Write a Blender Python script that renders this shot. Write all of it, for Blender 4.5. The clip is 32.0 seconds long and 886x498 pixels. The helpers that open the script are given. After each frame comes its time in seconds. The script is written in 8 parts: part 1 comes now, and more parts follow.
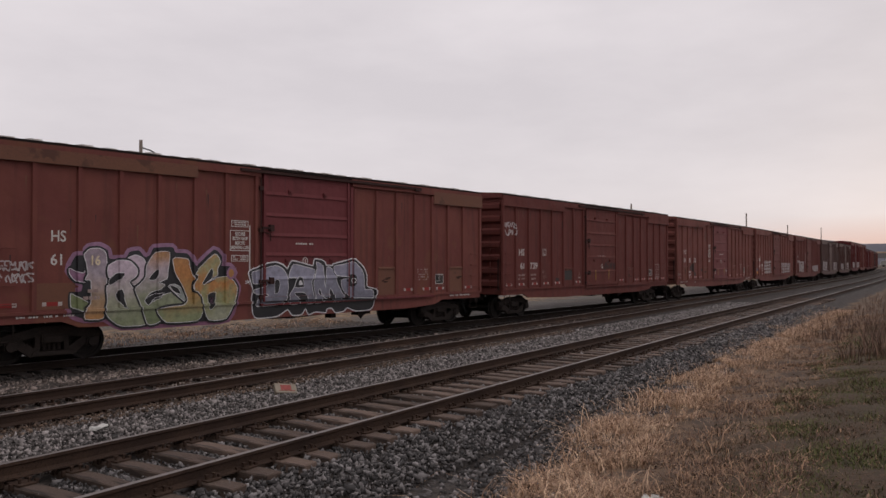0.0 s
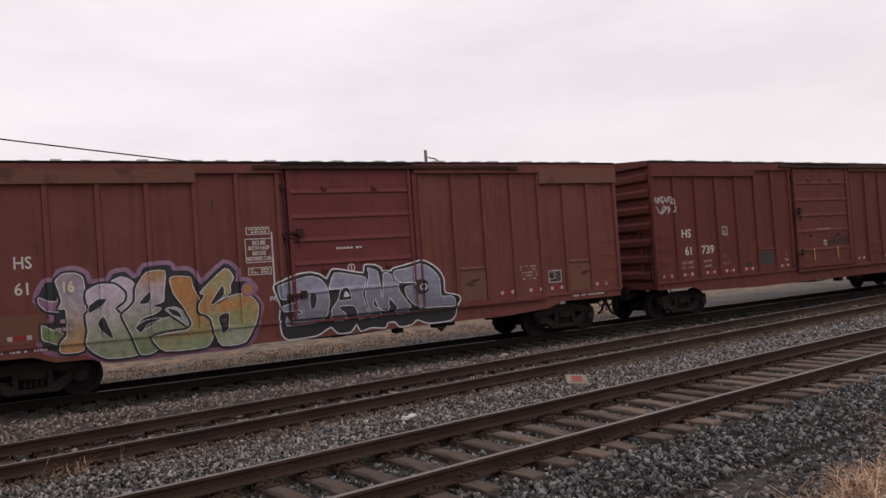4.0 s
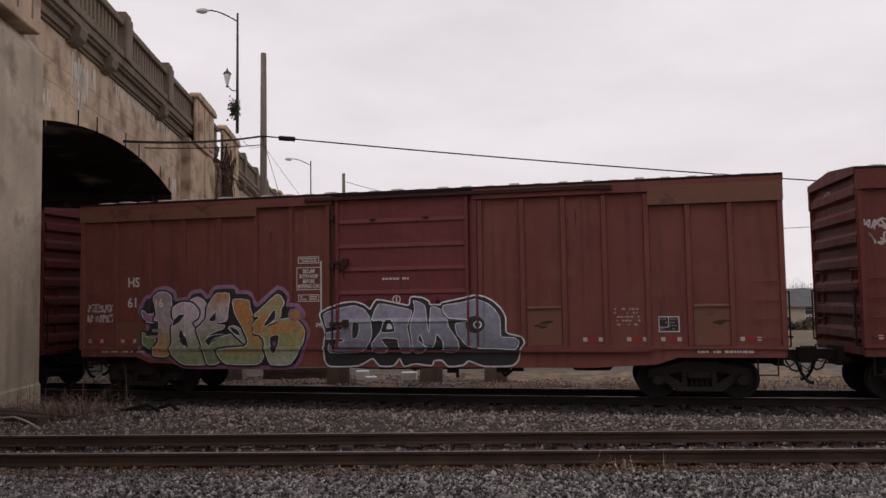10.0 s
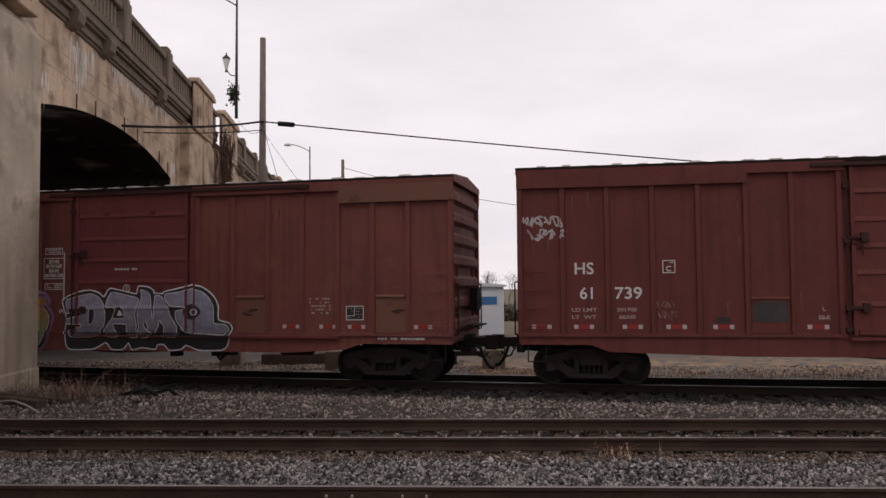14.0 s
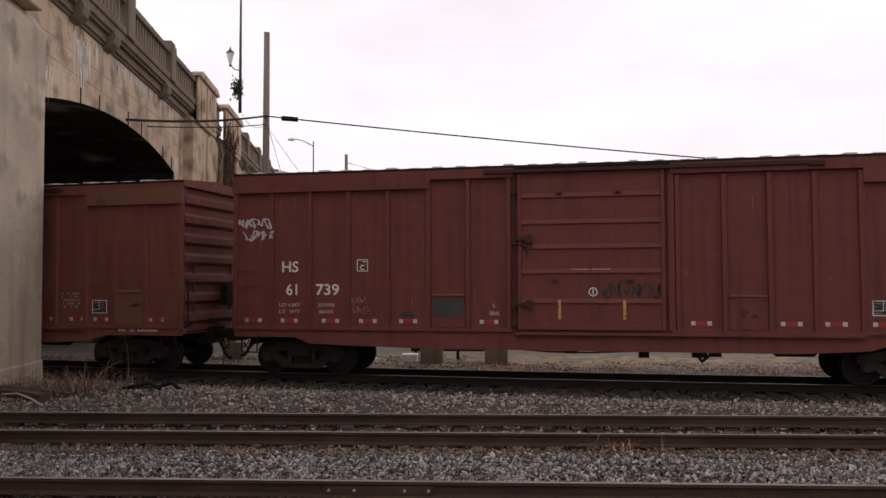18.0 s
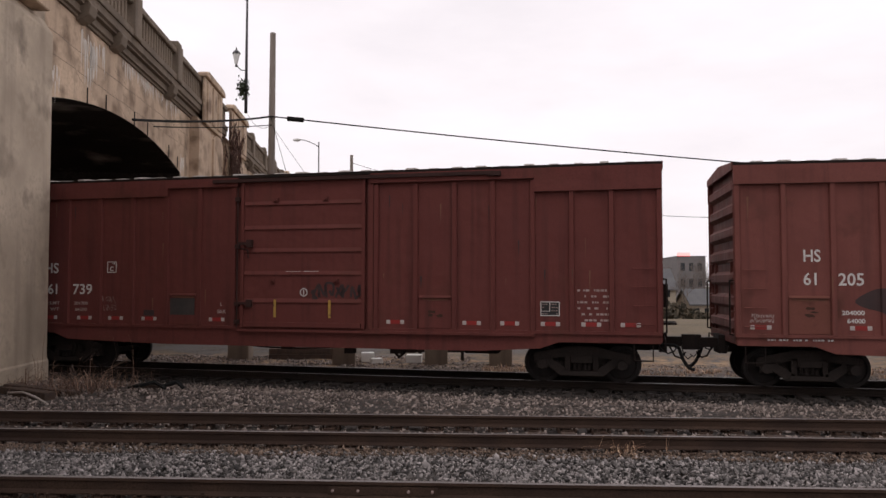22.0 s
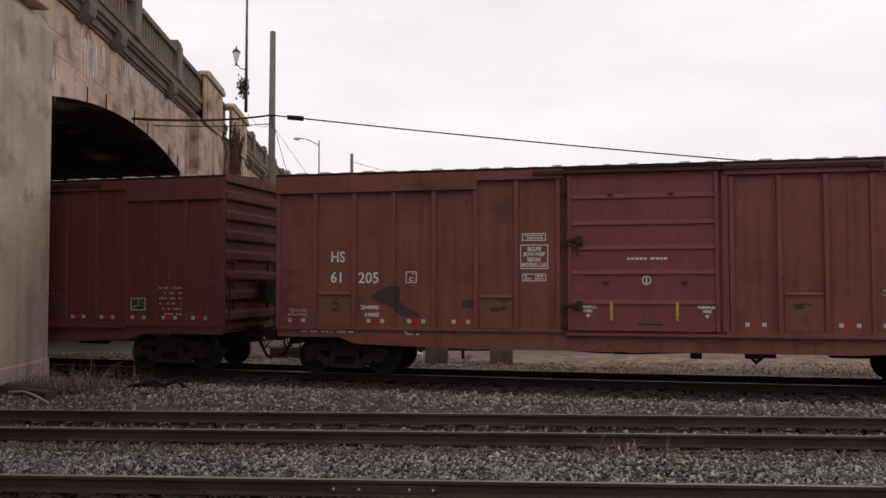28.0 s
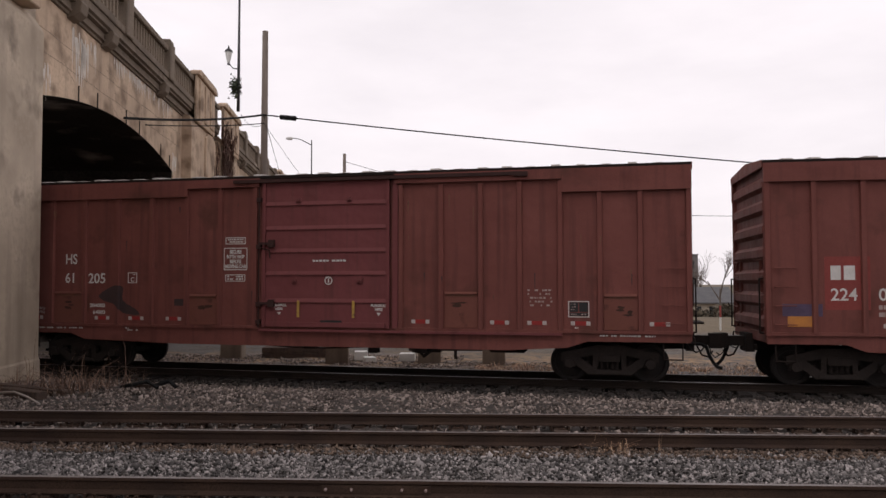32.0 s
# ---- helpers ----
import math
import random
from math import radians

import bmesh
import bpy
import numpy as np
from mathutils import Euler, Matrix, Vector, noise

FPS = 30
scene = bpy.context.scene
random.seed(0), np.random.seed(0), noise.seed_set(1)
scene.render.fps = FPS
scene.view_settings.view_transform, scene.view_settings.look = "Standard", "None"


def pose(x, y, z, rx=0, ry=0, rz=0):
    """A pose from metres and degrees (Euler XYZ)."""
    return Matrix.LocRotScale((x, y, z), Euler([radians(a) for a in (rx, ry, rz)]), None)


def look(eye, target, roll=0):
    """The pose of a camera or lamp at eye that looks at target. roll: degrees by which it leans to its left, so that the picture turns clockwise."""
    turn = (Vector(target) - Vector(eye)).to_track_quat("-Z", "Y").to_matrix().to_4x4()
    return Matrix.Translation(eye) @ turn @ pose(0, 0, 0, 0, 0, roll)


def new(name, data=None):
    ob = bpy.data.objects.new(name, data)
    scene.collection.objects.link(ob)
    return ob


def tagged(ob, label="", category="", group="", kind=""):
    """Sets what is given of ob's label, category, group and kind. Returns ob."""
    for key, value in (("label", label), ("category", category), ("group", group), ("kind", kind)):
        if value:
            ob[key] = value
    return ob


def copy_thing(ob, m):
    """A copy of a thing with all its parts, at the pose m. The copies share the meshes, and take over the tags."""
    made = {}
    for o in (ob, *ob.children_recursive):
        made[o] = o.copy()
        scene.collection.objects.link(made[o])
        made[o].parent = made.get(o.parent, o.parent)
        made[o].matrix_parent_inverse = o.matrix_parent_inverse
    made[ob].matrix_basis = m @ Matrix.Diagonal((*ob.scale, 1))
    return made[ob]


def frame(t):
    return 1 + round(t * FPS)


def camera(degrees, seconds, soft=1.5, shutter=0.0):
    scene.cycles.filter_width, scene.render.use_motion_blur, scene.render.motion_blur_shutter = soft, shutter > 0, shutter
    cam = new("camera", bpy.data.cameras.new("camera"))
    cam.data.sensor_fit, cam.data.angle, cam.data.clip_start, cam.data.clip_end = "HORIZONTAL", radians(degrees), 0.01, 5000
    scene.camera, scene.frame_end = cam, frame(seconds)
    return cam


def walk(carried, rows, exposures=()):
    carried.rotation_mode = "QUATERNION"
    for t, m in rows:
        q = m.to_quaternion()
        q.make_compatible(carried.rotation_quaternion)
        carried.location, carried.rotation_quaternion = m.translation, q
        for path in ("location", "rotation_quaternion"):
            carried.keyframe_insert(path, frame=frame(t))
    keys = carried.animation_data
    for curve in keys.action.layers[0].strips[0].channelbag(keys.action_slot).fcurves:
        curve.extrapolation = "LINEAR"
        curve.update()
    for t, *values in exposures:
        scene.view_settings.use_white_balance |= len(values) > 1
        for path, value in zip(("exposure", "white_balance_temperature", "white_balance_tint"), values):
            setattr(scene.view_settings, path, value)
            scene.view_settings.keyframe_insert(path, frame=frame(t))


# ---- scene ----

# ---- camera ----
EYE = 2.08        # height of the lens over the rail heads


def aim(yaw, pitch, roll):
    return pose(0, 0, EYE, 90 + pitch, 0, yaw) @ pose(0, 0, 0, 0, 0, roll)


cam = camera(59.6, 32.0, soft=1.5)
PATH = [  # seconds, yaw (0 looks square over the tracks), pitch, roll
    (0.0, aim(-56.79, 0.97, -0.01)),
    (0.5, aim(-56.74, 1.02, -0.25)),
    (1.0, aim(-56.95, 0.87, 0.18)),
    (1.5, aim(-57.19, 0.54, 0.42)),
    (2.0, aim(-57.26, 0.44, 0.40)),
    (2.5, aim(-56.83, 0.39, 0.26)),
    (3.0, aim(-52.05, 0.40, -0.11)),
    (3.5, aim(-45.94, 0.47, -0.72)),
    (4.0, aim(-36.21, 1.03, -3.95)),
    (4.4, aim(-30.74, 1.91, -1.89)),
    (4.5, aim(-29.01, 2.33, -1.57)),
    (6.5, aim(1.29, 2.08, -1.17)),
    (7.0, aim(2.72, 2.19, -1.17)),
    (7.5, aim(2.47, 2.50, -1.20)),
    (8.0, aim(2.22, 3.20, -0.62)),
    (8.5, aim(2.34, 3.92, -0.72)),
    (9.0, aim(3.69, 4.20, -0.79)),
    (9.5, aim(3.13, 4.11, -0.85)),
    (10.0, aim(2.60, 3.80, -0.86)),
    (10.5, aim(2.78, 3.35, -0.82)),
    (11.0, aim(2.47, 3.08, -0.84)),
    (11.5, aim(2.53, 2.94, -0.72)),
    (12.0, aim(2.62, 2.89, -0.64)),
    (12.5, aim(2.64, 2.91, -0.60)),
    (13.0, aim(2.52, 2.90, -0.50)),
    (13.5, aim(2.49, 2.90, -0.46)),
    (14.0, aim(2.52, 2.84, -0.45)),
    (14.5, aim(2.50, 2.78, -0.47)),
    (16.5, aim(2.48, 2.54, -0.18)),
    (17.0, aim(2.60, 2.48, -0.20)),
    (17.5, aim(2.64, 2.43, -0.13)),
    (18.0, aim(2.75, 2.50, -0.17)),
    (18.5, aim(2.79, 2.55, -0.10)),
    (19.0, aim(2.74, 2.60, -0.14)),
    (19.5, aim(3.02, 2.62, 0.01)),
    (20.0, aim(3.14, 2.57, 0.05)),
    (20.5, aim(3.21, 2.50, 0.03)),
    (21.0, aim(3.24, 2.51, 0.07)),
    (21.5, aim(3.21, 2.56, 0.00)),
    (22.0, aim(3.11, 2.57, 0.09)),
    (22.5, aim(3.18, 2.57, 0.02)),
    (23.0, aim(3.02, 2.62, 0.00)),
    (23.5, aim(3.02, 2.57, -0.03)),
    (24.0, aim(2.97, 2.55, 0.01)),
    (24.5, aim(2.90, 2.54, 0.03)),
    (25.0, aim(2.93, 2.46, 0.07)),
    (25.5, aim(2.96, 2.39, -0.01)),
    (27.5, aim(3.17, 2.45, 0.09)),
    (28.0, aim(3.14, 2.45, -0.02)),
    (28.5, aim(2.97, 2.44, 0.03)),
    (29.0, aim(2.90, 2.49, 0.04)),
    (29.5, aim(2.78, 2.51, 0.00)),
    (30.0, aim(2.70, 2.58, 0.05)),
    (30.5, aim(2.73, 2.58, 0.03)),
    (31.0, aim(2.60, 2.56, 0.01)),
    (31.5, aim(2.52, 2.46, 0.08)),
    (32.0, aim(2.60, 2.46, -0.00)),
]
EXPOSURES = [(0.0, -0.33, 6600, 15), (2.5, -0.27, 6600, 15), (3.3, -0.22, 6600, 15), (4.0, -0.02, 6600, 15), (4.5, -0.06, 6600, 15), (6.5, 0.04, 6600, 15), (7.0, 0.10, 6600, 15), (8.0, 0.0, 6600, 15), (9.0, -0.16, 6600, 15), (10.5, -0.20, 6600, 15), (13.0, -0.10, 6600, 15), (16.5, 0.08, 6600, 15), (19.0, 0.18, 6600, 15), (22.0, 0.14, 6600, 15), (24.0, 0.02, 6600, 15), (25.0, 0.02, 6600, 15), (28.0, 0.06, 6600, 15), (32.0, 0.08, 6600, 15)]   # seconds, stops, kelvin, tint
walk(cam, PATH, EXPOSURES)

# ---- sky and light ----
world = bpy.data.worlds.new("overcast")
scene.world = world
world.use_nodes = True
wn, wl = world.node_tree.nodes, world.node_tree.links
wn.clear()


def wnode(kind, **values):
    n = wn.new(kind)
    for key, value in values.items():
        n.inputs[key].default_value = value
    return n


w_out = wn.new("ShaderNodeOutputWorld")
w_bg = wnode("ShaderNodeBackground", Strength=1.0)
w_sky = wn.new("ShaderNodeTexSky")
w_sky.sky_type, w_sky.sun_disc = "NISHITA", False
w_sky.sun_elevation, w_sky.sun_rotation = radians(8), radians(100)
w_co = wn.new("ShaderNodeTexCoord")
w_map = wn.new("ShaderNodeMapping")
w_map.inputs["Scale"].default_value = (1.0, 1.0, 3.2)
w_noise = wnode("ShaderNodeTexNoise", Scale=2.6, Detail=6.0, Roughness=0.55)
w_ramp = wn.new("ShaderNodeValToRGB")
w_ramp.color_ramp.elements[0].position, w_ramp.color_ramp.elements[0].color = 0.34, (0.80, 0.775, 0.80, 1)
w_ramp.color_ramp.elements[1].position, w_ramp.color_ramp.elements[1].color = 0.68, (0.935, 0.905, 0.925, 1)
w_dim = wn.new("ShaderNodeMix")
w_dim.data_type, w_dim.blend_type = "RGBA", "MULTIPLY"
w_dim.inputs[0].default_value = 1.0
w_dim.inputs[7].default_value = (0.08, 0.08, 0.08, 1)
w_mix = wn.new("ShaderNodeMix")
w_mix.data_type = "RGBA"
w_mix.inputs[0].default_value = 0.93
# a paler, warmer band low over the horizon down the line
w_sep = wn.new("ShaderNodeSeparateXYZ")
w_low = wn.new("ShaderNodeMapRange")
for key, value in (("From Min", 0.055), ("From Max", 0.012), ("To Min", 0.0), ("To Max", 1.0)):
    w_low.inputs[key].default_value = value
w_east = wn.new("ShaderNodeMapRange")
for key, value in (("From Min", 0.970), ("From Max", 0.999), ("To Min", 0.0), ("To Max", 0.85)):
    w_east.inputs[key].default_value = value
w_mul = wn.new("ShaderNodeMath")
w_mul.operation = "MULTIPLY"
w_warm = wn.new("ShaderNodeMix")
w_warm.data_type = "RGBA"
w_warm.inputs[7].default_value = (0.92, 0.60, 0.48, 1)
wl.new(w_co.outputs["Generated"], w_map.inputs["Vector"])
wl.new(w_map.outputs[0], w_noise.inputs["Vector"])
wl.new(w_noise.outputs["Fac"], w_ramp.inputs["Fac"])
wl.new(w_sky.outputs[0], w_dim.inputs[6])
wl.new(w_dim.outputs[2], w_mix.inputs[6])
wl.new(w_ramp.outputs["Color"], w_mix.inputs[7])
wl.new(w_co.outputs["Generated"], w_sep.inputs[0])
wl.new(w_sep.outputs["Z"], w_low.inputs["Value"])
wl.new(w_sep.outputs["X"], w_east.inputs["Value"])
wl.new(w_low.outputs[0], w_mul.inputs[0])
wl.new(w_east.outputs[0], w_mul.inputs[1])
wl.new(w_mul.outputs[0], w_warm.inputs[0])
wl.new(w_mix.outputs[2], w_warm.inputs[6])
w_side = wn.new("ShaderNodeMapRange")
for key, value in (("From Min", -0.3), ("From Max", 0.9), ("To Min", 1.00), ("To Max", 1.10)):
    w_side.inputs[key].default_value = value
w_gain = wn.new("ShaderNodeMix")
w_gain.data_type, w_gain.blend_type = "RGBA", "MULTIPLY"
w_gain.inputs[0].default_value = 1.0
wl.new(w_sep.outputs["Y"], w_side.inputs["Value"])
wl.new(w_warm.outputs[2], w_gain.inputs[6])
wl.new(w_side.outputs[0], w_gain.inputs[7])
wl.new(w_gain.outputs[2], w_bg.inputs["Color"])
wl.new(w_bg.outputs[0], w_out.inputs["Surface"])

sun = new("sun", bpy.data.lights.new("sun", "SUN"))
sun.data.energy, sun.data.angle, sun.data.color = 0.5, radians(25), (1.0, 0.97, 0.94)
sun.matrix_world = look((0, 0, 50), (20, 30, 0))


# ---- materials ----
def surface(name, a, b, scale=3.0, rough=0.7, metal=0.0, bump=0.25, grain=40.0, stretch=(1, 1, 1), spots=None, spot_scale=1.2,
            spot_at=(0.58, 0.70), streaks=None, each=0.0, gloss=0.3, depth=0.01, run=(9.0, 9.0, 0.35), dents=0.0):
    """Two tones mixed by a large noise, fine grain in colour and relief, and optional stains, streaks and tone from piece to piece."""
    m = bpy.data.materials.new(name)
    m.use_nodes = True
    nt = m.node_tree
    n, l = nt.nodes, nt.links
    bsdf = n["Principled BSDF"]
    bsdf.inputs["Roughness"].default_value, bsdf.inputs["Metallic"].default_value = rough, metal
    bsdf.inputs["Specular IOR Level"].default_value = gloss
    co = n.new("ShaderNodeTexCoord")
    mp = n.new("ShaderNodeMapping")
    mp.inputs["Scale"].default_value = stretch
    l.new(co.outputs["Object"], mp.inputs["Vector"])

    def noise_of(sc, detail=5.0, src=mp):
        t = n.new("ShaderNodeTexNoise")
        t.inputs["Scale"].default_value, t.inputs["Detail"].default_value = sc, detail
        l.new(src.outputs[0], t.inputs["Vector"])
        return t

    def blend(fac, x, y):
        k = n.new("ShaderNodeMix")
        k.data_type = "RGBA"
        if isinstance(fac, float):
            k.inputs[0].default_value = fac
        else:
            l.new(fac, k.inputs[0])
        for slot, v in ((6, x), (7, y)):
            if isinstance(v, tuple):
                k.inputs[slot].default_value = (*v, 1)
            else:
                l.new(v, k.inputs[slot])
        return k.outputs[2]

    def band(src, lo, hi):
        k = n.new("ShaderNodeMapRange")
        k.inputs["From Min"].default_value, k.inputs["From Max"].default_value = lo, hi
        l.new(src, k.inputs["Value"])
        return k.outputs[0]

    big, fine = noise_of(scale), noise_of(grain, 4.0)
    col = blend(band(big.outputs["Fac"], 0.32, 0.68), a, b)
    dark = tuple(c * 0.72 for c in a)
    k = blend(band(fine.outputs["Fac"], 0.45, 0.72), col, dark)
    if streaks:
        sm = n.new("ShaderNodeMapping")
        sm.inputs["Scale"].default_value = run
        l.new(co.outputs["Object"], sm.inputs["Vector"])
        st = noise_of(1.0, 4.0, sm)
        k = blend(band(st.outputs["Fac"], 0.52, 0.80), k, streaks)
    if spots:
        sp = noise_of(spot_scale, 7.0)
        k = blend(band(sp.outputs["Fac"], *spot_at), k, spots)
    if each:
        oi = n.new("ShaderNodeObjectInfo")
        hv = n.new("ShaderNodeHueSaturation")
        v = n.new("ShaderNodeMapRange")
        v.inputs["To Min"].default_value, v.inputs["To Max"].default_value = 1 - each, 1 + each
        l.new(oi.outputs["Random"], v.inputs["Value"])
        l.new(v.outputs[0], hv.inputs["Value"])
        l.new(k, hv.inputs["Color"])
        k = hv.outputs["Color"]
    l.new(k, bsdf.inputs["Base Color"])
    bp = n.new("ShaderNodeBump")
    bp.inputs["Strength"].default_value, bp.inputs["Distance"].default_value = bump, depth
    l.new(fine.outputs["Fac"], bp.inputs["Height"])
    if dents:
        bd = n.new("ShaderNodeBump")
        bd.inputs["Strength"].default_value, bd.inputs["Distance"].default_value = 1.0, dents
        dn = noise_of(1.7, 2.0)
        l.new(dn.outputs["Fac"], bd.inputs["Height"])
        l.new(bd.outputs[0], bp.inputs["Normal"])
    l.new(bp.outputs[0], bsdf.inputs["Normal"])
    rr = n.new("ShaderNodeMapRange")
    rr.inputs["To Min"].default_value, rr.inputs["To Max"].default_value = max(0.05, rough - 0.12), min(1.0, rough + 0.12)
    l.new(big.outputs["Fac"], rr.inputs["Value"])
    l.new(rr.outputs[0], bsdf.inputs["Roughness"])
    return m


def islands(name, dark, light, rough=0.9, third=None):
    """For many joined small pieces: the tone changes from piece to piece."""
    m = bpy.data.materials.new(name)
    m.use_nodes = True
    n, l = m.node_tree.nodes, m.node_tree.links
    bsdf = n["Principled BSDF"]
    bsdf.inputs["Roughness"].default_value = rough
    g = n.new("ShaderNodeNewGeometry")
    r = n.new("ShaderNodeValToRGB")
    e = r.color_ramp.elements
    e[0].color, e[1].color = (*dark, 1), (*light, 1)
    if third:
        k = r.color_ramp.elements.new(0.55)
        k.color = (*third, 1)
    l.new(g.outputs["Random Per Island"], r.inputs["Fac"])
    l.new(r.outputs["Color"], bsdf.inputs["Base Color"])
    return m


M_CAR = surface("boxcar_red_paint", (0.124, 0.0342, 0.0294), (0.1404, 0.0402, 0.033), 0.9, 0.7, 0, 0.12, 60, streaks=(0.07722, 0.024, 0.0204), spots=(0.1006, 0.033, 0.0258), gloss=0.2, dents=0.05, run=(5.0, 5.0, 0.3), spot_scale=0.9)
M_CAR_A = surface("faded_boxcar_red_paint", (0.184, 0.06144, 0.04736), (0.1449, 0.04352, 0.04096), 0.7, 0.7, 0, 0.12, 60, streaks=(0.1035, 0.0384, 0.03072), spots=(0.1679, 0.07168, 0.04352), spot_scale=0.7, gloss=0.2, dents=0.05, run=(5.0, 5.0, 0.3))
M_CAR_C = surface("oxide_red_paint", (0.186, 0.0624, 0.0512), (0.1440, 0.0480, 0.0392), 0.8, 0.7, 0, 0.12, 60, streaks=(0.0952, 0.03375, 0.02751), spots=(0.0952, 0.03645, 0.02751), spot_scale=0.9, gloss=0.2, dents=0.05, run=(5.0, 5.0, 0.3))
M_CAR_Z = surface("deep_red_paint", (0.108, 0.01938, 0.01904), (0.0855, 0.01632, 0.0168), 0.6, 0.65, 0, 0.12, 60, streaks=(0.0576, 0.01326, 0.01344), gloss=0.16)
M_CAR_BROWN = surface("brown_boxcar_paint", (0.060, 0.022, 0.017), (0.078, 0.026, 0.020), 0.6, 0.6, 0, 0.12, 60, streaks=(0.05, 0.023, 0.016))
M_CAR_GREY = surface("weathered_grey_paint", (0.070, 0.034, 0.030), (0.085, 0.042, 0.034), 0.8, 0.6, 0, 0.12, 60, streaks=(0.08, 0.06, 0.045))
M_DOOR = surface("door_red_paint", (0.1638, 0.04216, 0.0462), (0.1434, 0.03672, 0.0392), 0.6, 0.68, 0, 0.12, 60, streaks=(0.1024, 0.03128, 0.0308), gloss=0.2, dents=0.05, run=(5.0, 5.0, 0.3))
M_DOOR_C = surface("faded_door_paint", (0.1741, 0.05146, 0.0528), (0.1523, 0.04482, 0.0448), 0.6, 0.68, 0, 0.12, 60, streaks=(0.1088, 0.03818, 0.0352), gloss=0.2, dents=0.05, run=(5.0, 5.0, 0.3))
M_PATCH = surface("brown_patch_paint", (0.1531, 0.0667, 0.0434), (0.169, 0.07395, 0.0448), 1.2, 0.65, 0, 0.15, 60, spots=(0.0924, 0.0406, 0.028), spot_scale=2.2, spot_at=(0.60, 0.66))
M_HINGE = surface("grimy_door_hardware", (0.050, 0.022, 0.019), (0.034, 0.018, 0.016), 4.0, 0.75, 0, 0.2, 60, gloss=0.2)
M_ROOF = surface("galvanised_roof_sheet", (0.52, 0.50, 0.48), (0.30, 0.26, 0.235), 1.6, 0.6, 0.1, 0.2, 30)
M_STEEL = surface("black_running_gear", (0.026, 0.021, 0.019), (0.042, 0.032, 0.028), 3.0, 0.85, 0, 0.4, 50, gloss=0.15)
M_WHEEL = surface("grimy_wheel_steel", (0.015, 0.013, 0.0125), (0.026, 0.020, 0.018), 4.0, 0.75, 0.0, 0.3, 50, gloss=0.2)
M_GRIME = surface("grimy_underframe", (0.014, 0.011, 0.010), (0.026, 0.016, 0.013), 2.0, 0.85, 0, 0.4, 40, gloss=0.15)
M_WHITE = surface("white_stencil_paint", (0.62, 0.60, 0.57), (0.50, 0.47, 0.44), 4.0, 0.6, 0, 0.1, 60)
M_FAINT = surface("worn_stencil_paint", (0.38, 0.30, 0.28), (0.26, 0.18, 0.16), 6.0, 0.7, 0, 0.1, 60)
M_RED = surface("red_reflector_tape", (0.30, 0.022, 0.02), (0.20, 0.025, 0.022), 6.0, 0.5, 0, 0.05, 60)
M_PALE = surface("white_reflector_tape", (0.50, 0.45, 0.42), (0.34, 0.28, 0.26), 6.0, 0.5, 0, 0.05, 60)
M_BLACK = surface("black_stencil_paint", (0.018, 0.018, 0.019), (0.028, 0.026, 0.026), 4.0, 0.6, 0, 0.1, 60)
M_YELLOW = surface("yellow_stripe_paint", (0.46, 0.27, 0.06), (0.30, 0.18, 0.06), 9.0, 0.6, 0, 0.1, 60, spots=(0.05, 0.03, 0.025), spot_scale=9.0)
M_ORANGE = surface("orange_stripe_paint", (0.50, 0.20, 0.04), (0.40, 0.16, 0.05), 6.0, 0.6, 0, 0.1, 60)
M_TAG = surface("pale_spray_paint", (0.50, 0.46, 0.46), (0.36, 0.30, 0.30), 5.0, 0.7, 0, 0.1, 60)
M_SOOT = surface("dark_smeared_paint", (0.040, 0.026, 0.026), (0.060, 0.034, 0.032), 5.0, 0.7, 0, 0.1, 60)
M_SCAB = surface("dark_rust_scab", (0.040, 0.019, 0.014), (0.065, 0.030, 0.019), 7.0, 0.85, 0, 0.3, 60)
M_PLATE = surface("rust_brown_plate_paint", (0.170, 0.060, 0.046), (0.150, 0.056, 0.040), 1.6, 0.7, 0, 0.15, 60, spots=(0.090, 0.034, 0.024), spot_scale=3.0, spot_at=(0.60, 0.70), gloss=0.2)
M_GREYP = surface("grey_primer_patch", (0.040, 0.036, 0.034), (0.060, 0.050, 0.047), 5.0, 0.7, 0, 0.1, 60)
M_RAIL_TOP = surface("worn_rail_head_steel", (0.19, 0.168, 0.158), (0.28, 0.25, 0.24), 2.0, 0.46, 0.45, 0.15, 80, stretch=(0.3, 4, 1))
M_RAIL = surface("rusty_rail_steel", (0.038, 0.0245, 0.0195), (0.068, 0.042, 0.0295), 1.5, 0.9, 0, 0.4, 60, gloss=0.15)
# Rail steel turned nearly black: the train's shadow is painted into it.
M_RAIL_BLACK = surface("rail_steel_train_shade", (0.016, 0.012, 0.010), (0.028, 0.019, 0.015), 1.5, 0.9, 0, 0.4, 60, gloss=0.15)
M_GRASS = islands("green_grass_blade", (0.045, 0.066, 0.014), (0.15, 0.165, 0.045), 0.85)
M_TIE = surface("weathered_tie_timber", (0.115, 0.079, 0.061), (0.165, 0.120, 0.098), 2.0, 0.9, 0, 0.6, 26, stretch=(6, 0.7, 3), spots=(0.048, 0.036, 0.030), spot_scale=2.0, spot_at=(0.50, 0.62), each=0.4)
M_TIE_OLD = surface("dark_tie_timber", (0.046, 0.032, 0.026), (0.080, 0.052, 0.038), 2.0, 0.9, 0, 0.6, 26, stretch=(6, 0.7, 3), each=0.3)
# This timber and these stones carry the shade below the cars as near-black colour.
M_TIE_BLACK = surface("tie_timber_train_shade", (0.014, 0.011, 0.010), (0.028, 0.020, 0.016), 2.0, 0.9, 0, 0.6, 26, stretch=(6, 0.7, 3), each=0.3)
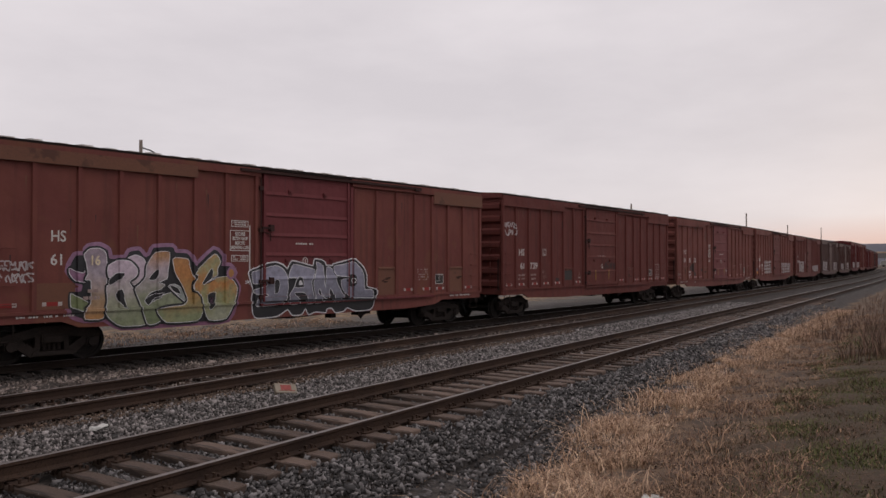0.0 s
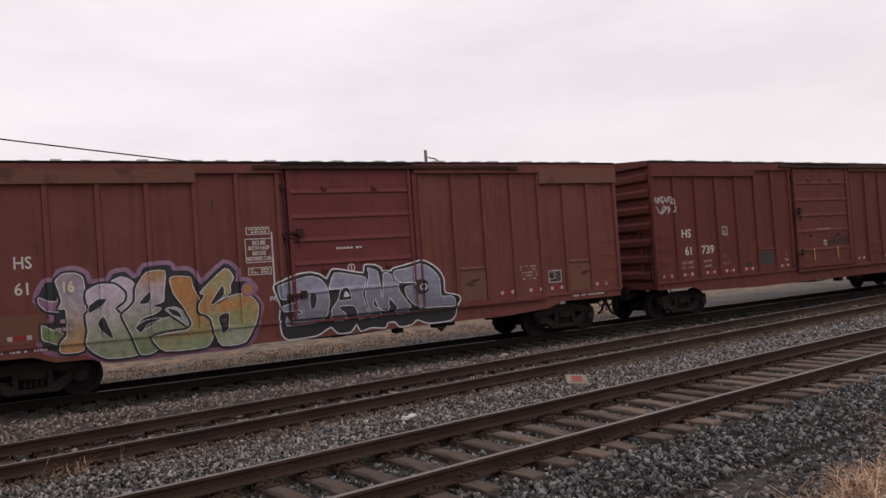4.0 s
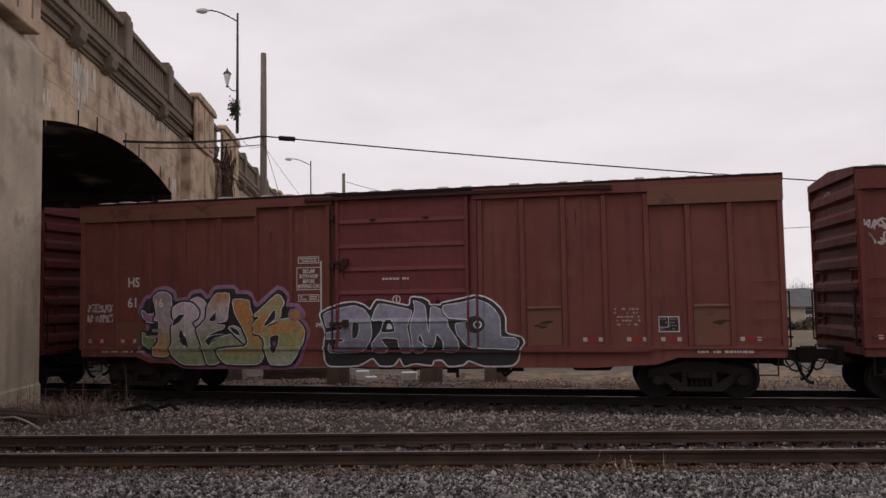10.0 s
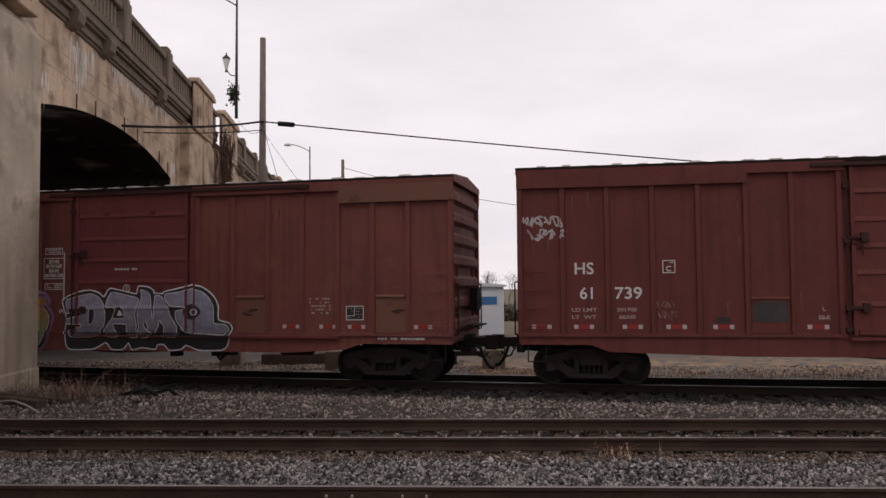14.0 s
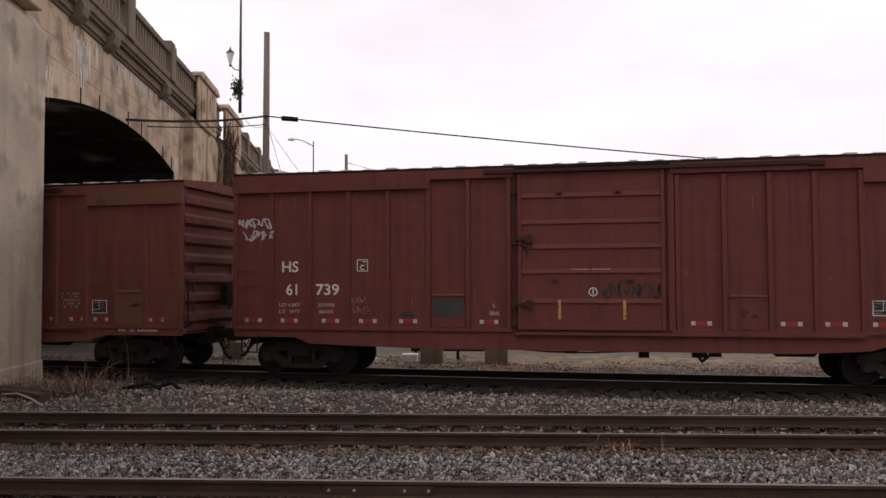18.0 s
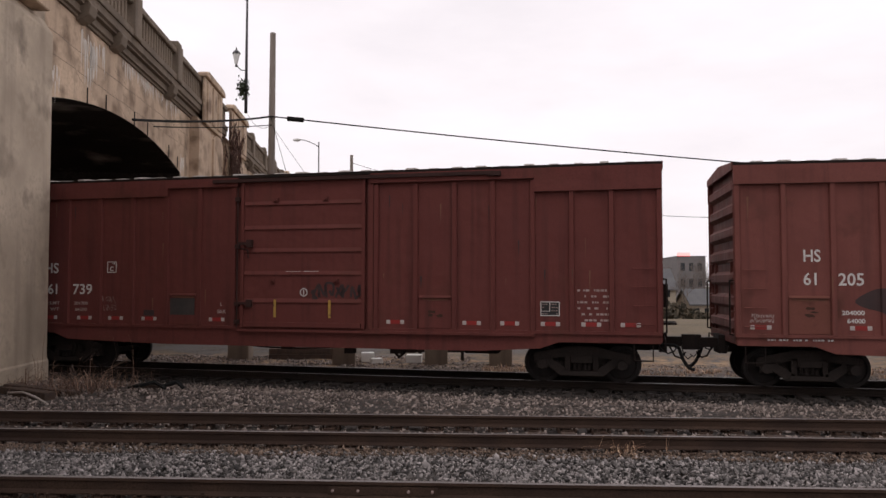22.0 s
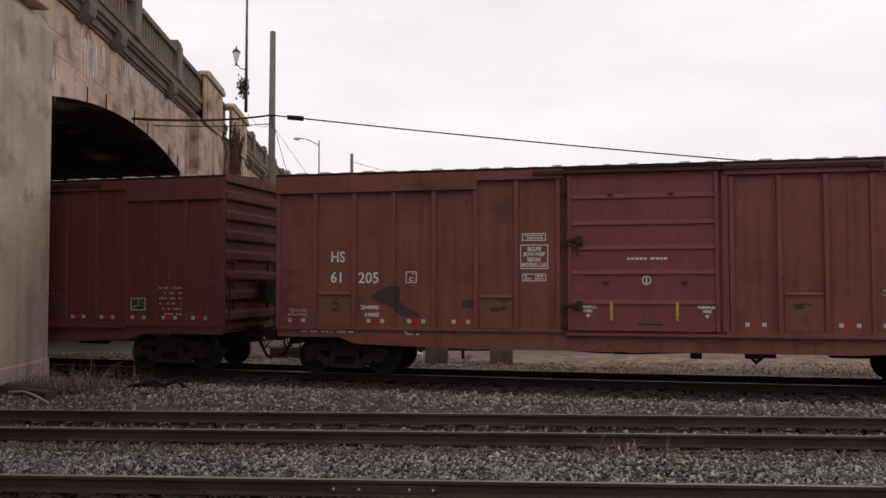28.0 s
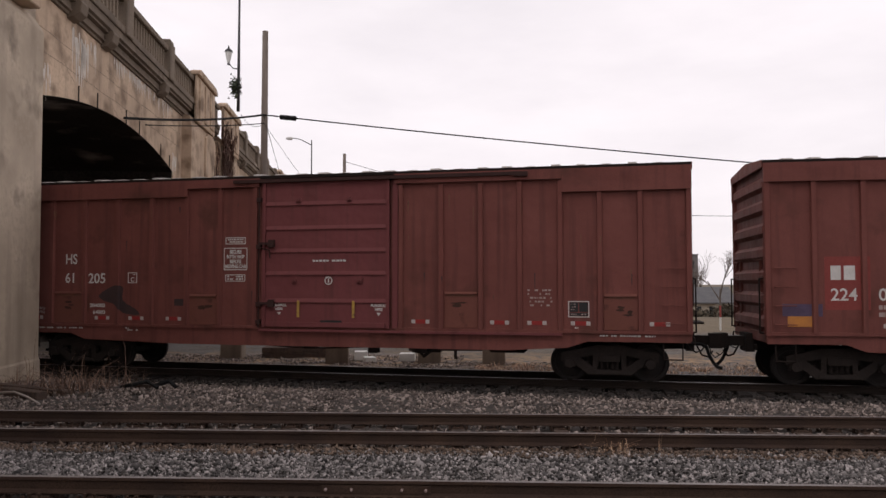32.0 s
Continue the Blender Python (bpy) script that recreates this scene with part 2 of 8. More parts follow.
M_STONE_BLACK = islands("stone_train_shade", (0.012, 0.010, 0.009), (0.060, 0.047, 0.040), 0.95, (0.026, 0.020, 0.017))
M_STONE = islands("ballast_stone", (0.024, 0.022, 0.021), (0.41, 0.37, 0.355), 0.95, (0.152, 0.138, 0.131))
M_STONE_NEAR = islands("dark_ballast_stone", (0.020, 0.019, 0.019), (0.27, 0.25, 0.245), 0.95, (0.085, 0.079, 0.077))
M_STONE_DIRT = islands("dirt_covered_stone", (0.050, 0.034, 0.025), (0.215, 0.150, 0.110), 0.95, (0.115, 0.078, 0.056))
M_STONE_RUST = islands("rust_stained_stone", (0.048, 0.038, 0.033), (0.385, 0.318, 0.280), 0.92, (0.156, 0.124, 0.107))
M_BLADE = islands("dry_grass_blade", (0.12, 0.058, 0.032), (0.86, 0.62, 0.42), 0.8, (0.40, 0.240, 0.145))
M_BLADE_DULL = islands("trampled_grass_blade", (0.066, 0.036, 0.022), (0.60, 0.385, 0.24), 0.85, (0.200, 0.112, 0.070))
M_GREEN = islands("short_green_grass", (0.046, 0.036, 0.015), (0.175, 0.098, 0.058), 0.85, (0.078, 0.054, 0.026))
M_BROWN = islands("brown_weed_stalk", (0.055, 0.032, 0.024), (0.27, 0.165, 0.11), 0.85, (0.14, 0.082, 0.056))
M_CONC = surface("weathered_concrete", (0.6496, 0.4887, 0.3534), (0.4292, 0.3197, 0.2337), 0.45, 0.88, 0, 0.45, 9, streaks=(0.2784, 0.207, 0.1539), spots=(0.232, 0.1633, 0.114), spot_scale=1.1, spot_at=(0.48, 0.66), run=(1.6, 1.6, 0.14))
M_CONC_PIER = surface("streaked_pier_concrete", (0.572, 0.473, 0.3685), (0.363, 0.2948, 0.2255), 0.6, 0.88, 0, 0.45, 9, streaks=(0.275, 0.2255, 0.176), spots=(0.242, 0.1958, 0.1518), spot_scale=0.8, run=(1.6, 1.6, 0.14))
M_CONC_DARK = surface("grimy_concrete", (0.23, 0.18, 0.135), (0.145, 0.113, 0.088), 0.6, 0.9, 0, 0.35, 16, streaks=(0.095, 0.075, 0.06), run=(2.2, 2.2, 0.16))
M_LIME = surface("lime_stain", (0.76, 0.72, 0.66), (0.56, 0.50, 0.44), 3.0, 0.9, 0, 0.3, 30)
# Near-black base: the shade inside the arches is painted into the concrete.
M_VAULT = surface("vault_concrete_painted_shade", (0.022, 0.019, 0.017), (0.045, 0.037, 0.033), 0.5, 0.97, 0, 0.3, 14, gloss=0.05, spots=(0.22, 0.19, 0.17), spot_scale=0.40, spot_at=(0.52, 0.66))
M_POLE = surface("grey_pole_timber", (0.20, 0.165, 0.14), (0.135, 0.11, 0.092), 2.0, 0.9, 0, 0.5, 30, stretch=(4, 4, 0.4))
M_WIRE = surface("black_cable", (0.012, 0.012, 0.012), (0.018, 0.018, 0.018), 2.0, 0.8, gloss=0.1)
M_LAMP = surface("dark_lamp_metal", (0.05, 0.05, 0.055), (0.075, 0.072, 0.075), 3.0, 0.5, 0.3, 0.1, 40)
M_GLASS = surface("frosted_lamp_glass", (0.85, 0.85, 0.83), (0.75, 0.75, 0.73), 8.0, 0.35)
M_WREATH = islands("dark_evergreen", (0.012, 0.020, 0.010), (0.05, 0.06, 0.03), 0.9)
M_BARK = surface("grey_bark", (0.16, 0.13, 0.11), (0.10, 0.08, 0.07), 6.0, 0.9, 0, 0.5, 30)
M_HOUSE = surface("tan_siding", (0.42, 0.36, 0.28), (0.36, 0.31, 0.25), 1.0, 0.8, 0, 0.2, 20)
M_ROOFING = surface("grey_shingle", (0.10, 0.10, 0.105), (0.14, 0.135, 0.135), 1.0, 0.9, 0, 0.3, 20)
M_PANE = surface("dark_window_pane", (0.03, 0.035, 0.04), (0.05, 0.055, 0.06), 1.0, 0.15)
M_TRIM = surface("white_trim_paint", (0.66, 0.65, 0.62), (0.58, 0.57, 0.54), 1.0, 0.6)
M_SHED = surface("white_sheet_cladding", (0.66, 0.68, 0.71), (0.58, 0.60, 0.64), 0.8, 0.6, 0, 0.1, 20)
M_BLUE = surface("blue_sign_paint", (0.05, 0.16, 0.34), (0.06, 0.18, 0.38), 1.0, 0.5)
M_BRICK = surface("grey_block_wall", (0.16, 0.15, 0.15), (0.21, 0.19, 0.185), 0.6, 0.85, 0, 0.2, 12)
M_BROWNVINE = surface("dead_creeper_stem", (0.070, 0.036, 0.028), (0.12, 0.066, 0.050), 4.0, 0.9, 0, 0.4, 40)
M_HEDGE = islands("bare_brown_hedge", (0.03, 0.028, 0.018), (0.11, 0.085, 0.055), 0.9)
M_CARD = surface("crushed_red_white_carton", (0.30, 0.26, 0.20), (0.20, 0.17, 0.13), 6.0, 0.7)
M_LITTER_RED = surface("red_print", (0.34, 0.07, 0.06), (0.24, 0.06, 0.05), 6.0, 0.6)
M_HILL = surface("hazy_wooded_hill", (0.10, 0.10, 0.12), (0.13, 0.125, 0.14), 0.02, 1.0)


# ---- mesh tools ----
def box(bm, x0, x1, y0, y1, z0, z1):
    v = [bm.verts.new((x, y, z)) for x in (x0, x1) for y in (y0, y1) for z in (z0, z1)]
    for f in ((0, 1, 3, 2), (4, 6, 7, 5), (0, 4, 5, 1), (2, 3, 7, 6), (0, 2, 6, 4), (1, 5, 7, 3)):
        bm.faces.new([v[i] for i in f])
    return bm


def tube(bm, p, q, r0, r1=None, n=10):
    """A closed tapered rod from p to q."""
    p, q = Vector(p), Vector(q)
    r1 = r0 if r1 is None else r1
    turn = (q - p).to_track_quat("Z", "Y").to_matrix()
    rings = []
    for c, r in ((p, r0), (q, r1)):
        rings.append([bm.verts.new(c + turn @ Vector((r * math.cos(6.28319 * i / n), r * math.sin(6.28319 * i / n), 0))) for i in range(n)])
    for i in range(n):
        bm.faces.new((rings[0][i], rings[0][(i + 1) % n], rings[1][(i + 1) % n], rings[1][i]))
    bm.faces.new(rings[0][::-1])
    bm.faces.new(rings[1])
    return bm


def bent(bm, points, r, n=6):
    """One closed rod swept through the points."""
    p = [Vector(q) for q in points]
    rings, side = [], None
    for i, c in enumerate(p):
        a, b = p[max(i - 1, 0)], p[min(i + 1, len(p) - 1)]
        d = ((c - a).normalized() + (b - c).normalized()) if 0 < i < len(p) - 1 else (b - a)
        d.normalize()
        if side is None:
            side = d.orthogonal().normalized()
        side = (side - d * side.dot(d)).normalized()
        up = d.cross(side)
        stretch = 1.0
        if 0 < i < len(p) - 1:
            stretch = min(1.6, 1.0 / max(0.4, d.dot((b - c).normalized())))
        rings.append([bm.verts.new(c + (side * math.cos(6.28319 * k / n) + up * math.sin(6.28319 * k / n)) * r * stretch) for k in range(n)])
    for u, w in zip(rings, rings[1:]):
        for k in range(n):
            bm.faces.new((u[k], u[(k + 1) % n], w[(k + 1) % n], w[k]))
    bm.faces.new(rings[0][::-1])
    bm.faces.new(rings[-1])
    return bm


def prism(bm, outline, lo, hi, axis="y"):
    """A flat outline in (x, z), pushed through from lo to hi along y; axis "x": an outline in (y, z) along x."""
    def at(a, b, d):
        return (a, d, b) if axis == "y" else (d, a, b)
    f = [bm.verts.new(at(a, b, lo)) for a, b in outline]
    g = [bm.verts.new(at(a, b, hi)) for a, b in outline]
    k = len(outline)
    bm.faces.new(f)
    bm.faces.new(g[::-1])
    for i in range(k):
        bm.faces.new((f[(i + 1) % k], f[i], g[i], g[(i + 1) % k]))
    return bm


def lathe(bm, profile, n=24, centre=(0, 0, 0), axis="z"):
    """Turns (radius, height) points round the axis."""
    rows = []
    for r, h in profile:
        row = []
        for i in range(n):
            a = 6.2831853 * i / n
            u, w = r * math.cos(a), r * math.sin(a)
            p = {"z": (u, w, h), "y": (u, h, w), "x": (h, u, w)}[axis]
            row.append(bm.verts.new(Vector(p) + Vector(centre)))
        rows.append(row)
    for a, b in zip(rows, rows[1:]):
        for i in range(n):
            bm.faces.new((a[i], a[(i + 1) % n], b[(i + 1) % n], b[i]))
    bm.faces.new(rows[0][::-1])
    bm.faces.new(rows[-1])
    return bm


def finish(bm, name, material, bevel=0.0, smooth=False):
    bmesh.ops.recalc_face_normals(bm, faces=bm.faces[:])
    if bevel:
        sharp = [e for e in bm.edges if len(e.link_faces) == 2 and e.calc_face_angle(0) > 0.5]
        bmesh.ops.bevel(bm, geom=sharp, offset=bevel, segments=1, affect="EDGES", clamp_overlap=True)
    me = bpy.data.meshes.new(name)
    bm.to_mesh(me)
    bm.free()
    me.materials.append(material)
    if smooth:
        me.shade_smooth()
    return me


def part(name, bm, material, parent, label="", bevel=0.0, at=None, smooth=False):
    """One mesh object under a thing or under a part."""
    me = finish(bm, name, material, bevel, smooth) if isinstance(bm, bmesh.types.BMesh) else bm
    ob = new(name, me)
    ob.parent = parent
    if at is not None:
        ob.matrix_basis = at
    if label:
        tagged(ob, label)
    return ob


def thing(name, label, category, m=None, group="", kind=""):
    ob = new(name)
    ob.empty_display_size = 0.2
    if m is not None:
        ob.matrix_basis = m
    return tagged(ob, label, category, group, kind)


def lone(name, bm, material, label, category, m=None, group="", kind="", bevel=0.0, smooth=False):
    me = finish(bm, name, material, bevel, smooth) if isinstance(bm, bmesh.types.BMesh) else bm
    ob = new(name, me)
    if m is not None:
        ob.matrix_basis = m
    return tagged(ob, label, category, group, kind)


def soup(name, verts, faces, material):
    """A large joined mesh from arrays of corners and triangles."""
    me = bpy.data.meshes.new(name)
    verts, faces = np.asarray(verts, np.float32), np.asarray(faces, np.int32)
    k = faces.shape[1]
    me.vertices.add(len(verts))
    me.vertices.foreach_set("co", verts.ravel())
    me.loops.add(faces.size)
    me.loops.foreach_set("vertex_index", faces.ravel())
    me.polygons.add(len(faces))
    me.polygons.foreach_set("loop_start", np.arange(0, faces.size, k, dtype=np.int32))
    me.update(calc_edges=True)
    me.materials.append(material)
    return me


def lettering(name, words, size, x, y, z, material, parent, label="", squeeze=1.0, bold=0.0, align="LEFT"):
    """Words that stand upright in a plane facing -y, as a thin mesh."""
    cu = bpy.data.curves.new(name, "FONT")
    cu.body, cu.size, cu.offset, cu.align_x = words, size, bold, align
    cu.extrude, cu.resolution_u = 0.001, 3
    ob = bpy.data.objects.new(name, cu)
    me = bpy.data.meshes.new_from_object(ob)
    bpy.data.objects.remove(ob)
    me.transform(Matrix.Diagonal((squeeze, 1, 1, 1)))
    me.transform(pose(x, y, z, 90))
    me.materials.clear()
    me.materials.append(material)
    return part(name, me, material, parent, label)


# ---- the plan: x runs along the line, y away across the tracks, rail heads at z = 0 ----
GAUGE = 1.505               # between the middles of the rail heads
NEAR_Y, MID_Y = 6.60, 10.84     # nearer rail of each of the two empty tracks
NEAR_GAUGE, SAG = 1.60, 0.045    # the near track is worn wide and its nearer rail has settled
DROP = 0.17                 # the train's track lies this much lower


def siding(x):
    """The nearer rail of the track under the train: it swings away towards the bridge."""
    return float(np.interp(x, SWING_X, SWING_Y)) + bend(x)


def bend(x):
    """Far down the line all tracks turn gently aside."""
    return max(0.0, x - 90.0) ** 2 / 5600.0


SWING_X = np.arange(-62, 61, 0.25)
_k = np.interp(SWING_X, (-60, -4, 0, 4, 8, 12, 20, 30, 44, 60), (-0.20, -0.195, -0.17, -0.14, -0.125, -0.114, -0.104, -0.080, -0.062, -0.028))
SWING_Y = np.concatenate([[0], np.cumsum((_k[1:] + _k[:-1]) / 2 * 0.25)])
SWING_Y += 18.5 - np.interp(0, SWING_X, SWING_Y)

LINE_X = np.concatenate([np.arange(-60, 60, 0.5), np.arange(60, 420.1, 5.0)])
LINE = np.array([(x, siding(x)) for x in LINE_X])
_d = np.gradient(LINE, axis=0)
_d /= np.linalg.norm(_d, axis=1)[:, None]
CENTRE = LINE + np.stack([-_d[:, 1], _d[:, 0]], 1) * GAUGE / 2
LINE_S = np.concatenate([[0], np.cumsum(np.hypot(*np.diff(LINE, axis=0).T))])
LINE_S -= np.interp(0.0, LINE_X, LINE_S)


def on_line(s):
    return Vector((float(np.interp(s, LINE_S, CENTRE[:, 0])), float(np.interp(s, LINE_S, CENTRE[:, 1])), 0.0))


def smooth(a, b, v):
    t = np.clip((v - a) / (b - a), 0, 1)
    return t * t * (3 - 2 * t)


def ground_height(x, y):
    """Height of the land: ballasted beds, the verge where the camera stands, the lot and the fields behind the train."""
    z = np.full(np.shape(y), -0.25) - 0.06 * smooth(8.4, 8.1, y)
    z = z + 0.62 * smooth(3.9, -0.5, y) - 0.12 * smooth(6.2, 4.8, y) + 0.9 * smooth(-6, -60, y)
    side = np.interp(x, LINE_X, LINE[:, 1])
    z = z - DROP * smooth(-3.6, -1.1, y - side) - 0.06 * smooth(0.5, 2.5, y - side - GAUGE)
    z = z - 2.0 * smooth(50, 110, y)
    return z


def grid_mesh(name, xs, ys, height, material):
    X, Y = np.meshgrid(xs, ys)
    Z = height(X, Y)
    v = np.stack([X, Y, Z], -1).reshape(-1, 3)
    nx, ny = len(xs), len(ys)
    i = (np.arange(ny - 1)[:, None] * nx + np.arange(nx - 1)[None]).ravel()
    return soup(name, v, np.stack([i, i + 1, i + nx + 1, i + nx], 1), material)


def land_material():
    """Gravel by the tracks, straw-coloured and green turf beyond, by the lie of the land."""
    m = bpy.data.materials.new("gravel_and_dead_turf")
    m.use_nodes = True
    n, l = m.node_tree.nodes, m.node_tree.links
    bsdf = n["Principled BSDF"]
    bsdf.inputs["Roughness"].default_value = 0.95
    g = n.new("ShaderNodeNewGeometry")
    sep = n.new("ShaderNodeSeparateXYZ")
    l.new(g.outputs["Position"], sep.inputs[0])

    def tex(scale, detail=6.0):
        t = n.new("ShaderNodeTexNoise")
        t.inputs["Scale"].default_value, t.inputs["Detail"].default_value = scale, detail
        l.new(g.outputs["Position"], t.inputs["Vector"])
        return t.outputs["Fac"]

    def ramp(fac, a, b, lo=0.3, hi=0.7):
        r = n.new("ShaderNodeValToRGB")
        r.color_ramp.elements[0].position, r.color_ramp.elements[0].color = lo, (*a, 1)
        r.color_ramp.elements[1].position, r.color_ramp.elements[1].color = hi, (*b, 1)
        l.new(fac, r.inputs["Fac"])
        return r.outputs["Color"]

    def mix(fac, a, b):
        k = n.new("ShaderNodeMix")
        k.data_type = "RGBA"
        l.new(fac, k.inputs[0])
        l.new(a, k.inputs[6])
        l.new(b, k.inputs[7])
        return k.outputs[2]

    def math_node(op, a, b):
        k = n.new("ShaderNodeMath")
        k.operation = op
        for i, v in enumerate((a, b)):
            if isinstance(v, (int, float)):
                k.inputs[i].default_value = v
            else:
                l.new(v, k.inputs[i])
        return k.outputs[0]

    def edge(value, lo, hi):
        k = n.new("ShaderNodeMapRange")
        k.inputs["From Min"].default_value, k.inputs["From Max"].default_value = lo, hi
        l.new(value, k.inputs["Value"])
        return k.outputs[0]

    wob = math_node("MULTIPLY", math_node("SUBTRACT", tex(0.35), 0.5), 5.0)
    y = math_node("ADD", sep.outputs["Y"], wob)
    gravel = ramp(tex(16.0), (0.012, 0.0095, 0.0085), (0.062, 0.049, 0.041))
    lot = mix(edge(tex(0.8), 0.42, 0.58), ramp(tex(9.0), (0.060, 0.054, 0.050), (0.118, 0.105, 0.097)), ramp(tex(7.0), (0.044, 0.036, 0.028), (0.115, 0.088, 0.060)))
    straw = ramp(tex(1.6), (0.15, 0.090, 0.050), (0.30, 0.200, 0.110))
    dirt = mix(edge(tex(2.2), 0.42, 0.60), ramp(tex(11.0), (0.040, 0.027, 0.019), (0.115, 0.075, 0.048)), ramp(tex(12.0), (0.10, 0.062, 0.036), (0.22, 0.140, 0.085)))
    turf = mix(edge(tex(30.0), 0.4, 0.62), ramp(tex(1.3), (0.026, 0.026, 0.009), (0.062, 0.034, 0.019)), ramp(tex(22.0), (0.036, 0.022, 0.012), (0.125, 0.072, 0.038)))
    field = ramp(tex(0.5), (0.090, 0.070, 0.040), (0.145, 0.105, 0.060))
    verge = mix(edge(y, 3.2, 1.5), dirt, turf)
    drift = math_node("MULTIPLY", edge(sep.outputs["X"], 6.0, 16.0), -0.85)
    col = mix(edge(math_node("ADD", math_node("ADD", sep.outputs["Y"], drift), math_node("MULTIPLY", wob, 0.25)), 3.95, 4.25), verge, gravel)
    col = mix(edge(y, 19.5, 21.5), col, lot)
    col = mix(edge(y, 22.0, 24.5), col, mix(edge(tex(3.0), 0.45, 0.6), straw, lot))
    col = mix(edge(y, 26.0, 29.0), col, lot)
    col = mix(edge(y, 37.0, 41.0), col, field)
    l.new(col, bsdf.inputs["Base Color"])
    bp = n.new("ShaderNodeBump")
    bp.inputs["Strength"].default_value, bp.inputs["Distance"].default_value = 0.6, 0.04
    l.new(tex(18.0), bp.inputs["Height"])
    l.new(bp.outputs[0], bsdf.inputs["Normal"])
    return m


def rough_land(x, y):
    z = ground_height(x, y)
    near = smooth(60, 20, np.abs(x)) * smooth(40, 20, np.abs(y - 8))
    return z + near * 0.035 * (np.sin(x * 3.1 + 1.7 * np.sin(y * 2.3)) * np.sin(y * 2.7 + 1.3 * np.sin(x * 1.9)))


xs = np.concatenate([[-1500, -700, -300, -140, -80, -50, -35], np.arange(-26, 46, 0.35), np.arange(47, 80, 1.5), [90, 110, 140, 200, 300, 500, 900, 1500]])
ys = np.concatenate([[-1500, -600, -250, -100, -50, -30, -20, -14, -10], np.arange(-8, 30, 0.3), np.arange(31, 60, 2.0), [65, 80, 95, 115, 160, 250, 500, 900, 1500]])
tagged(new("ground", grid_mesh("ground", xs, ys, rough_land, land_material())), "gravel ballast, dead straw-coloured grass and bare lot", "ground", kind="structure")


# ---- tracks ----
RAIL_PROFILE = [(-0.036, 0.0), (0.036, 0.0), (0.037, -0.032), (0.012, -0.048), (0.009, -0.13), (0.075, -0.155), (0.076, -0.168),
                (-0.076, -0.168), (-0.075, -0.155), (-0.009, -0.13), (-0.012, -0.048), (-0.037, -0.032)]


def rail_mesh(name, path, steel=None):
    """A rail swept along a path of (x, y); the running face is bright, the rest rusty."""
    bm = bmesh.new()
    p = np.asarray(path)
    d = np.gradient(p, axis=0)
    d /= np.linalg.norm(d, axis=1)[:, None]
    rings = [[bm.verts.new((q[0] - t[1] * o, q[1] + t[0] * o, z)) for o, z in RAIL_PROFILE] for q, t in zip(p, d)]
    k = len(RAIL_PROFILE)
    for a, b in zip(rings, rings[1:]):
        for i in range(k):
            f = bm.faces.new((a[i], a[(i + 1) % k], b[(i + 1) % k], b[i]))
            f.material_index = 1 if i == 0 else 0
    bm.faces.new(rings[0])
    bm.faces.new(rings[-1][::-1])
    me = finish(bm, name, steel or M_RAIL)
    me.materials.append(M_RAIL_TOP)
    return me


def straight(y, x0=-60, x1=420):
    return [(x, y + bend(x)) for x in np.concatenate([np.arange(x0, 60, 6.0), np.arange(60, x1 + 1, 20.0)])]


track_near = thing("track", "empty railway track with bright rails on weathered ties", "railway track", group="railway tracks", kind="structure")
track_mid = thing("track", "empty rusty railway track half sunk in ballast", "railway track", group="railway tracks", kind="structure")
track_train = thing("track", "curving railway track under the boxcars", "railway track", group="railway tracks", kind="structure")
for tr, y in ((track_near, NEAR_Y), (track_mid, MID_Y)):
    near = tr is track_near
    part("rail", rail_mesh("rail", straight(y)), M_RAIL, tr, at=pose(0, 0, -SAG if near else 0))
    part("rail", rail_mesh("rail", straight(y + (NEAR_GAUGE if near else GAUGE))), M_RAIL, tr)
# These rails are dark by colour, with the shade of the cars painted in.
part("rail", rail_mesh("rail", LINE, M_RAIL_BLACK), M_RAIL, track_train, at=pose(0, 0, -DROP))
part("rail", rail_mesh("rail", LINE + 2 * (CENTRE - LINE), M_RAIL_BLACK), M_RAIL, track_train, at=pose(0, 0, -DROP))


def tie_mesh(seed):
    r = random.Random(seed)
    bm = bmesh.new()
    box(bm, -0.11 - r.uniform(0, 0.012), 0.11 + r.uniform(0, 0.012), -1.30 + r.uniform(-0.05, 0.05), 1.30 + r.uniform(-0.06, 0.06), -0.18, 0.0)
    bmesh.ops.subdivide_edges(bm, edges=[e for e in bm.edges if e.calc_length() > 1], cuts=5)
    for v in bm.verts:
        v.co += Vector((r.uniform(-0.008, 0.008), r.uniform(-0.01, 0.01), r.uniform(-0.009, 0.004)))
    return finish(bm, "tie", M_TIE, 0.012)


def plate_mesh():
    """A tie plate with its spikes and the rail anchors beside it."""
    bm = bmesh.new()
    box(bm, -0.09, 0.09, -0.17, 0.17, 0.0, 0.018)
    for x, y in ((-0.05, -0.10), (0.05, 0.10), (0.05, -0.10)):
        box(bm, x - 0.011, x + 0.011, y - 0.011, y + 0.011, 0.018, 0.055)
        box(bm, x - 0.018, x + 0.018, y - 0.02, y + 0.02, 0.055, 0.07)
    for x in (-0.135, 0.135):
        box(bm, x - 0.016, x + 0.016, -0.105, -0.07, -0.03, 0.035)
        box(bm, x - 0.016, x + 0.016, 0.07, 0.105, -0.03, 0.035)
    return finish(bm, "tie_plate", M_RAIL)


TIES = [tie_mesh(i) for i in range(6)]
TIES_DARK = []
for me in TIES:
    d = me.copy()
    d.materials.clear()
    d.materials.append(M_TIE_OLD)
    TIES_DARK.append(d)
TIES_BLACK = []
for me in TIES:
    d = me.copy()
    d.materials.clear()
    d.materials.append(M_TIE_BLACK)
    TIES_BLACK.append(d)
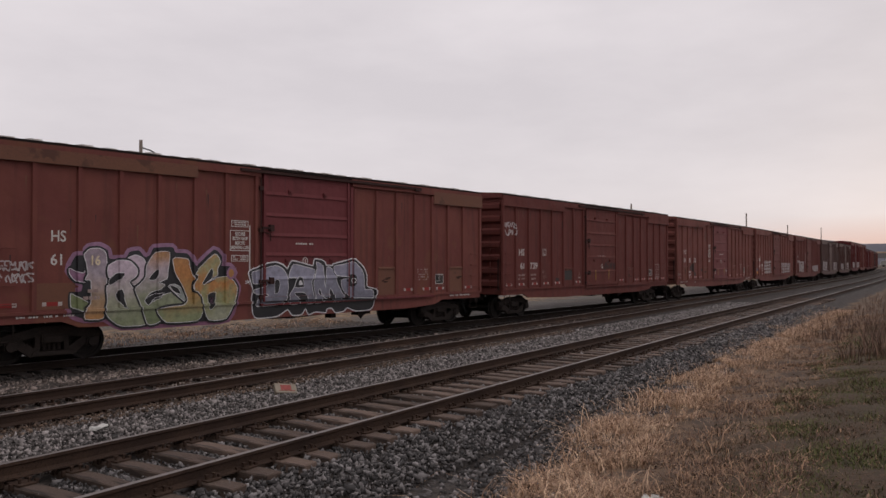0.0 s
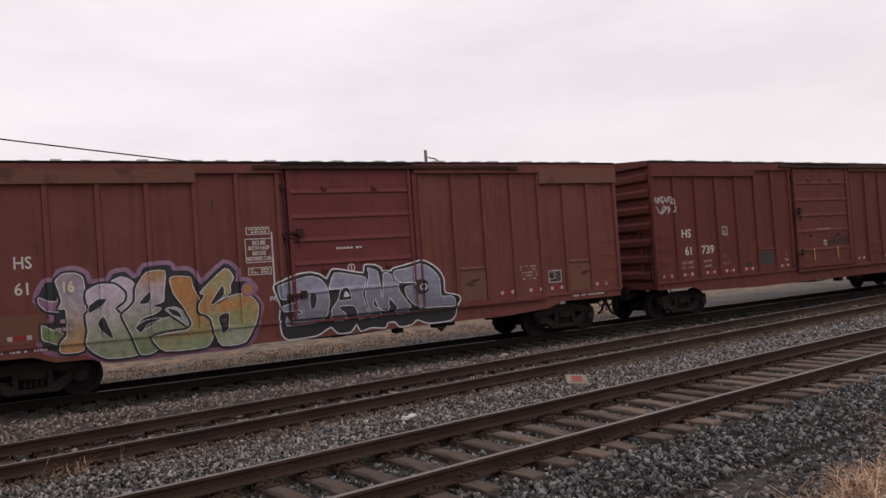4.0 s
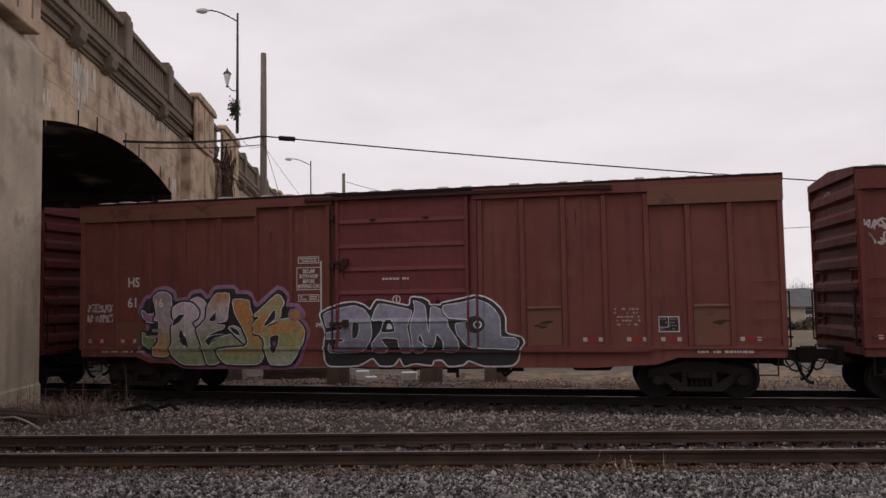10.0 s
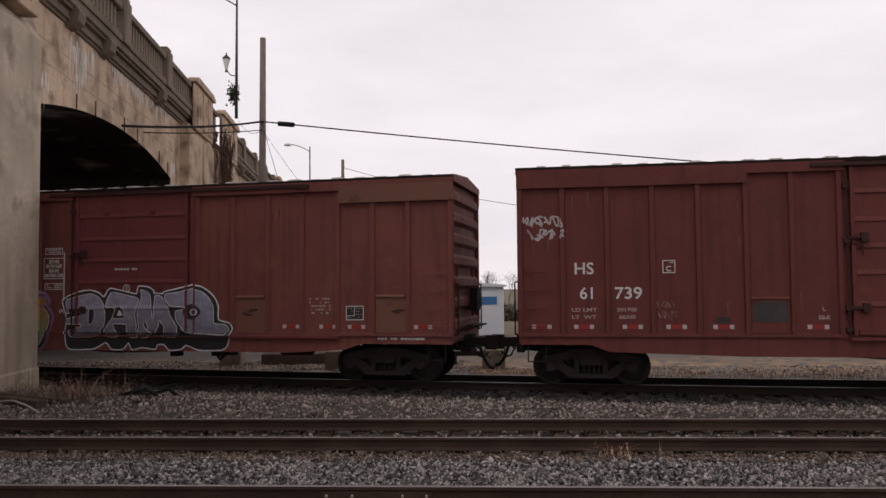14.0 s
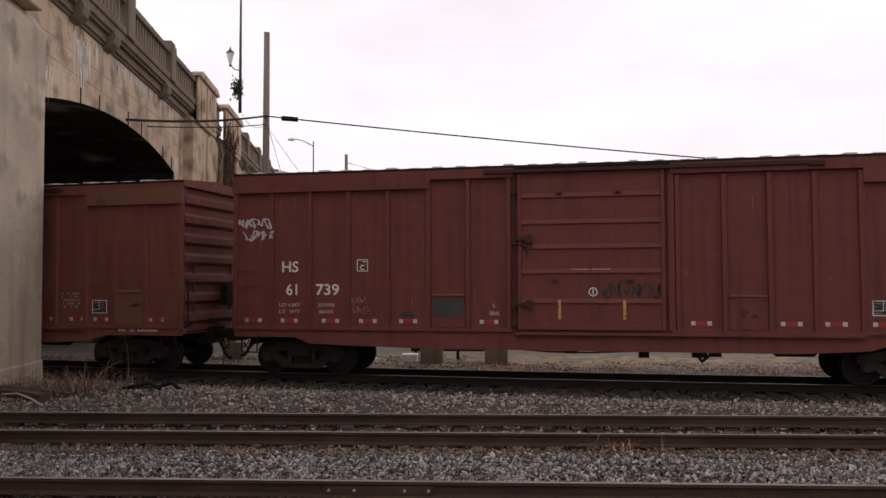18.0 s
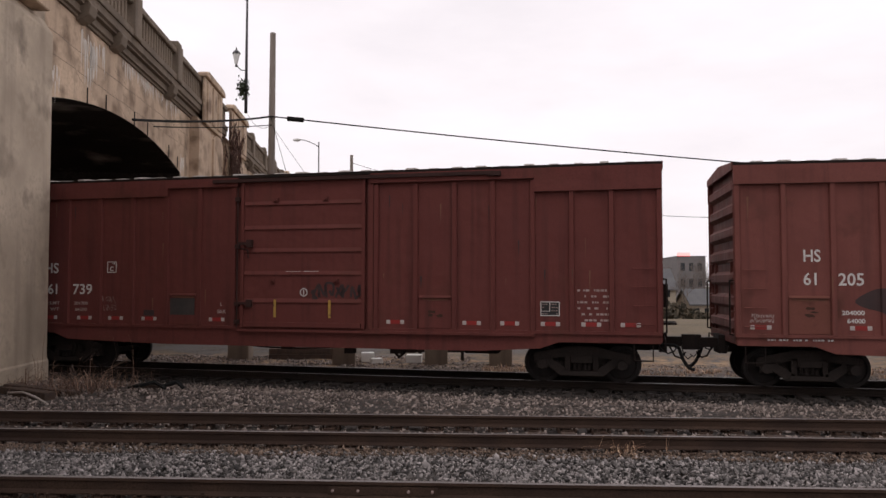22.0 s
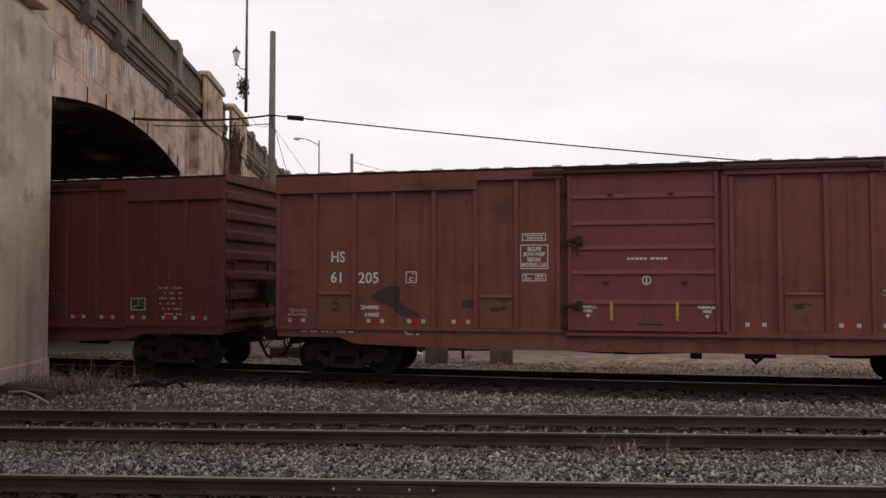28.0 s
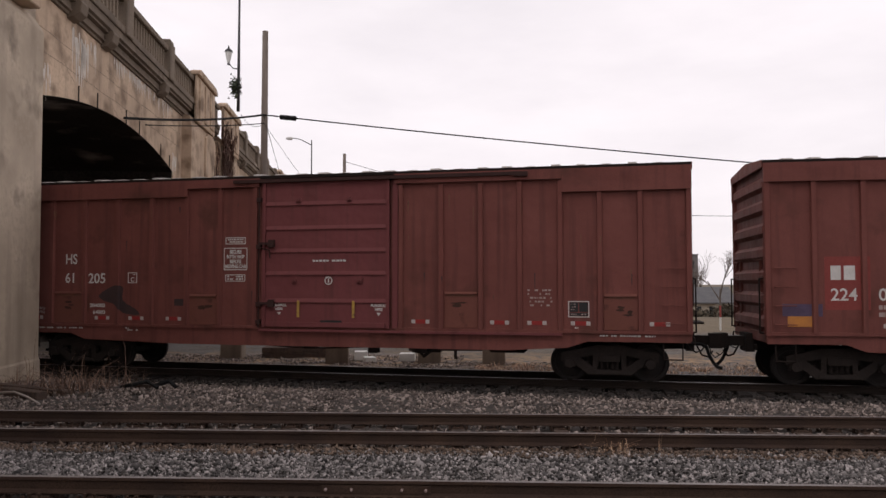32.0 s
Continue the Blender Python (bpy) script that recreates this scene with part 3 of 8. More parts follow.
PLATE = plate_mesh()


def lay_ties(tr, y, x0, x1, meshes, z, plates_to, seed):
    r = random.Random(seed)
    x = x0
    while x < x1:
        t = part("tie", r.choice(meshes), None, tr, at=pose(x, y + GAUGE / 2 + r.uniform(-0.06, 0.06), z - 0.035 * min(1.0, max(0.0, (x - 12) / 14)) + r.uniform(-0.014, 0.006), r.uniform(-0.4, 0.4), 0, r.uniform(-2.2, 2.2)))
        if x < plates_to:
            for o in (-GAUGE / 2, GAUGE / 2):
                part("tie_plate", PLATE, None, t, at=pose(0, o, 0.0))
        x += r.uniform(0.49, 0.56)


# ---- the train ----
SPACING, LENGTH, HALF, TRUCK = 18.45, 16.99, 1.53, 6.8
START = -0.06              # left end of the body
MIDDLE = 8.375
EAVE, FLOOR, SILL = 4.64, 0.98, 0.54
RIBS_L = (0.01, 0.95, 1.93, 2.90, 3.87, 4.86, 5.79, 6.74)
RIBS_R = (10.45, 11.42, 12.35, 13.25, 14.16, 15.03, 15.90, 16.92)
DOOR = (6.93, 10.20)
RIB_W, RIB_D, RIB_IN = 0.066, 0.066, 0.72
DOOR_OUT, RIDGES = 0.050, (3.97, 3.38, 2.83, 2.28, 1.62)
MESHES = {}


def shared(key, make, material):
    """The same mesh for the same piece in the same paint."""
    k = (key, material.name)
    if k not in MESHES:
        MESHES[k] = finish(make(), key, material)
    return MESHES[k]


def rib_top(x):
    return 4.22 if x < 4.9 else (4.42 if x < 6.9 else (4.36 if x < 14.2 else 4.10))


def rib_bm(height):
    bm = bmesh.new()
    w, d = RIB_W, RIB_D
    lo = [bm.verts.new(p) for p in ((-w, 0, 0), (-w * RIB_IN, -d, 0), (w * RIB_IN, -d, 0), (w, 0, 0))]
    hi = [bm.verts.new((v.co.x, v.co.y, height)) for v in lo]
    for i in range(3):
        bm.faces.new((lo[i], lo[i + 1], hi[i + 1], hi[i]))
    bm.faces.new(lo[::-1])
    bm.faces.new(hi)
    bm.faces.new((lo[3], lo[0], hi[0], hi[3]))
    return bm


def end_bm():
    """An end wall pressed into deep horizontal ridges."""
    bm = bmesh.new()
    z, rows = FLOOR - 0.05, []
    outline = [(0.0, z)]
    while z < EAVE - 0.42:
        outline += [(0.0, z + 0.10), (0.11, z + 0.20), (0.11, z + 0.36), (0.0, z + 0.46)]
        z += 0.50
    outline += [(0.0, EAVE - 0.02)]
    for y in (-HALF + 0.10, HALF - 0.10):
        rows.append([bm.verts.new((d, y, h)) for d, h in outline])
    for i in range(len(outline) - 1):
        bm.faces.new((rows[0][i], rows[0][i + 1], rows[1][i + 1], rows[1][i]))
    a, b = [bm.verts.new((-0.12, s * (HALF - 0.10), FLOOR - 0.05)) for s in (-1, 1)]
    c, d = [bm.verts.new((-0.12, s * (HALF - 0.10), EAVE - 0.02)) for s in (-1, 1)]
    bm.faces.new((a, c, d, b))
    bm.faces.new([rows[0][i] for i in range(len(outline))] + [c, a])
    bm.faces.new([rows[1][i] for i in range(len(outline))][::-1] + [b, d])
    return bm


def roof_bm():
    """A shallow peaked roof with cross seams along its length."""
    bm = bmesh.new()
    prism(bm, [(-HALF - 0.02, EAVE), (-HALF - 0.02, EAVE + 0.05), (0, EAVE + 0.17), (HALF + 0.02, EAVE + 0.05), (HALF + 0.02, EAVE)], START, LENGTH, "x")
    return bm


def sill_outline():
    return [(START + 0.05, FLOOR + 0.02), (START + 0.05, 0.77), (1.55, 0.77), (1.95, 0.62), (4.8, SILL), (12.9, SILL), (14.3, 0.62), (14.75, 0.77), (LENGTH - 0.05, 0.77), (LENGTH - 0.05, FLOOR + 0.02)]


def ladder_bm(rungs, width, gap=0.36):
    bm = bmesh.new()
    for i in range(rungs):
        z = i * gap
        bent(bm, [(-width / 2, 0, z), (-width / 2, -0.10, z), (width / 2, -0.10, z), (width / 2, 0, z)], 0.011, 6)
    for x in (-width / 2 - 0.03, width / 2 + 0.03):
        box(bm, x - 0.02, x + 0.02, -0.06, 0.0, -0.12, rungs * gap - gap + 0.12)
    return bm


def grabs_bm(rungs, width, gap=0.40):
    bm = bmesh.new()
    for i in range(rungs):
        bent(bm, [(-width / 2, 0, i * gap), (-width / 2, -0.07, i * gap), (width / 2, -0.07, i * gap), (width / 2, 0, i * gap)], 0.009, 5)
    return bm


def wheelset_bm():
    bm = bmesh.new()
    r = 0.42
    for s in (-1, 1):
        y0 = s * 0.7525
        prof = [(0.05, y0 + s * 0.09), (0.11, y0 + s * 0.085), (0.12, y0 + s * 0.05), (0.33, y0 + s * 0.02), (0.345, y0 + s * 0.065), (r, y0 + s * 0.06), (r + 0.004, y0 - s * 0.03),
                (r + 0.028, y0 - s * 0.045), (r + 0.02, y0 - s * 0.07), (0.345, y0 - s * 0.07), (0.33, y0 - s * 0.02), (0.12, y0 - s * 0.06), (0.05, y0 - s * 0.08)]
        lathe(bm, prof, 28, axis="y")
        for k in range(2):
            a = 3.14159 * k
            box(bm, 0.19 * math.cos(a) - 0.03, 0.19 * math.cos(a) + 0.03, y0 + s * 0.03, y0 + s * 0.062, 0.19 * math.sin(a) - 0.03, 0.19 * math.sin(a) + 0.03)
    tube(bm, (0, -1.02, 0), (0, 1.02, 0), 0.075, n=14)
    return bm


def sideframe_bm():
    """A cast truck side: a shallow truss with an open window each side of the spring group."""
    bm = bmesh.new()
    y0, y1 = -0.07, 0.07
    prism(bm, [(-1.08, 0.45), (-1.08, 0.65), (-0.70, 0.73), (-0.30, 0.82), (0.30, 0.82), (0.70, 0.73), (1.08, 0.65), (1.08, 0.45), (0.72, 0.53), (0.32, 0.60), (-0.32, 0.60), (-0.72, 0.53)], y0, y1)
    for s in (-1, 1):
        prism(bm, [(s * 0.70, 0.56), (s * 0.94, 0.52), (s * 0.46, 0.15), (s * 0.28, 0.28)], y0, y1)
        prism(bm, [(s * 0.27, 0.25), (s * 0.38, 0.25), (s * 0.36, 0.64), (s * 0.25, 0.64)], y0, y1)
        box(bm, s * 0.89 - 0.13, s * 0.89 + 0.13, -0.11, 0.11, 0.33, 0.52)
        lathe(bm, [(0.02, -0.165), (0.105, -0.16), (0.115, -0.10), (0.115, 0.05)], 14, (s * 0.89, 0, 0.42), "y")
    prism(bm, [(-0.46, 0.17), (0.46, 0.17), (0.40, 0.27), (-0.40, 0.27)], y0 - 0.02, y1 + 0.02)
    box(bm, -0.24, 0.24, -0.10, 0.06, 0.46, 0.64)
    return bm


def spring_bm():
    """A close-wound coil, as one ridged barrel."""
    prof = [(0.020, 0.28)]
    for k in range(6):
        z = 0.285 + k * 0.032
        prof += [(0.034, z), (0.052, z + 0.010), (0.052, z + 0.016), (0.034, z + 0.026)]
    return lathe(bmesh.new(), prof + [(0.020, 0.478)], 8)


def bolster_bm():
    bm = bmesh.new()
    prism(bm, [(-1.12, 0.46), (-1.12, 0.60), (-0.5, 0.70), (0.5, 0.70), (1.12, 0.60), (1.12, 0.46), (0.5, 0.34), (-0.5, 0.34)], -0.20, 0.20, "x")
    lathe(bm, [(0.26, 0.68), (0.26, 0.90), (0.20, 1.02)], 18)
    box(bm, -0.46, 0.46, -0.80, 0.80, 0.22, 0.62)
    for x in (-0.50, 0.50):
        box(bm, x - 0.06, x + 0.06, -0.95, 0.95, 0.22, 0.44)
        for y in (-0.75, 0.75):
            box(bm, x + (0.04 if x < 0 else -0.04) - 0.05, x + (0.04 if x < 0 else -0.04) + 0.05, y - 0.07, y + 0.07, 0.30, 0.56)
    return bm


def coupler_bm():
    """Draft gear, shank and a knuckle, pointing along +x."""
    bm = bmesh.new()
    box(bm, 0.06, 0.24, -0.34, 0.34, 0.62, 1.04)
    box(bm, -0.62, 0.05, -0.24, 0.24, 0.66, 1.00)
    box(bm, 0.02, 0.62, -0.11, 0.11, 0.74, 0.96)
    box(bm, 0.58, 0.86, -0.20, 0.06, 0.68, 1.02)
    box(bm, 0.70, 1.00, -0.02, 0.20, 0.70, 1.00)
    box(bm, 0.05, 0.09, -0.62, 0.62, 0.70, 0.80)
    bent(bm, [(0.30, -0.15, 0.75), (0.42, -0.16, 0.52), (0.55, -0.15, 0.48), (0.66, -0.16, 0.62)], 0.02)
    return bm


def hose_bm(flip):
    bm = bmesh.new()
    bent(bm, [(0.05, -0.34, 0.68), (0.40, -0.34, 0.66), (0.50, -0.345, 0.60), (0.54, -0.35, 0.48), (0.59, -0.355, 0.35), (0.66, -0.36, 0.23), (0.73, -0.36, 0.155), (0.79, -0.36, 0.135), (0.84, -0.36, 0.13)], 0.038, 8)
    bent(bm, [(0.02, -0.95, 0.70), (0.10, -0.85, 0.60), (0.24, -0.70, 0.50), (0.38, -0.55, 0.54), (0.48, -0.42, 0.66)], 0.016, 5)
    bent(bm, [(0.58, -0.30, 0.60), (0.60, -0.30, 0.46), (0.70, -0.30, 0.36), (0.78, -0.30, 0.42)], 0.012, 5)
    return bm


def truck_at(parent, x, paint=None):
    tr = part("truck", shared("truck", bolster_bm, M_STEEL), M_STEEL, parent, "black cast-steel truck", at=pose(x, 0, -DROP))
    for s in (-1, 1):
        part("side_frame", shared("side_frame", sideframe_bm, M_STEEL), M_STEEL, tr, at=pose(0, s * 1.0, 0))
        for x_ in (-0.16, -0.05, 0.06, 0.17):
            part("spring", shared("spring", spring_bm, M_STEEL), M_STEEL, tr, at=pose(x_, s * 1.0, 0))
    for s in (-1, 1):
        part("wheelset", shared("wheelset", wheelset_bm, M_WHEEL), M_WHEEL, tr, at=pose(s * 0.89, 0, 0.42))
    return tr


def boxcar(label, paint, door_paint, marks=None, group="boxcars of the train", patches=False, far=False, sided=True):
    """A 50-foot boxcar with outside posts; x from its left end, the seen side at y = -HALF, rail heads at z = 0."""
    car = thing("boxcar", label, "boxcar", group=group)
    root = part("body", shared("body", lambda: box(bmesh.new(), START + 0.10, LENGTH - 0.10, -HALF + 0.06, HALF - 0.06, FLOOR, EAVE), paint), paint, car)
    root.matrix_basis = Matrix()
    for s in (-1, 1):
        turn = pose(0, 0, 0) if s < 0 else pose(LENGTH + START, 0, 0, 0, 0, 180)
        for key, x0, x1, y0 in (("side_panel_l", START, DOOR[0], 0.0), ("side_panel_m", DOOR[0], DOOR[1], 0.035), ("side_panel_r", DOOR[1], LENGTH, 0.0)):
            part("side_panel", shared(key, lambda x0=x0, x1=x1, y0=y0: box(bmesh.new(), x0, x1, -HALF + y0, -HALF + y0 + 0.03, FLOOR, EAVE), paint), paint, car, at=turn)
        part("side_sill", shared("side_sill", lambda: prism(bmesh.new(), sill_outline(), -HALF - 0.012, -HALF + 0.06), paint), paint, car, at=turn)
        if far and s > 0:
            continue
        for x in RIBS_L + RIBS_R:
            h = rib_top(x) - FLOOR - 0.02
            part("side_post", shared("side_post_%d" % round(h * 100), lambda h=h: rib_bm(h), paint), paint, car, at=turn @ pose(x, -HALF, FLOOR + 0.02))
        for a, b, z in ((START, 4.90, 4.22), (4.90, 6.86, 4.42), (10.30, 14.20, 4.40), (14.20, LENGTH, 4.10)):
            top = M_PATCH if (patches and a in (START, 14.20)) else paint
            part("top_chord", shared("top_chord_%d" % int(a * 10), lambda a=a, b=b, z=z: box(bmesh.new(), a, b - 0.004, -HALF - 0.095, -HALF + 0.02, z, 4.52), top), top, car, at=turn)
        for a, b in ((START, 6.86), (10.30, LENGTH)):
            part("side_plate", shared("side_plate_%d" % int(a), lambda a=a, b=b: box(bmesh.new(), a, b - 0.004, -HALF - 0.080, -HALF + 0.02, 4.522, EAVE - 0.01), paint), paint, car, at=turn)
        for a, b in ((START + 0.02, 6.84), (10.32, LENGTH - 0.02)):
            part("floor_angle", shared("floor_angle_%d" % int(a), lambda a=a, b=b: box(bmesh.new(), a, b, -HALF - 0.060, -HALF + 0.02, FLOOR - 0.03, FLOOR + 0.04), paint), paint, car, at=turn)
        door(car, door_paint, turn)
    for flip in (0, 1):
        t = pose(LENGTH - 0.12, 0, 0) if not flip else pose(START + 0.12, 0, 0, 0, 0, 180)
        part("end_wall", shared("end_wall", end_bm, paint), paint, car, at=t)
        part("coupler", shared("coupler", coupler_bm, M_GRIME), M_GRIME, car, at=t @ pose(0, 0, -0.12))
        part("air_hose", shared("air_hose", lambda: hose_bm(0), M_WIRE), M_WIRE, car, at=t)
        part("end_sill", shared("end_sill", lambda: box(bmesh.new(), -0.06, 0.10, -HALF + 0.02, HALF - 0.02, 0.80, FLOOR + 0.02), paint), paint, car, at=t)
        part("uncoupling_lever", shared("uncoupling_lever", lambda: bent(bmesh.new(), [(0.16, -1.45, 0.72), (0.16, -1.40, 0.86), (0.18, -0.2, 0.88), (0.3, -0.12, 0.80)], 0.014), M_GRIME), M_GRIME, car, at=t)
        for s in (-1, 1):
            part("end_handrail", shared("end_handrail", lambda: bent(bmesh.new(), [(0.0, 0.0, 0.98), (0.11, 0.0, 1.0), (0.11, 0.0, 2.15), (0.0, 0.0, 2.17)], 0.018), M_GRIME), M_GRIME, car, at=t @ pose(0.08, s * (HALF - 0.12), 0))
            part("end_ladder", shared("end_ladder", lambda: ladder_bm(5, 0.42), paint), paint, car, at=t @ pose(0.02, s * 1.18, FLOOR + 0.15, 0, 0, 90))
            part("sill_step", shared("sill_step", lambda: bent(bmesh.new(), [(-0.2, 0, 0.9), (-0.2, 0, 0.40), (0.2, 0, 0.40), (0.2, 0, 0.9)], 0.016), M_GRIME), M_GRIME, car, at=t @ pose(-0.30, s * (HALF - 0.02), 0))
            for i in range(4):
                part("grab_iron", shared("grab_iron", lambda: grabs_bm(1, 0.42), paint), paint, car, at=t @ (pose(-0.30, -HALF, FLOOR + 0.20 + 0.4 * i) if s < 0 else pose(-0.30, HALF, FLOOR + 0.20 + 0.4 * i, 0, 0, 180)))
    part("brake_platform", shared("brake_platform", lambda: box(bmesh.new(), 0.14, 0.46, -0.35, 0.75, 1.12, 1.16), M_GRIME), M_GRIME, car, at=pose(LENGTH - 0.12, 0, 0))
    part("brake_wheel", shared("brake_wheel", lambda: lathe(lathe(bmesh.new(), [(0.27, -0.015), (0.29, 0.0), (0.27, 0.015)], 20, axis="y"), [(0.05, -0.03), (0.05, 0.09)], 8, axis="y"), M_GRIME), M_GRIME, car, at=pose(LENGTH + 0.16, 0.55, 1.75, 0, 0, 90))
    part("brake_housing", shared("brake_housing", lambda: box(bmesh.new(), 0.0, 0.20, 0.30, 0.72, 1.50, 2.05), M_GRIME), M_GRIME, car, at=pose(LENGTH - 0.02, 0, 0))
    rf = part("roof", shared("roof", roof_bm, M_ROOF), M_ROOF, car, "weathered galvanised roof")
    if not far:
        for i in range(29):
            part("roof_seam", shared("roof_seam", lambda: prism(bmesh.new(), [(-HALF + 0.05, EAVE + 0.03), (-HALF + 0.09, EAVE + 0.095), (-HALF + 0.25, EAVE + 0.125), (0, EAVE + 0.205), (HALF - 0.25, EAVE + 0.125), (HALF - 0.09, EAVE + 0.095), (HALF - 0.05, EAVE + 0.03)], 0, 0.19, "x"), M_ROOF), M_ROOF, rf, at=pose(0.40 + i * 0.565, 0, 0.012 * math.sin(i * 2.4)))
    for x in (START - 0.02, LENGTH - 0.02):
        part("roof_end", shared("roof_end", lambda: prism(bmesh.new(), [(-HALF - 0.03, EAVE - 0.1), (-HALF - 0.03, EAVE + 0.06), (0, EAVE + 0.19), (HALF + 0.03, EAVE + 0.06), (HALF + 0.03, EAVE - 0.1)], 0, 0.04, "x"), paint), paint, car, at=pose(x, 0, 0))
    for s in (-1, 1):
        part("eave_strip", shared("eave_strip", lambda: box(bmesh.new(), START, LENGTH, -0.02, 0.02, EAVE - 0.02, EAVE + 0.055), M_GRIME), M_GRIME, car, at=pose(0, s * (HALF + 0.03), 0))
    part("centre_sill", shared("centre_sill", lambda: box(bmesh.new(), 0.1, LENGTH - 0.1, -0.30, 0.30, 0.72, FLOOR), M_GRIME), M_GRIME, car)
    part("brake_tank", shared("brake_tank", lambda: lathe(bmesh.new(), [(0.02, 12.42), (0.16, 12.45), (0.22, 12.52), (0.22, 13.28), (0.16, 13.35), (0.02, 13.38)], 14, (0, -1.05, 0.66), "x"), M_GRIME), M_GRIME, car)
    for x in (4.6, 5.5, 7.2, 8.9, 10.6, 11.7):
        part("cross_bearer", shared("cross_bearer", lambda: box(bmesh.new(), 0, 0.12, -HALF + 0.05, HALF - 0.05, 0.70, FLOOR), M_GRIME), M_GRIME, car, at=pose(x, 0, 0))
    def rods():
        bm = bmesh.new()
        bent(bm, [(4.0, -0.55, 0.72), (7.6, -0.6, 0.58), (9.2, -0.6, 0.60), (12.6, -0.5, 0.72)], 0.018)
        box(bm, 8.1, 8.7, -0.8, -0.45, 0.50, 0.74)
        box(bm, 11.1, 11.35, -1.35, -1.15, 0.44, 0.70)
        box(bm, 9.60, 9.82, -1.40, -1.15, 0.40, 0.72)
        box(bm, 10.75, 11.05, -1.40, -1.10, 0.42, 0.66)
        bent(bm, [(10.80, -1.30, 0.50), (10.95, -1.32, 0.34), (11.10, -1.30, 0.46)], 0.035)
        box(bm, 7.95, 8.25, -1.38, -1.2, 0.47, 0.66)
        bent(bm, [(6.7, -1.3, 0.56), (7.6, -1.34, 0.50), (8.5, -1.32, 0.49), (9.6, -1.3, 0.54)], 0.02)
        bent(bm, [(11.15, -1.30, 0.60), (11.6, -1.32, 0.54), (11.75, -1.30, 0.62)], 0.016)
        return bm
    part("brake_rigging", shared("brake_rigging", rods, M_GRIME), M_GRIME, car)
    trucks = [truck_at(car, MIDDLE - TRUCK), truck_at(car, MIDDLE + TRUCK)]
    if marks:
        marks(car)
    return car, trucks


def door(car, paint, turn):
    """A sliding door with pressed ridges, its rails, posts and lock rod."""
    a, b = DOOR
    def panel():
        bm = bmesh.new()
        box(bm, a + 0.04, b - 0.04, -HALF - DOOR_OUT, -HALF + 0.03, FLOOR + 0.02, EAVE - 0.12)
        return bm
    d = part("door", shared("door", panel, paint), paint, car, "closed sliding door", at=turn)
    def ridge():
        bm = bmesh.new()
        y = -HALF - DOOR_OUT
        prism(bm, [(y, -0.034), (y - 0.030, -0.030), (y - 0.030, -0.012), (y, 0.07)], a + 0.10, b - 0.10, "x")
        return bm
    for z in RIDGES:
        part("door_ridge", shared("door_ridge", ridge, paint), paint, d, at=pose(0, 0, z))
    for x in (a + 0.02, b - 0.10):
        part("door_edge", shared("door_edge", lambda: box(bmesh.new(), 0, 0.08, -HALF - DOOR_OUT - 0.045, -HALF, FLOOR + 0.02, EAVE - 0.14), paint), paint, d, at=pose(x, 0, 0))
    part("door_rail", shared("door_rail_top", lambda: box(box(bmesh.new(), a - 0.75, 13.30, -HALF - 0.15, -HALF + 0.01, EAVE - 0.13, EAVE - 0.05), 13.15, 13.45, -HALF - 0.17, -HALF + 0.01, EAVE - 0.16, EAVE - 0.06), M_HINGE), M_HINGE, car, at=turn)
    part("door_rail", shared("door_rail_low", lambda: box(bmesh.new(), a - 0.06, 14.2, -HALF - 0.11, -HALF + 0.01, FLOOR - 0.09, FLOOR - 0.03), paint), paint, car, at=turn)
    part("door_post", shared("door_post", lambda: box(bmesh.new(), b + 0.05, b + 0.18, -HALF - 0.05, -HALF + 0.01, FLOOR + 0.02, EAVE - 0.14), paint), paint, car, at=turn)
    def lock():
        bm = bmesh.new()
        y = -HALF - 0.09
        tube(bm, (a - 0.07, y, FLOOR), (a - 0.07, y, EAVE - 0.25), 0.019, n=6)
        for z in (1.12, 1.55, 2.95, 4.1):
            box(bm, a - 0.13, a - 0.01, y - 0.03, -HALF, z - 0.05, z + 0.05)
        for z in (1.57, 3.02):
            box(bm, a - 0.05, a + 0.30, y - 0.05, y + 0.01, z - 0.03, z + 0.03)
            box(bm, a + 0.20, a + 0.34, y - 0.06, y + 0.04, z - 0.09, z + 0.09)
        bent(bm, [(a + 0.02, y, 2.90), (a + 0.22, y - 0.03, 2.86), (a + 0.24, y - 0.02, 2.66)], 0.016)
        return bm
    part("lock_rod", shared("lock_rod", lock, M_HINGE), M_HINGE, d)
    for x, z in ((a + 0.95, 4.06), (a + 2.25, 4.06), (a + 0.85, 2.12), (b - 0.75, 2.12)):
        part("door_clip", shared("door_clip", lambda: box(box(bmesh.new(), -0.07, 0.07, -0.05, 0.0, -0.05, 0.05), -0.04, 0.04, -0.08, -0.04, -0.02, 0.02), paint), paint, d, at=pose(x, -HALF - DOOR_OUT, z))
    part("door_foot", shared("door_foot", lambda: box(bmesh.new(), a + 0.12, b - 0.12, -HALF - 0.105, -HALF, FLOOR + 0.03, FLOOR + 0.14), paint), paint, d)


# ---- stencils and tape ----
FACE = -HALF - 0.004
def plaque(name, car, x0, x1, z0, z1, material, y=FACE, label=""):
    return part(name, box(bmesh.new(), x0, x1, y - 0.002, y + 0.001, z0, z1), material, car, label)


def frame_of(car, name, x0, x1, z0, z1, w=0.018, material=None, y=FACE):
    bm = bmesh.new()
    for a, b, c, d in ((x0, x1, z0, z0 + w), (x0, x1, z1 - w, z1), (x0, x0 + w, z0 + w, z1 - w), (x1 - w, x1, z0 + w, z1 - w)):
        box(bm, a, b, y - 0.002, y + 0.001, c, d)
    return part(name, bm, material or M_WHITE, car)


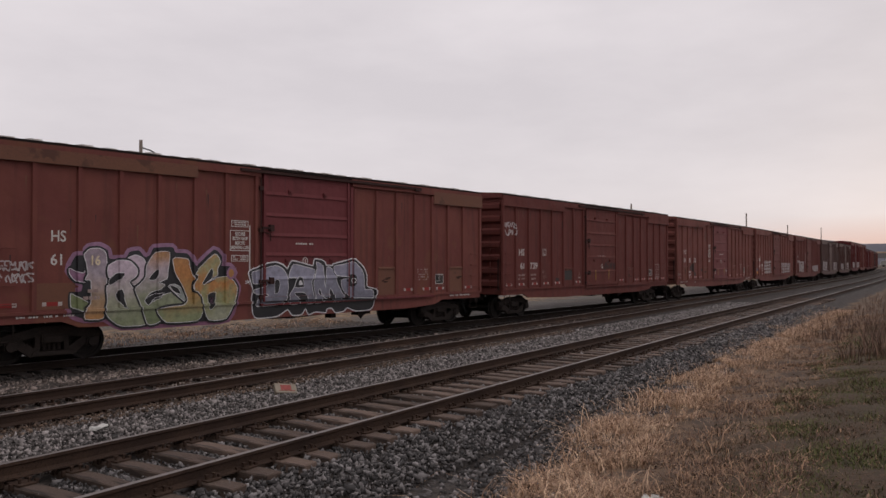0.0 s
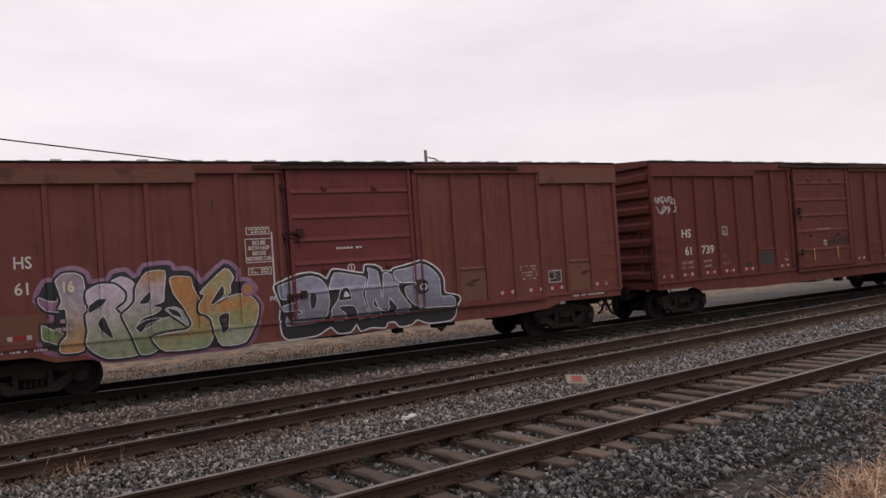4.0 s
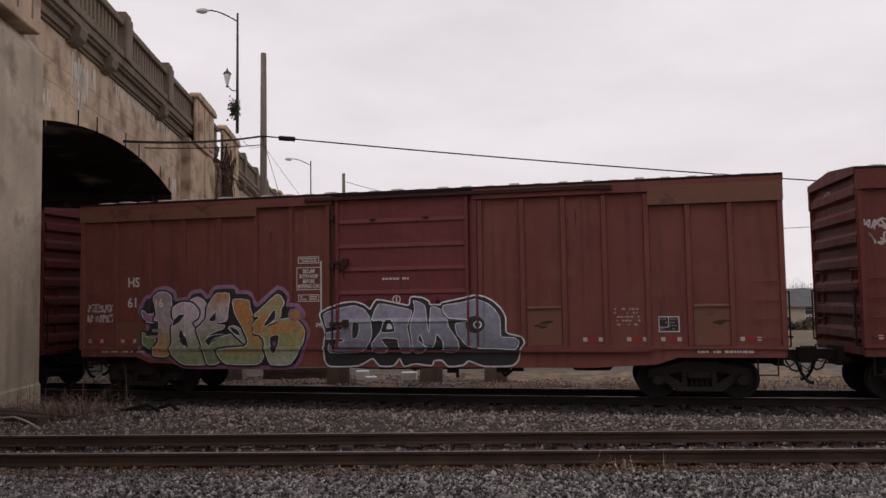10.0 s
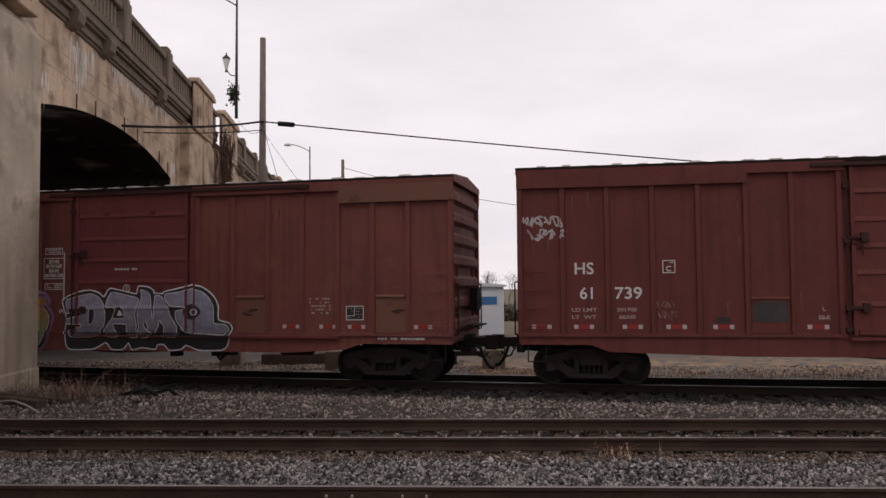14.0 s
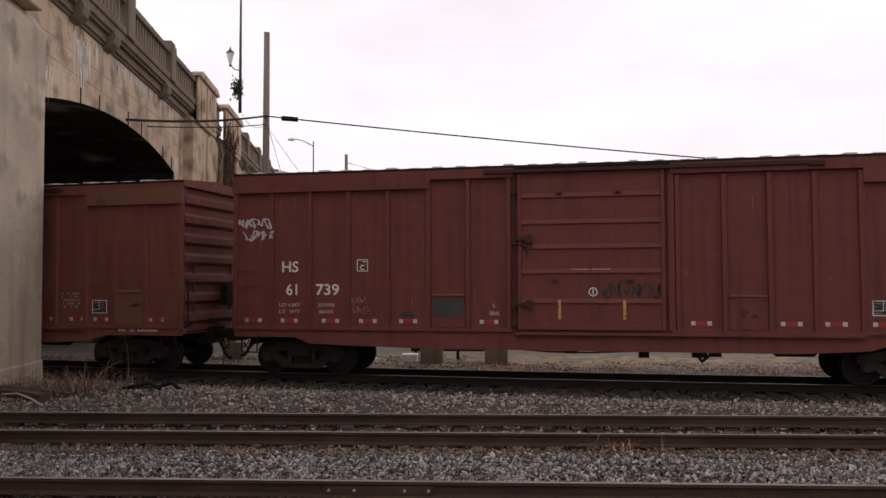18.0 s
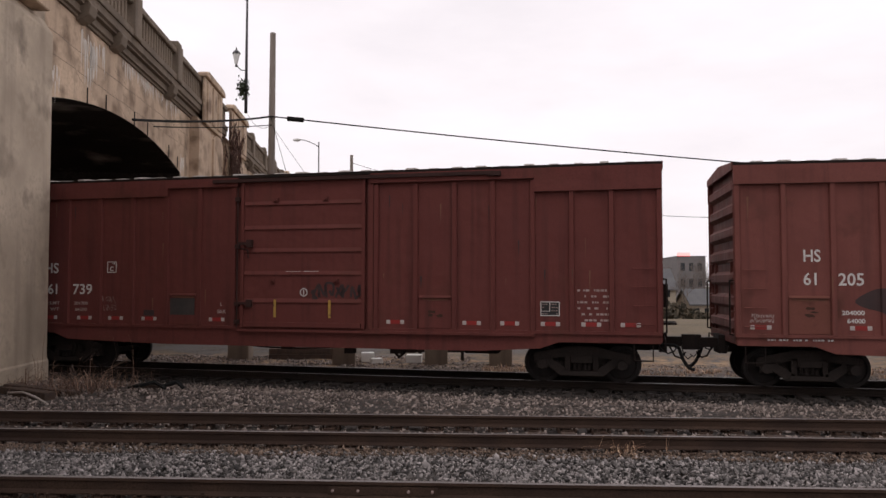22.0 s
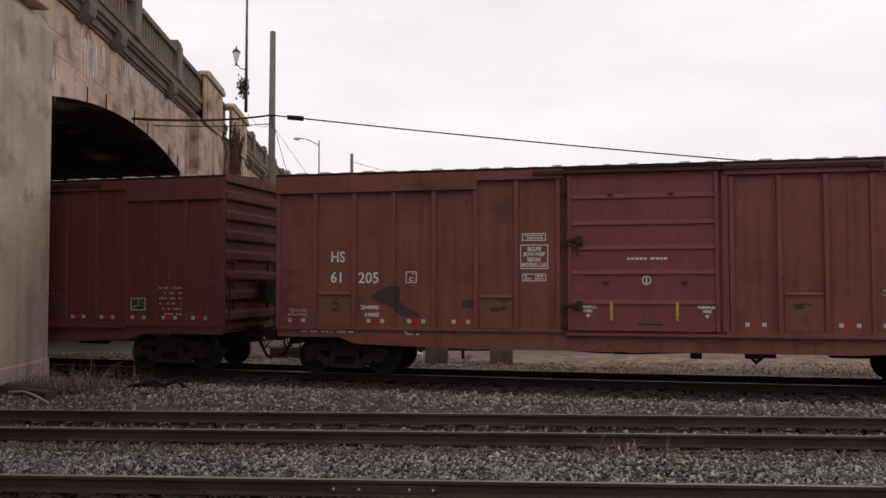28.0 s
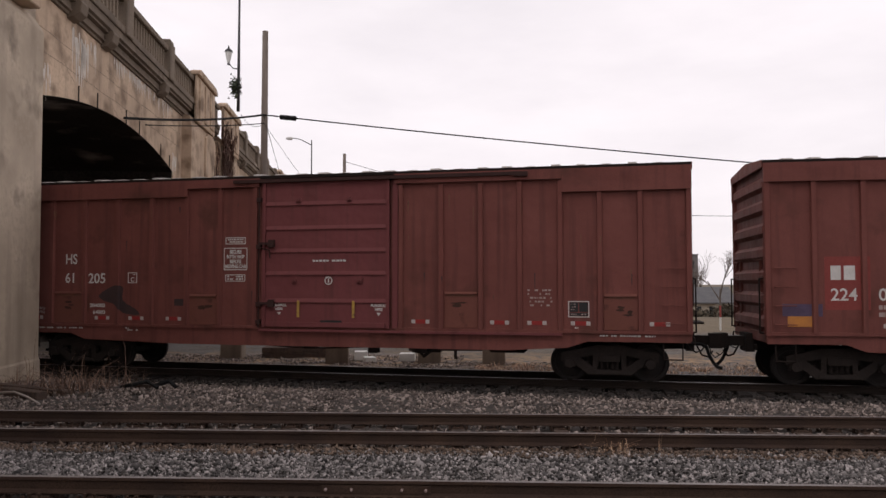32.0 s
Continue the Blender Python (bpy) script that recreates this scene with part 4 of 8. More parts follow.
def bars(car, x0, x1, z1, rows, pitch, height, material, seed=1, y=FACE, fill=0.7):
    """Writing too small to read: short plain bars in rows."""
    r = random.Random(seed)
    bm = bmesh.new()
    for i in range(rows):
        x, z = x0, z1 - i * pitch
        while x < x1 - 0.02:
            w = min(r.uniform(0.03, 0.10) * height / 0.05, x1 - x)
            if r.random() < fill:
                box(bm, x, x + w, y - 0.002, y + 0.001, z - height, z)
            x += w + 0.02
    return tagged(part("small_stencil", bm, material, car), kind="stuff")


def reflectors(car, spots, z=1.165, red=0.23, material=None):
    """Safety tape along the sill: red between two white squares."""
    for x in spots:
        t = part("reflector", shared("reflector_red", lambda: box(bmesh.new(), -0.12, 0.12, -0.003, 0.0, -0.045, 0.045), M_RED), M_RED, car, at=pose(x, FACE, z))
        for o in (-0.17, 0.17):
            part("reflector_end", shared("reflector_white", lambda: box(bmesh.new(), -0.045, 0.045, -0.003, 0.0, -0.045, 0.045), M_PALE), M_PALE, t, at=pose(o, 0, 0))


def consolidated_plate(car, x0, x1, z0, z1, tape=True):
    plaque("stencil_panel", car, x0, x1, z0, z1, M_BLACK)
    frame_of(car, "stencil_border", x0, x1, z0, z1, 0.02, y=FACE - 0.003)
    frame_of(car, "stencil_divider", x0, (x0 + x1) / 2, z0 + 0.1, z1, 0.014, y=FACE - 0.003)
    bars(car, x0 + 0.04, x1 - 0.04, z1 - 0.05, 4, 0.07, 0.022, M_FAINT, 3, FACE - 0.004)


def hasp_signs(car, x0=5.87, warn=True):
    frame_of(car, "notice_border", x0 + 0.04, x0 + 0.58, 3.02, 3.19)
    bars(car, x0 + 0.10, x0 + 0.52, 3.155, 2, 0.06, 0.035, M_WHITE, 4, fill=0.9)
    frame_of(car, "notice_border", x0, x0 + 0.63, 2.38, 2.93)
    for i, words in enumerate(("SECURE", "BOTH HASP", "BEFORE", "MOVING CAR")):
        lettering("notice", words, 0.125, x0 + 0.315, FACE - 0.002, 2.79 - i * 0.12, M_WHITE, car, "white stencilled notice", 0.72, 0.004, "CENTER")
    frame_of(car, "notice_border", x0 + 0.04, x0 + 0.58, 2.10, 2.27)
    bars(car, x0 + 0.10, x0 + 0.52, 2.235, 2, 0.06, 0.035, M_WHITE, 5, fill=0.9)


def roundel(car, x, z, y):
    bm = bmesh.new()
    for i in range(24):
        a, b = 6.28319 * i / 24, 6.28319 * (i + 1) / 24
        v = [bm.verts.new((x + r * math.cos(t), y, z + r * math.sin(t))) for r, t in ((0.075, a), (0.075, b), (0.10, b), (0.10, a))]
        bm.faces.new(v)
    box(bm, x - 0.014, x + 0.014, y - 0.001, y + 0.001, z - 0.055, z + 0.055)
    part("roundel", bm, M_WHITE, car, "small white stencilled roundel")


# ---- spray paint ----
import mathutils.geometry
tessellate_polygon = mathutils.geometry.tessellate_polygon


def side_out(x, z):
    """How far the car's side stands out at a spot."""
    a, b = DOOR
    out = 0.014 if z < FLOOR + 0.02 else 0.0
    if a + 0.04 <= x <= b - 0.04 and z > FLOOR + 0.02:
        out = DOOR_OUT
        for c in RIDGES:
            if -0.034 <= z - c <= 0.07:
                out = DOOR_OUT + 0.030 * min(1.0, (z - c + 0.034) / 0.004, (0.07 - z + c) / 0.082)
        if z < FLOOR + 0.14:
            out = max(out, 0.105)
    if z > FLOOR + 0.02 and (a + 0.02 <= x <= a + 0.10 or b - 0.10 <= x <= b - 0.02):
        out = DOOR_OUT + 0.045
    if (b - 0.02 < x <= b + 0.18 or a - 0.16 <= x < a + 0.02) and z > FLOOR + 0.02:
        out = max(out, 0.05)
    if z > FLOOR + 0.02:
        for c in RIBS_L + RIBS_R:
            out = max(out, RIB_D * min(1.0, max(0.0, (RIB_W - abs(x - c)) / (RIB_W * (1 - RIB_IN)))))
    if FLOOR - 0.03 <= z <= FLOOR + 0.04 and (x <= 6.84 or x >= 10.32):
        out = max(out, 0.060)
    if FLOOR - 0.09 <= z <= FLOOR - 0.03 and DOOR[0] - 0.06 <= x <= 14.2:
        out = max(out, 0.11)
    return out


def drape(bm):
    """Lays a flat painting in (x, z) over the posts, the door and the sill of the car's side."""
    a, b = DOOR
    cuts, e = [], 0.004
    for x in RIBS_L + RIBS_R:
        cuts += [x - RIB_W, x - RIB_W * RIB_IN, x + RIB_W * RIB_IN, x + RIB_W]
    for x in (a - 0.16, a - 0.06, a + 0.02, 6.84, 10.32):
        cuts += [x - e, x]
    for x in (a + 0.10, b - 0.02, b + 0.18):
        cuts += [x, x + e]
    cuts += [b - 0.10 - e, b - 0.10]
    xs_, zs_ = [v.co.x for v in bm.verts], [v.co.z for v in bm.verts]
    for x in cuts:
        if min(xs_) < x < max(xs_):
            bmesh.ops.bisect_plane(bm, geom=bm.verts[:] + bm.edges[:] + bm.faces[:], plane_co=(x, 0, 0), plane_no=(1, 0, 0))
    levels = [FLOOR - 0.09 - e, FLOOR - 0.09, FLOOR - 0.03, FLOOR - 0.03 + e, FLOOR + 0.02, FLOOR + 0.02 + e, FLOOR + 0.04, FLOOR + 0.04 + e, FLOOR + 0.14 - e, FLOOR + 0.14]
    for c in RIDGES:
        levels += [c - 0.034, c - 0.030, c - 0.012, c + 0.07]
    for z in levels:
        if min(zs_) < z < max(zs_):
            bmesh.ops.bisect_plane(bm, geom=bm.verts[:] + bm.edges[:] + bm.faces[:], plane_co=(0, 0, z), plane_no=(0, 0, 1))
    for v in bm.verts:
        v.co.y = -HALF - side_out(v.co.x, v.co.z) - 0.003 - v.co.y
    return bm


def filled(bm, outline, layer):
    vs = [bm.verts.new((x, layer, z)) for x, z in outline]
    for t in tessellate_polygon([[Vector((x, z, 0)) for x, z in outline]]):
        bm.faces.new([vs[i] for i in t])


def ribbon(bm, points, width, layer, closed=False):
    """A painted line of even width with mitred joints."""
    p = [Vector(q) for q in points]
    n = len(p)
    left, right = [], []
    for i in range(n):
        a = p[i - 1] if (i > 0 or closed) else p[i]
        b = p[(i + 1) % n] if (i < n - 1 or closed) else p[i]
        d = (b - a)
        d = d.normalized() if d.length > 1e-6 else Vector((1, 0))
        o = Vector((-d.y, d.x)) * width / 2
        left.append(bm.verts.new((p[i].x + o.x, layer, p[i].y + o.y)))
        right.append(bm.verts.new((p[i].x - o.x, layer, p[i].y - o.y)))
    for i in range(n if closed else n - 1):
        j = (i + 1) % n
        bm.faces.new((left[i], left[j], right[j], right[i]))


def rounded(points, steps=4, closed=True, ease=0.5):
    """Softens a polygon; a smaller ease leaves sharper corners."""
    p = [Vector(q) for q in points]
    n, out = len(p), []
    for i in range(n if closed else n - 1):
        a, b, c, d = (p[(i + k) % n] if closed else p[min(max(i + k, 0), n - 1)] for k in (-1, 0, 1, 2))
        m0, m1 = (c - a) * ease, (d - b) * ease
        for s in range(steps):
            t = s / steps
            out.append(tuple(b * (2 * t ** 3 - 3 * t * t + 1) + m0 * (t ** 3 - 2 * t * t + t) + c * (3 * t * t - 2 * t ** 3) + m1 * (t ** 3 - t * t)))
    if not closed:
        out.append(tuple(p[-1]))
    return out


def swell(points, by):
    """The same outline, fuller all round."""
    p = [Vector(q) for q in points]
    n = len(p)
    area = sum(p[i].x * p[(i + 1) % n].y - p[(i + 1) % n].x * p[i].y for i in range(n))
    s = -1 if area > 0 else 1
    out = []
    for i in range(n):
        d = p[(i + 1) % n] - p[i - 1]
        d = d.normalized() if d.length > 1e-6 else Vector((1, 0))
        out.append((p[i].x - s * d.y * by, p[i].y + s * d.x * by))
    return out


def scrawl(car, material, x0, x1, z0, z1, seed, rows, width, y=None):
    """An unreadable tag: loops and slashes in a few rows."""
    r = random.Random(seed)
    bm = bmesh.new()
    for row in range(rows):
        zt = z1 - (z1 - z0) * row / rows
        h = (z1 - z0) / rows * 0.85
        x = x0 + r.uniform(0, 0.08) * (x1 - x0)
        while x < x1 - 0.04:
            w = h * r.uniform(0.45, 0.75)
            c = [(0.1, 0.1), (0.2, 0.9), (0.8, 0.8), (0.5, 0.5), (0.9, 0.15), (0.3, 0.3), (0.75, 1.0), (0.05, 0.6)]
            r.shuffle(c)
            ribbon(bm, rounded([(min(x + w * a, x1), zt - h * b_) for a, b_ in c[:5]], 4, False), width, 0.001 * (int(x * 50) % 3))
            x += w * r.uniform(0.75, 1.0)
    if y is None:
        drape(bm)
    else:
        for v in bm.verts:
            v.co.y = y
    return tagged(part("tag", bm, material, car), "unreadable sprayed tag", kind="stuff")


def blot(car, material, outline):
    bm = bmesh.new()
    filled(bm, rounded(outline, 3), 0.0)
    return part("smear", drape(bm), material, car, "dark smear of paint")


def spray(name, stops, lo, hi, axis="Z", grain=0.25):
    """Sprayed colour that fades from one tone to the next up or along the side."""
    m = bpy.data.materials.new(name)
    m.use_nodes = True
    n, l = m.node_tree.nodes, m.node_tree.links
    bsdf = n["Principled BSDF"]
    bsdf.inputs["Roughness"].default_value = 0.55
    co = n.new("ShaderNodeTexCoord")
    sep = n.new("ShaderNodeSeparateXYZ")
    l.new(co.outputs["Object"], sep.inputs[0])
    noi = n.new("ShaderNodeTexNoise")
    noi.inputs["Scale"].default_value, noi.inputs["Detail"].default_value = 2.6, 7.0
    l.new(co.outputs["Object"], noi.inputs["Vector"])
    rng = n.new("ShaderNodeMapRange")
    rng.inputs["From Min"].default_value, rng.inputs["From Max"].default_value = lo, hi
    l.new(sep.outputs[axis], rng.inputs["Value"])
    add = n.new("ShaderNodeMath")
    add.operation = "MULTIPLY_ADD"
    add.inputs[1].default_value = grain * 2
    l.new(noi.outputs["Fac"], add.inputs[0])
    sub = n.new("ShaderNodeMath")
    sub.operation = "SUBTRACT"
    sub.inputs[1].default_value = grain
    l.new(rng.outputs[0], add.inputs[2])
    l.new(add.outputs[0], sub.inputs[0])
    ramp = n.new("ShaderNodeValToRGB")
    e = ramp.color_ramp.elements
    e[0].position, e[0].color = 0.0, (*stops[0], 1)
    e[1].position, e[1].color = 1.0, (*stops[-1], 1)
    for i, c in enumerate(stops[1:-1]):
        k = e.new((i + 1) / (len(stops) - 1))
        k.color = (*c, 1)
    l.new(sub.outputs[0], ramp.inputs["Fac"])
    fine = n.new("ShaderNodeTexNoise")
    fine.inputs["Scale"].default_value, fine.inputs["Detail"].default_value, fine.inputs["Roughness"].default_value = 7.0, 9.0, 0.72
    l.new(co.outputs["Object"], fine.inputs["Vector"])
    tone = n.new("ShaderNodeMapRange")
    for key, value in (("From Min", 0.30), ("From Max", 0.72), ("To Min", 0.62), ("To Max", 1.30)):
        tone.inputs[key].default_value = value
    l.new(fine.outputs["Fac"], tone.inputs["Value"])
    hv = n.new("ShaderNodeHueSaturation")
    l.new(tone.outputs[0], hv.inputs["Value"])
    l.new(ramp.outputs["Color"], hv.inputs["Color"])
    l.new(hv.outputs["Color"], bsdf.inputs["Base Color"])
    return m


CLOUD_TWO = ((6.55, 1.84), (6.81, 1.95), (7.09, 2.04), (7.39, 2.07), (7.64, 2), (7.8, 1.89), (7.96, 2.11), (8.42, 2.03), (8.75, 1.97), (8.8, 2.16), (9.07, 2.14), (9.22, 2.06), (9.25, 1.98), (9.51, 1.97), (9.54, 2.02), (10.1, 2.13), (10.32, 2.18), (10.53, 2.14), (10.74, 2.02), (10.91, 1.85), (11, 1.65), (11.01, 1.32), (11.36, 1.22), (11.42, 1.1), (11.33, 0.97), (11.27, 0.71), (11.11, 0.59), (10.49, 0.58), (10.15, 0.7), (10, 0.6), (9.67, 0.57), (9.52, 0.71), (9.32, 0.7), (9.26, 0.59), (8.88, 0.63), (8.61, 0.57), (8.5, 0.75), (8.34, 0.58), (8.01, 0.58), (7.84, 0.75), (7.48, 0.58), (6.79, 0.56), (6.65, 0.71), (6.62, 1.08), (6.66, 1.35), (6.53, 1.74))
LETTER_D = ((6.62, 1.81), (6.99, 1.92), (7.39, 1.99), (7.65, 1.9), (7.8, 1.69), (7.84, 1.35), (7.78, 1.12), (7.58, 0.89), (6.77, 0.87), (6.79, 1.12), (7.12, 1.14), (7.08, 1.2), (6.71, 1.2), (6.68, 1.34), (7.06, 1.42), (7.08, 1.5), (6.69, 1.48), (6.64, 1.6))
LETTER_A = ((7.83, 1.64), (8, 2.02), (8.41, 1.96), (8.81, 1.86), (8.76, 1.61), (8.7, 1.47), (8.78, 1.1), (8.81, 0.89), (8.55, 0.87), (8.45, 1.19), (8.06, 1.2), (8.24, 0.99), (8.17, 0.87), (7.86, 0.89), (7.86, 1.14), (8.04, 1.37), (8.11, 1.63))
LETTER_M = ((8.86, 2.09), (9.13, 1.98), (9.18, 1.61), (9.22, 1.34), (9.27, 1.93), (9.47, 1.9), (9.65, 1.72), (9.69, 1.48), (9.82, 1.28), (9.94, 1.08), (9.88, 0.89), (9.54, 0.89), (9.57, 1.08), (9.48, 1.22), (9.4, 1.3), (9.37, 1.08), (9.29, 0.99), (9.11, 1.05), (9.01, 1.3), (8.96, 1.17), (9.15, 1.02), (9.11, 0.89), (8.86, 0.87), (8.81, 1.17), (8.76, 1.48), (8.88, 1.89))
LETTER_O = ((9.55, 1.83), (9.57, 1.97), (9.88, 2.01), (10.14, 2.06), (10.32, 2.1), (10.55, 2.03), (10.74, 1.89), (10.88, 1.67), (10.89, 1.3), (10.94, 1.23), (11.19, 1.22), (11.31, 1.12), (11.22, 0.95), (10.72, 0.97), (10.25, 0.98), (10.05, 1.1), (9.88, 1.3), (9.85, 1.54), (10.09, 1.59), (10.13, 1.63), (9.83, 1.65), (9.67, 1.68))
EYE_D = ((7.36, 1.58), (7.5, 1.58), (7.53, 1.44), (7.47, 1.24), (7.35, 1.21))
EYE_A = ((8.17, 1.64), (8.33, 1.64), (8.4, 1.37), (8.06, 1.36))
EYE_A_IN = ((8.23, 1.55), (8.29, 1.55), (8.35, 1.44), (8.2, 1.43))
CLOUD_ONE = ((1.7, 1.89), (1.85, 2.22), (2.02, 2.24), (2.14, 2.41), (2.39, 2.45), (2.59, 2.35), (2.64, 2.16), (3.02, 2.17), (3.12, 2.32), (3.36, 2.36), (3.51, 2.2), (3.65, 2.26), (3.75, 2.43), (4.25, 2.45), (4.32, 2.32), (4.64, 2.3), (4.76, 2.18), (4.9, 1.98), (5.43, 2.41), (5.68, 2.22), (5.64, 1.99), (5.93, 1.97), (6.07, 1.79), (5.98, 1.69), (6.18, 1.41), (6.11, 1.15), (5.87, 0.59), (4.82, 0.57), (3.88, 0.57), (2.92, 0.58), (2.51, 0.8), (2.07, 0.8), (1.75, 0.94), (1.72, 1.38), (1.95, 1.43), (1.97, 1.59))
LETTERS = (  # shapes of the first piece, one over the other: colour, outline
    ("P", ((1.72, 1.94), (1.9, 1.85), (2.05, 1.84), (2.09, 2), (2.15, 1.77), (2.07, 1.63), (1.85, 1.67), (1.72, 1.82))),
    ("G", ((1.75, 1.38), (1.9, 1.29), (2.17, 1.15), (2.05, 0.97), (1.85, 1.05), (1.75, 1.1))),
    ("B", ((2.04, 2.25), (2.17, 2.38), (2.39, 2.39), (2.54, 2.29), (2.57, 1.93), (2.54, 1.24), (2.48, 0.8), (2.07, 0.8), (2.07, 0.99), (2.2, 1.15), (2.2, 1.66), (2.07, 1.68), (2.13, 1.82), (2.09, 2.07))),
    ("L", ((3.05, 2.15), (3.27, 2.25), (3.46, 2.17), (3.55, 1.99), (3.5, 1.74), (3.36, 1.57), (3.22, 1.54), (3.1, 1.61), (3.31, 1.81), (3.27, 1.99))),
    ("L", ((2.61, 2), (2.83, 2.12), (3.12, 2.1), (3.31, 1.92), (3.29, 1.76), (3.11, 1.61), (3.26, 1.38), (3.45, 1.01), (3.56, 0.6), (2.92, 0.59), (2.63, 0.78), (2.54, 0.94), (2.59, 1.19), (2.57, 1.52), (2.78, 1.65), (2.95, 1.8), (2.83, 1.84), (2.63, 1.72), (2.59, 1.84))),
    ("E", ((3.55, 1.99), (3.77, 2.31), (4.15, 2.32), (4.11, 1.87), (4.08, 1.67), (3.81, 1.59), (4.03, 1.53), (3.93, 1.44), (3.65, 1.35), (3.5, 1.17), (3.6, 1.06), (4.03, 1.29), (4.31, 1.33), (4.5, 1.19), (4.64, 1.05), (4.35, 1.02), (4.02, 0.74), (3.81, 0.6), (3.57, 0.6), (3.41, 1.06), (3.26, 1.44), (3.38, 1.55), (3.53, 1.72))),
    ("T", ((4.12, 1.49), (4.31, 1.53), (4.54, 1.37), (4.64, 1.06), (4.4, 1.24))),
    ("O", ((4.24, 2.14), (4.36, 2.19), (4.67, 2.15), (4.71, 1.96), (4.83, 1.64), (4.8, 1.51), (4.85, 1.33), (5.01, 1.28), (5.1, 1.06), (5.07, 0.79), (4.91, 0.6), (4.07, 0.61), (3.81, 0.92), (4.17, 0.99), (4.54, 1.01), (4.66, 1.15), (4.5, 1.51), (4.31, 1.82))),
    ("S", ((4.85, 1.8), (5.43, 2.29), (5.61, 2.09), (5.52, 1.91), (5.51, 1.74), (5.15, 1.54), (5.5, 1.67), (5.77, 1.7), (6, 1.6), (6.13, 1.41), (6.08, 1.1), (5.78, 0.61), (5.26, 0.6), (5.12, 0.92), (5.08, 1.19), (4.96, 1.32), (4.82, 1.37), (4.82, 1.55), (4.97, 1.75))),
)
COUNTERS = (
    ("K", ((2.63, 1.68), (2.78, 1.81), (2.96, 1.82), (2.89, 1.71), (2.63, 1.55))),
    ("K", ((2.78, 1.32), (2.89, 1.45), (3.05, 0.99), (2.85, 1.16))),
    ("K", ((3.6, 1.67), (3.82, 1.9), (3.79, 1.67))),
    ("K", ((3.5, 1.17), (3.69, 1.29), (4.03, 1.32), (3.74, 1.22), (3.6, 1.05))),
    ("K", ((4.17, 1.51), (4.36, 1.44), (4.45, 1.29), (4.26, 1.37))),
    ("K", ((5.08, 1.54), (5.35, 1.92), (5.37, 1.71), (5.16, 1.54))),
    ("K", ((5.24, 1.24), (5.46, 1.29), (5.41, 0.95), (5.29, 0.87))),
    ("P", ((5.29, 1.17), (5.4, 1.18), (5.38, 1.02), (5.31, 1.01))),
)

G_WHITE = spray("white_outline_spray", ((0.52, 0.52, 0.54), (0.74, 0.73, 0.74)), 0.6, 2.4)
G_BLACK = spray("black_outline_spray", ((0.012, 0.012, 0.014), (0.024, 0.024, 0.028)), 0.6, 2.4)
G_BLUE = spray("blue_grey_fill_spray", ((0.11, 0.11, 0.135), (0.19, 0.19, 0.24), (0.27, 0.265, 0.34), (0.28, 0.27, 0.35)), 0.75, 2.3, grain=0.30)
G_LILAC = spray("lilac_green_fill_spray", ((0.20, 0.23, 0.13), (0.33, 0.33, 0.25), (0.54, 0.44, 0.51), (0.60, 0.49, 0.57)), 0.70, 2.35, grain=0.28)
G_ORANGE = spray("orange_green_fill_spray", ((0.22, 0.25, 0.13), (0.36, 0.22, 0.08), (0.44, 0.19, 0.06), (0.40, 0.22, 0.09)), 0.70, 2.45, grain=0.28)
G_BAR = spray("lilac_orange_fill_spray", ((0.42, 0.20, 0.06), (0.34, 0.24, 0.15), (0.40, 0.34, 0.39), (0.30, 0.24, 0.28)), 0.70, 2.35, grain=0.2)
G_ORANGE_TOP = spray("orange_lilac_green_fill_spray", ((0.15, 0.19, 0.09), (0.26, 0.28, 0.19), (0.46, 0.38, 0.42), (0.42, 0.22, 0.09)), 0.70, 2.40, grain=0.2)
G_TEAL = spray("grey_teal_fill_spray", ((0.22, 0.25, 0.22), (0.34, 0.37, 0.36)), 0.8, 1.8)
G_RING = spray("dark_grey_spray", ((0.05, 0.04, 0.045), (0.08, 0.065, 0.07)), 0.6, 2.4)
G_GREEN = spray("moss_green_fill_spray", ((0.16, 0.20, 0.09), (0.24, 0.27, 0.13)), 0.7, 2.3)
G_SWIRL = spray("green_orange_fill_spray", ((0.30, 0.31, 0.22), (0.26, 0.27, 0.13), (0.46, 0.20, 0.06), (0.34, 0.33, 0.17), (0.42, 0.22, 0.08)), 0.70, 2.35, grain=0.42)
M_CREAM = surface("cream_number_paint", (0.78, 0.66, 0.46), (0.62, 0.50, 0.34), 5.0, 0.6)
G_PURPLE = spray("purple_halo_spray", ((0.20, 0.08, 0.14), (0.31, 0.17, 0.27)), 0.6, 2.4)


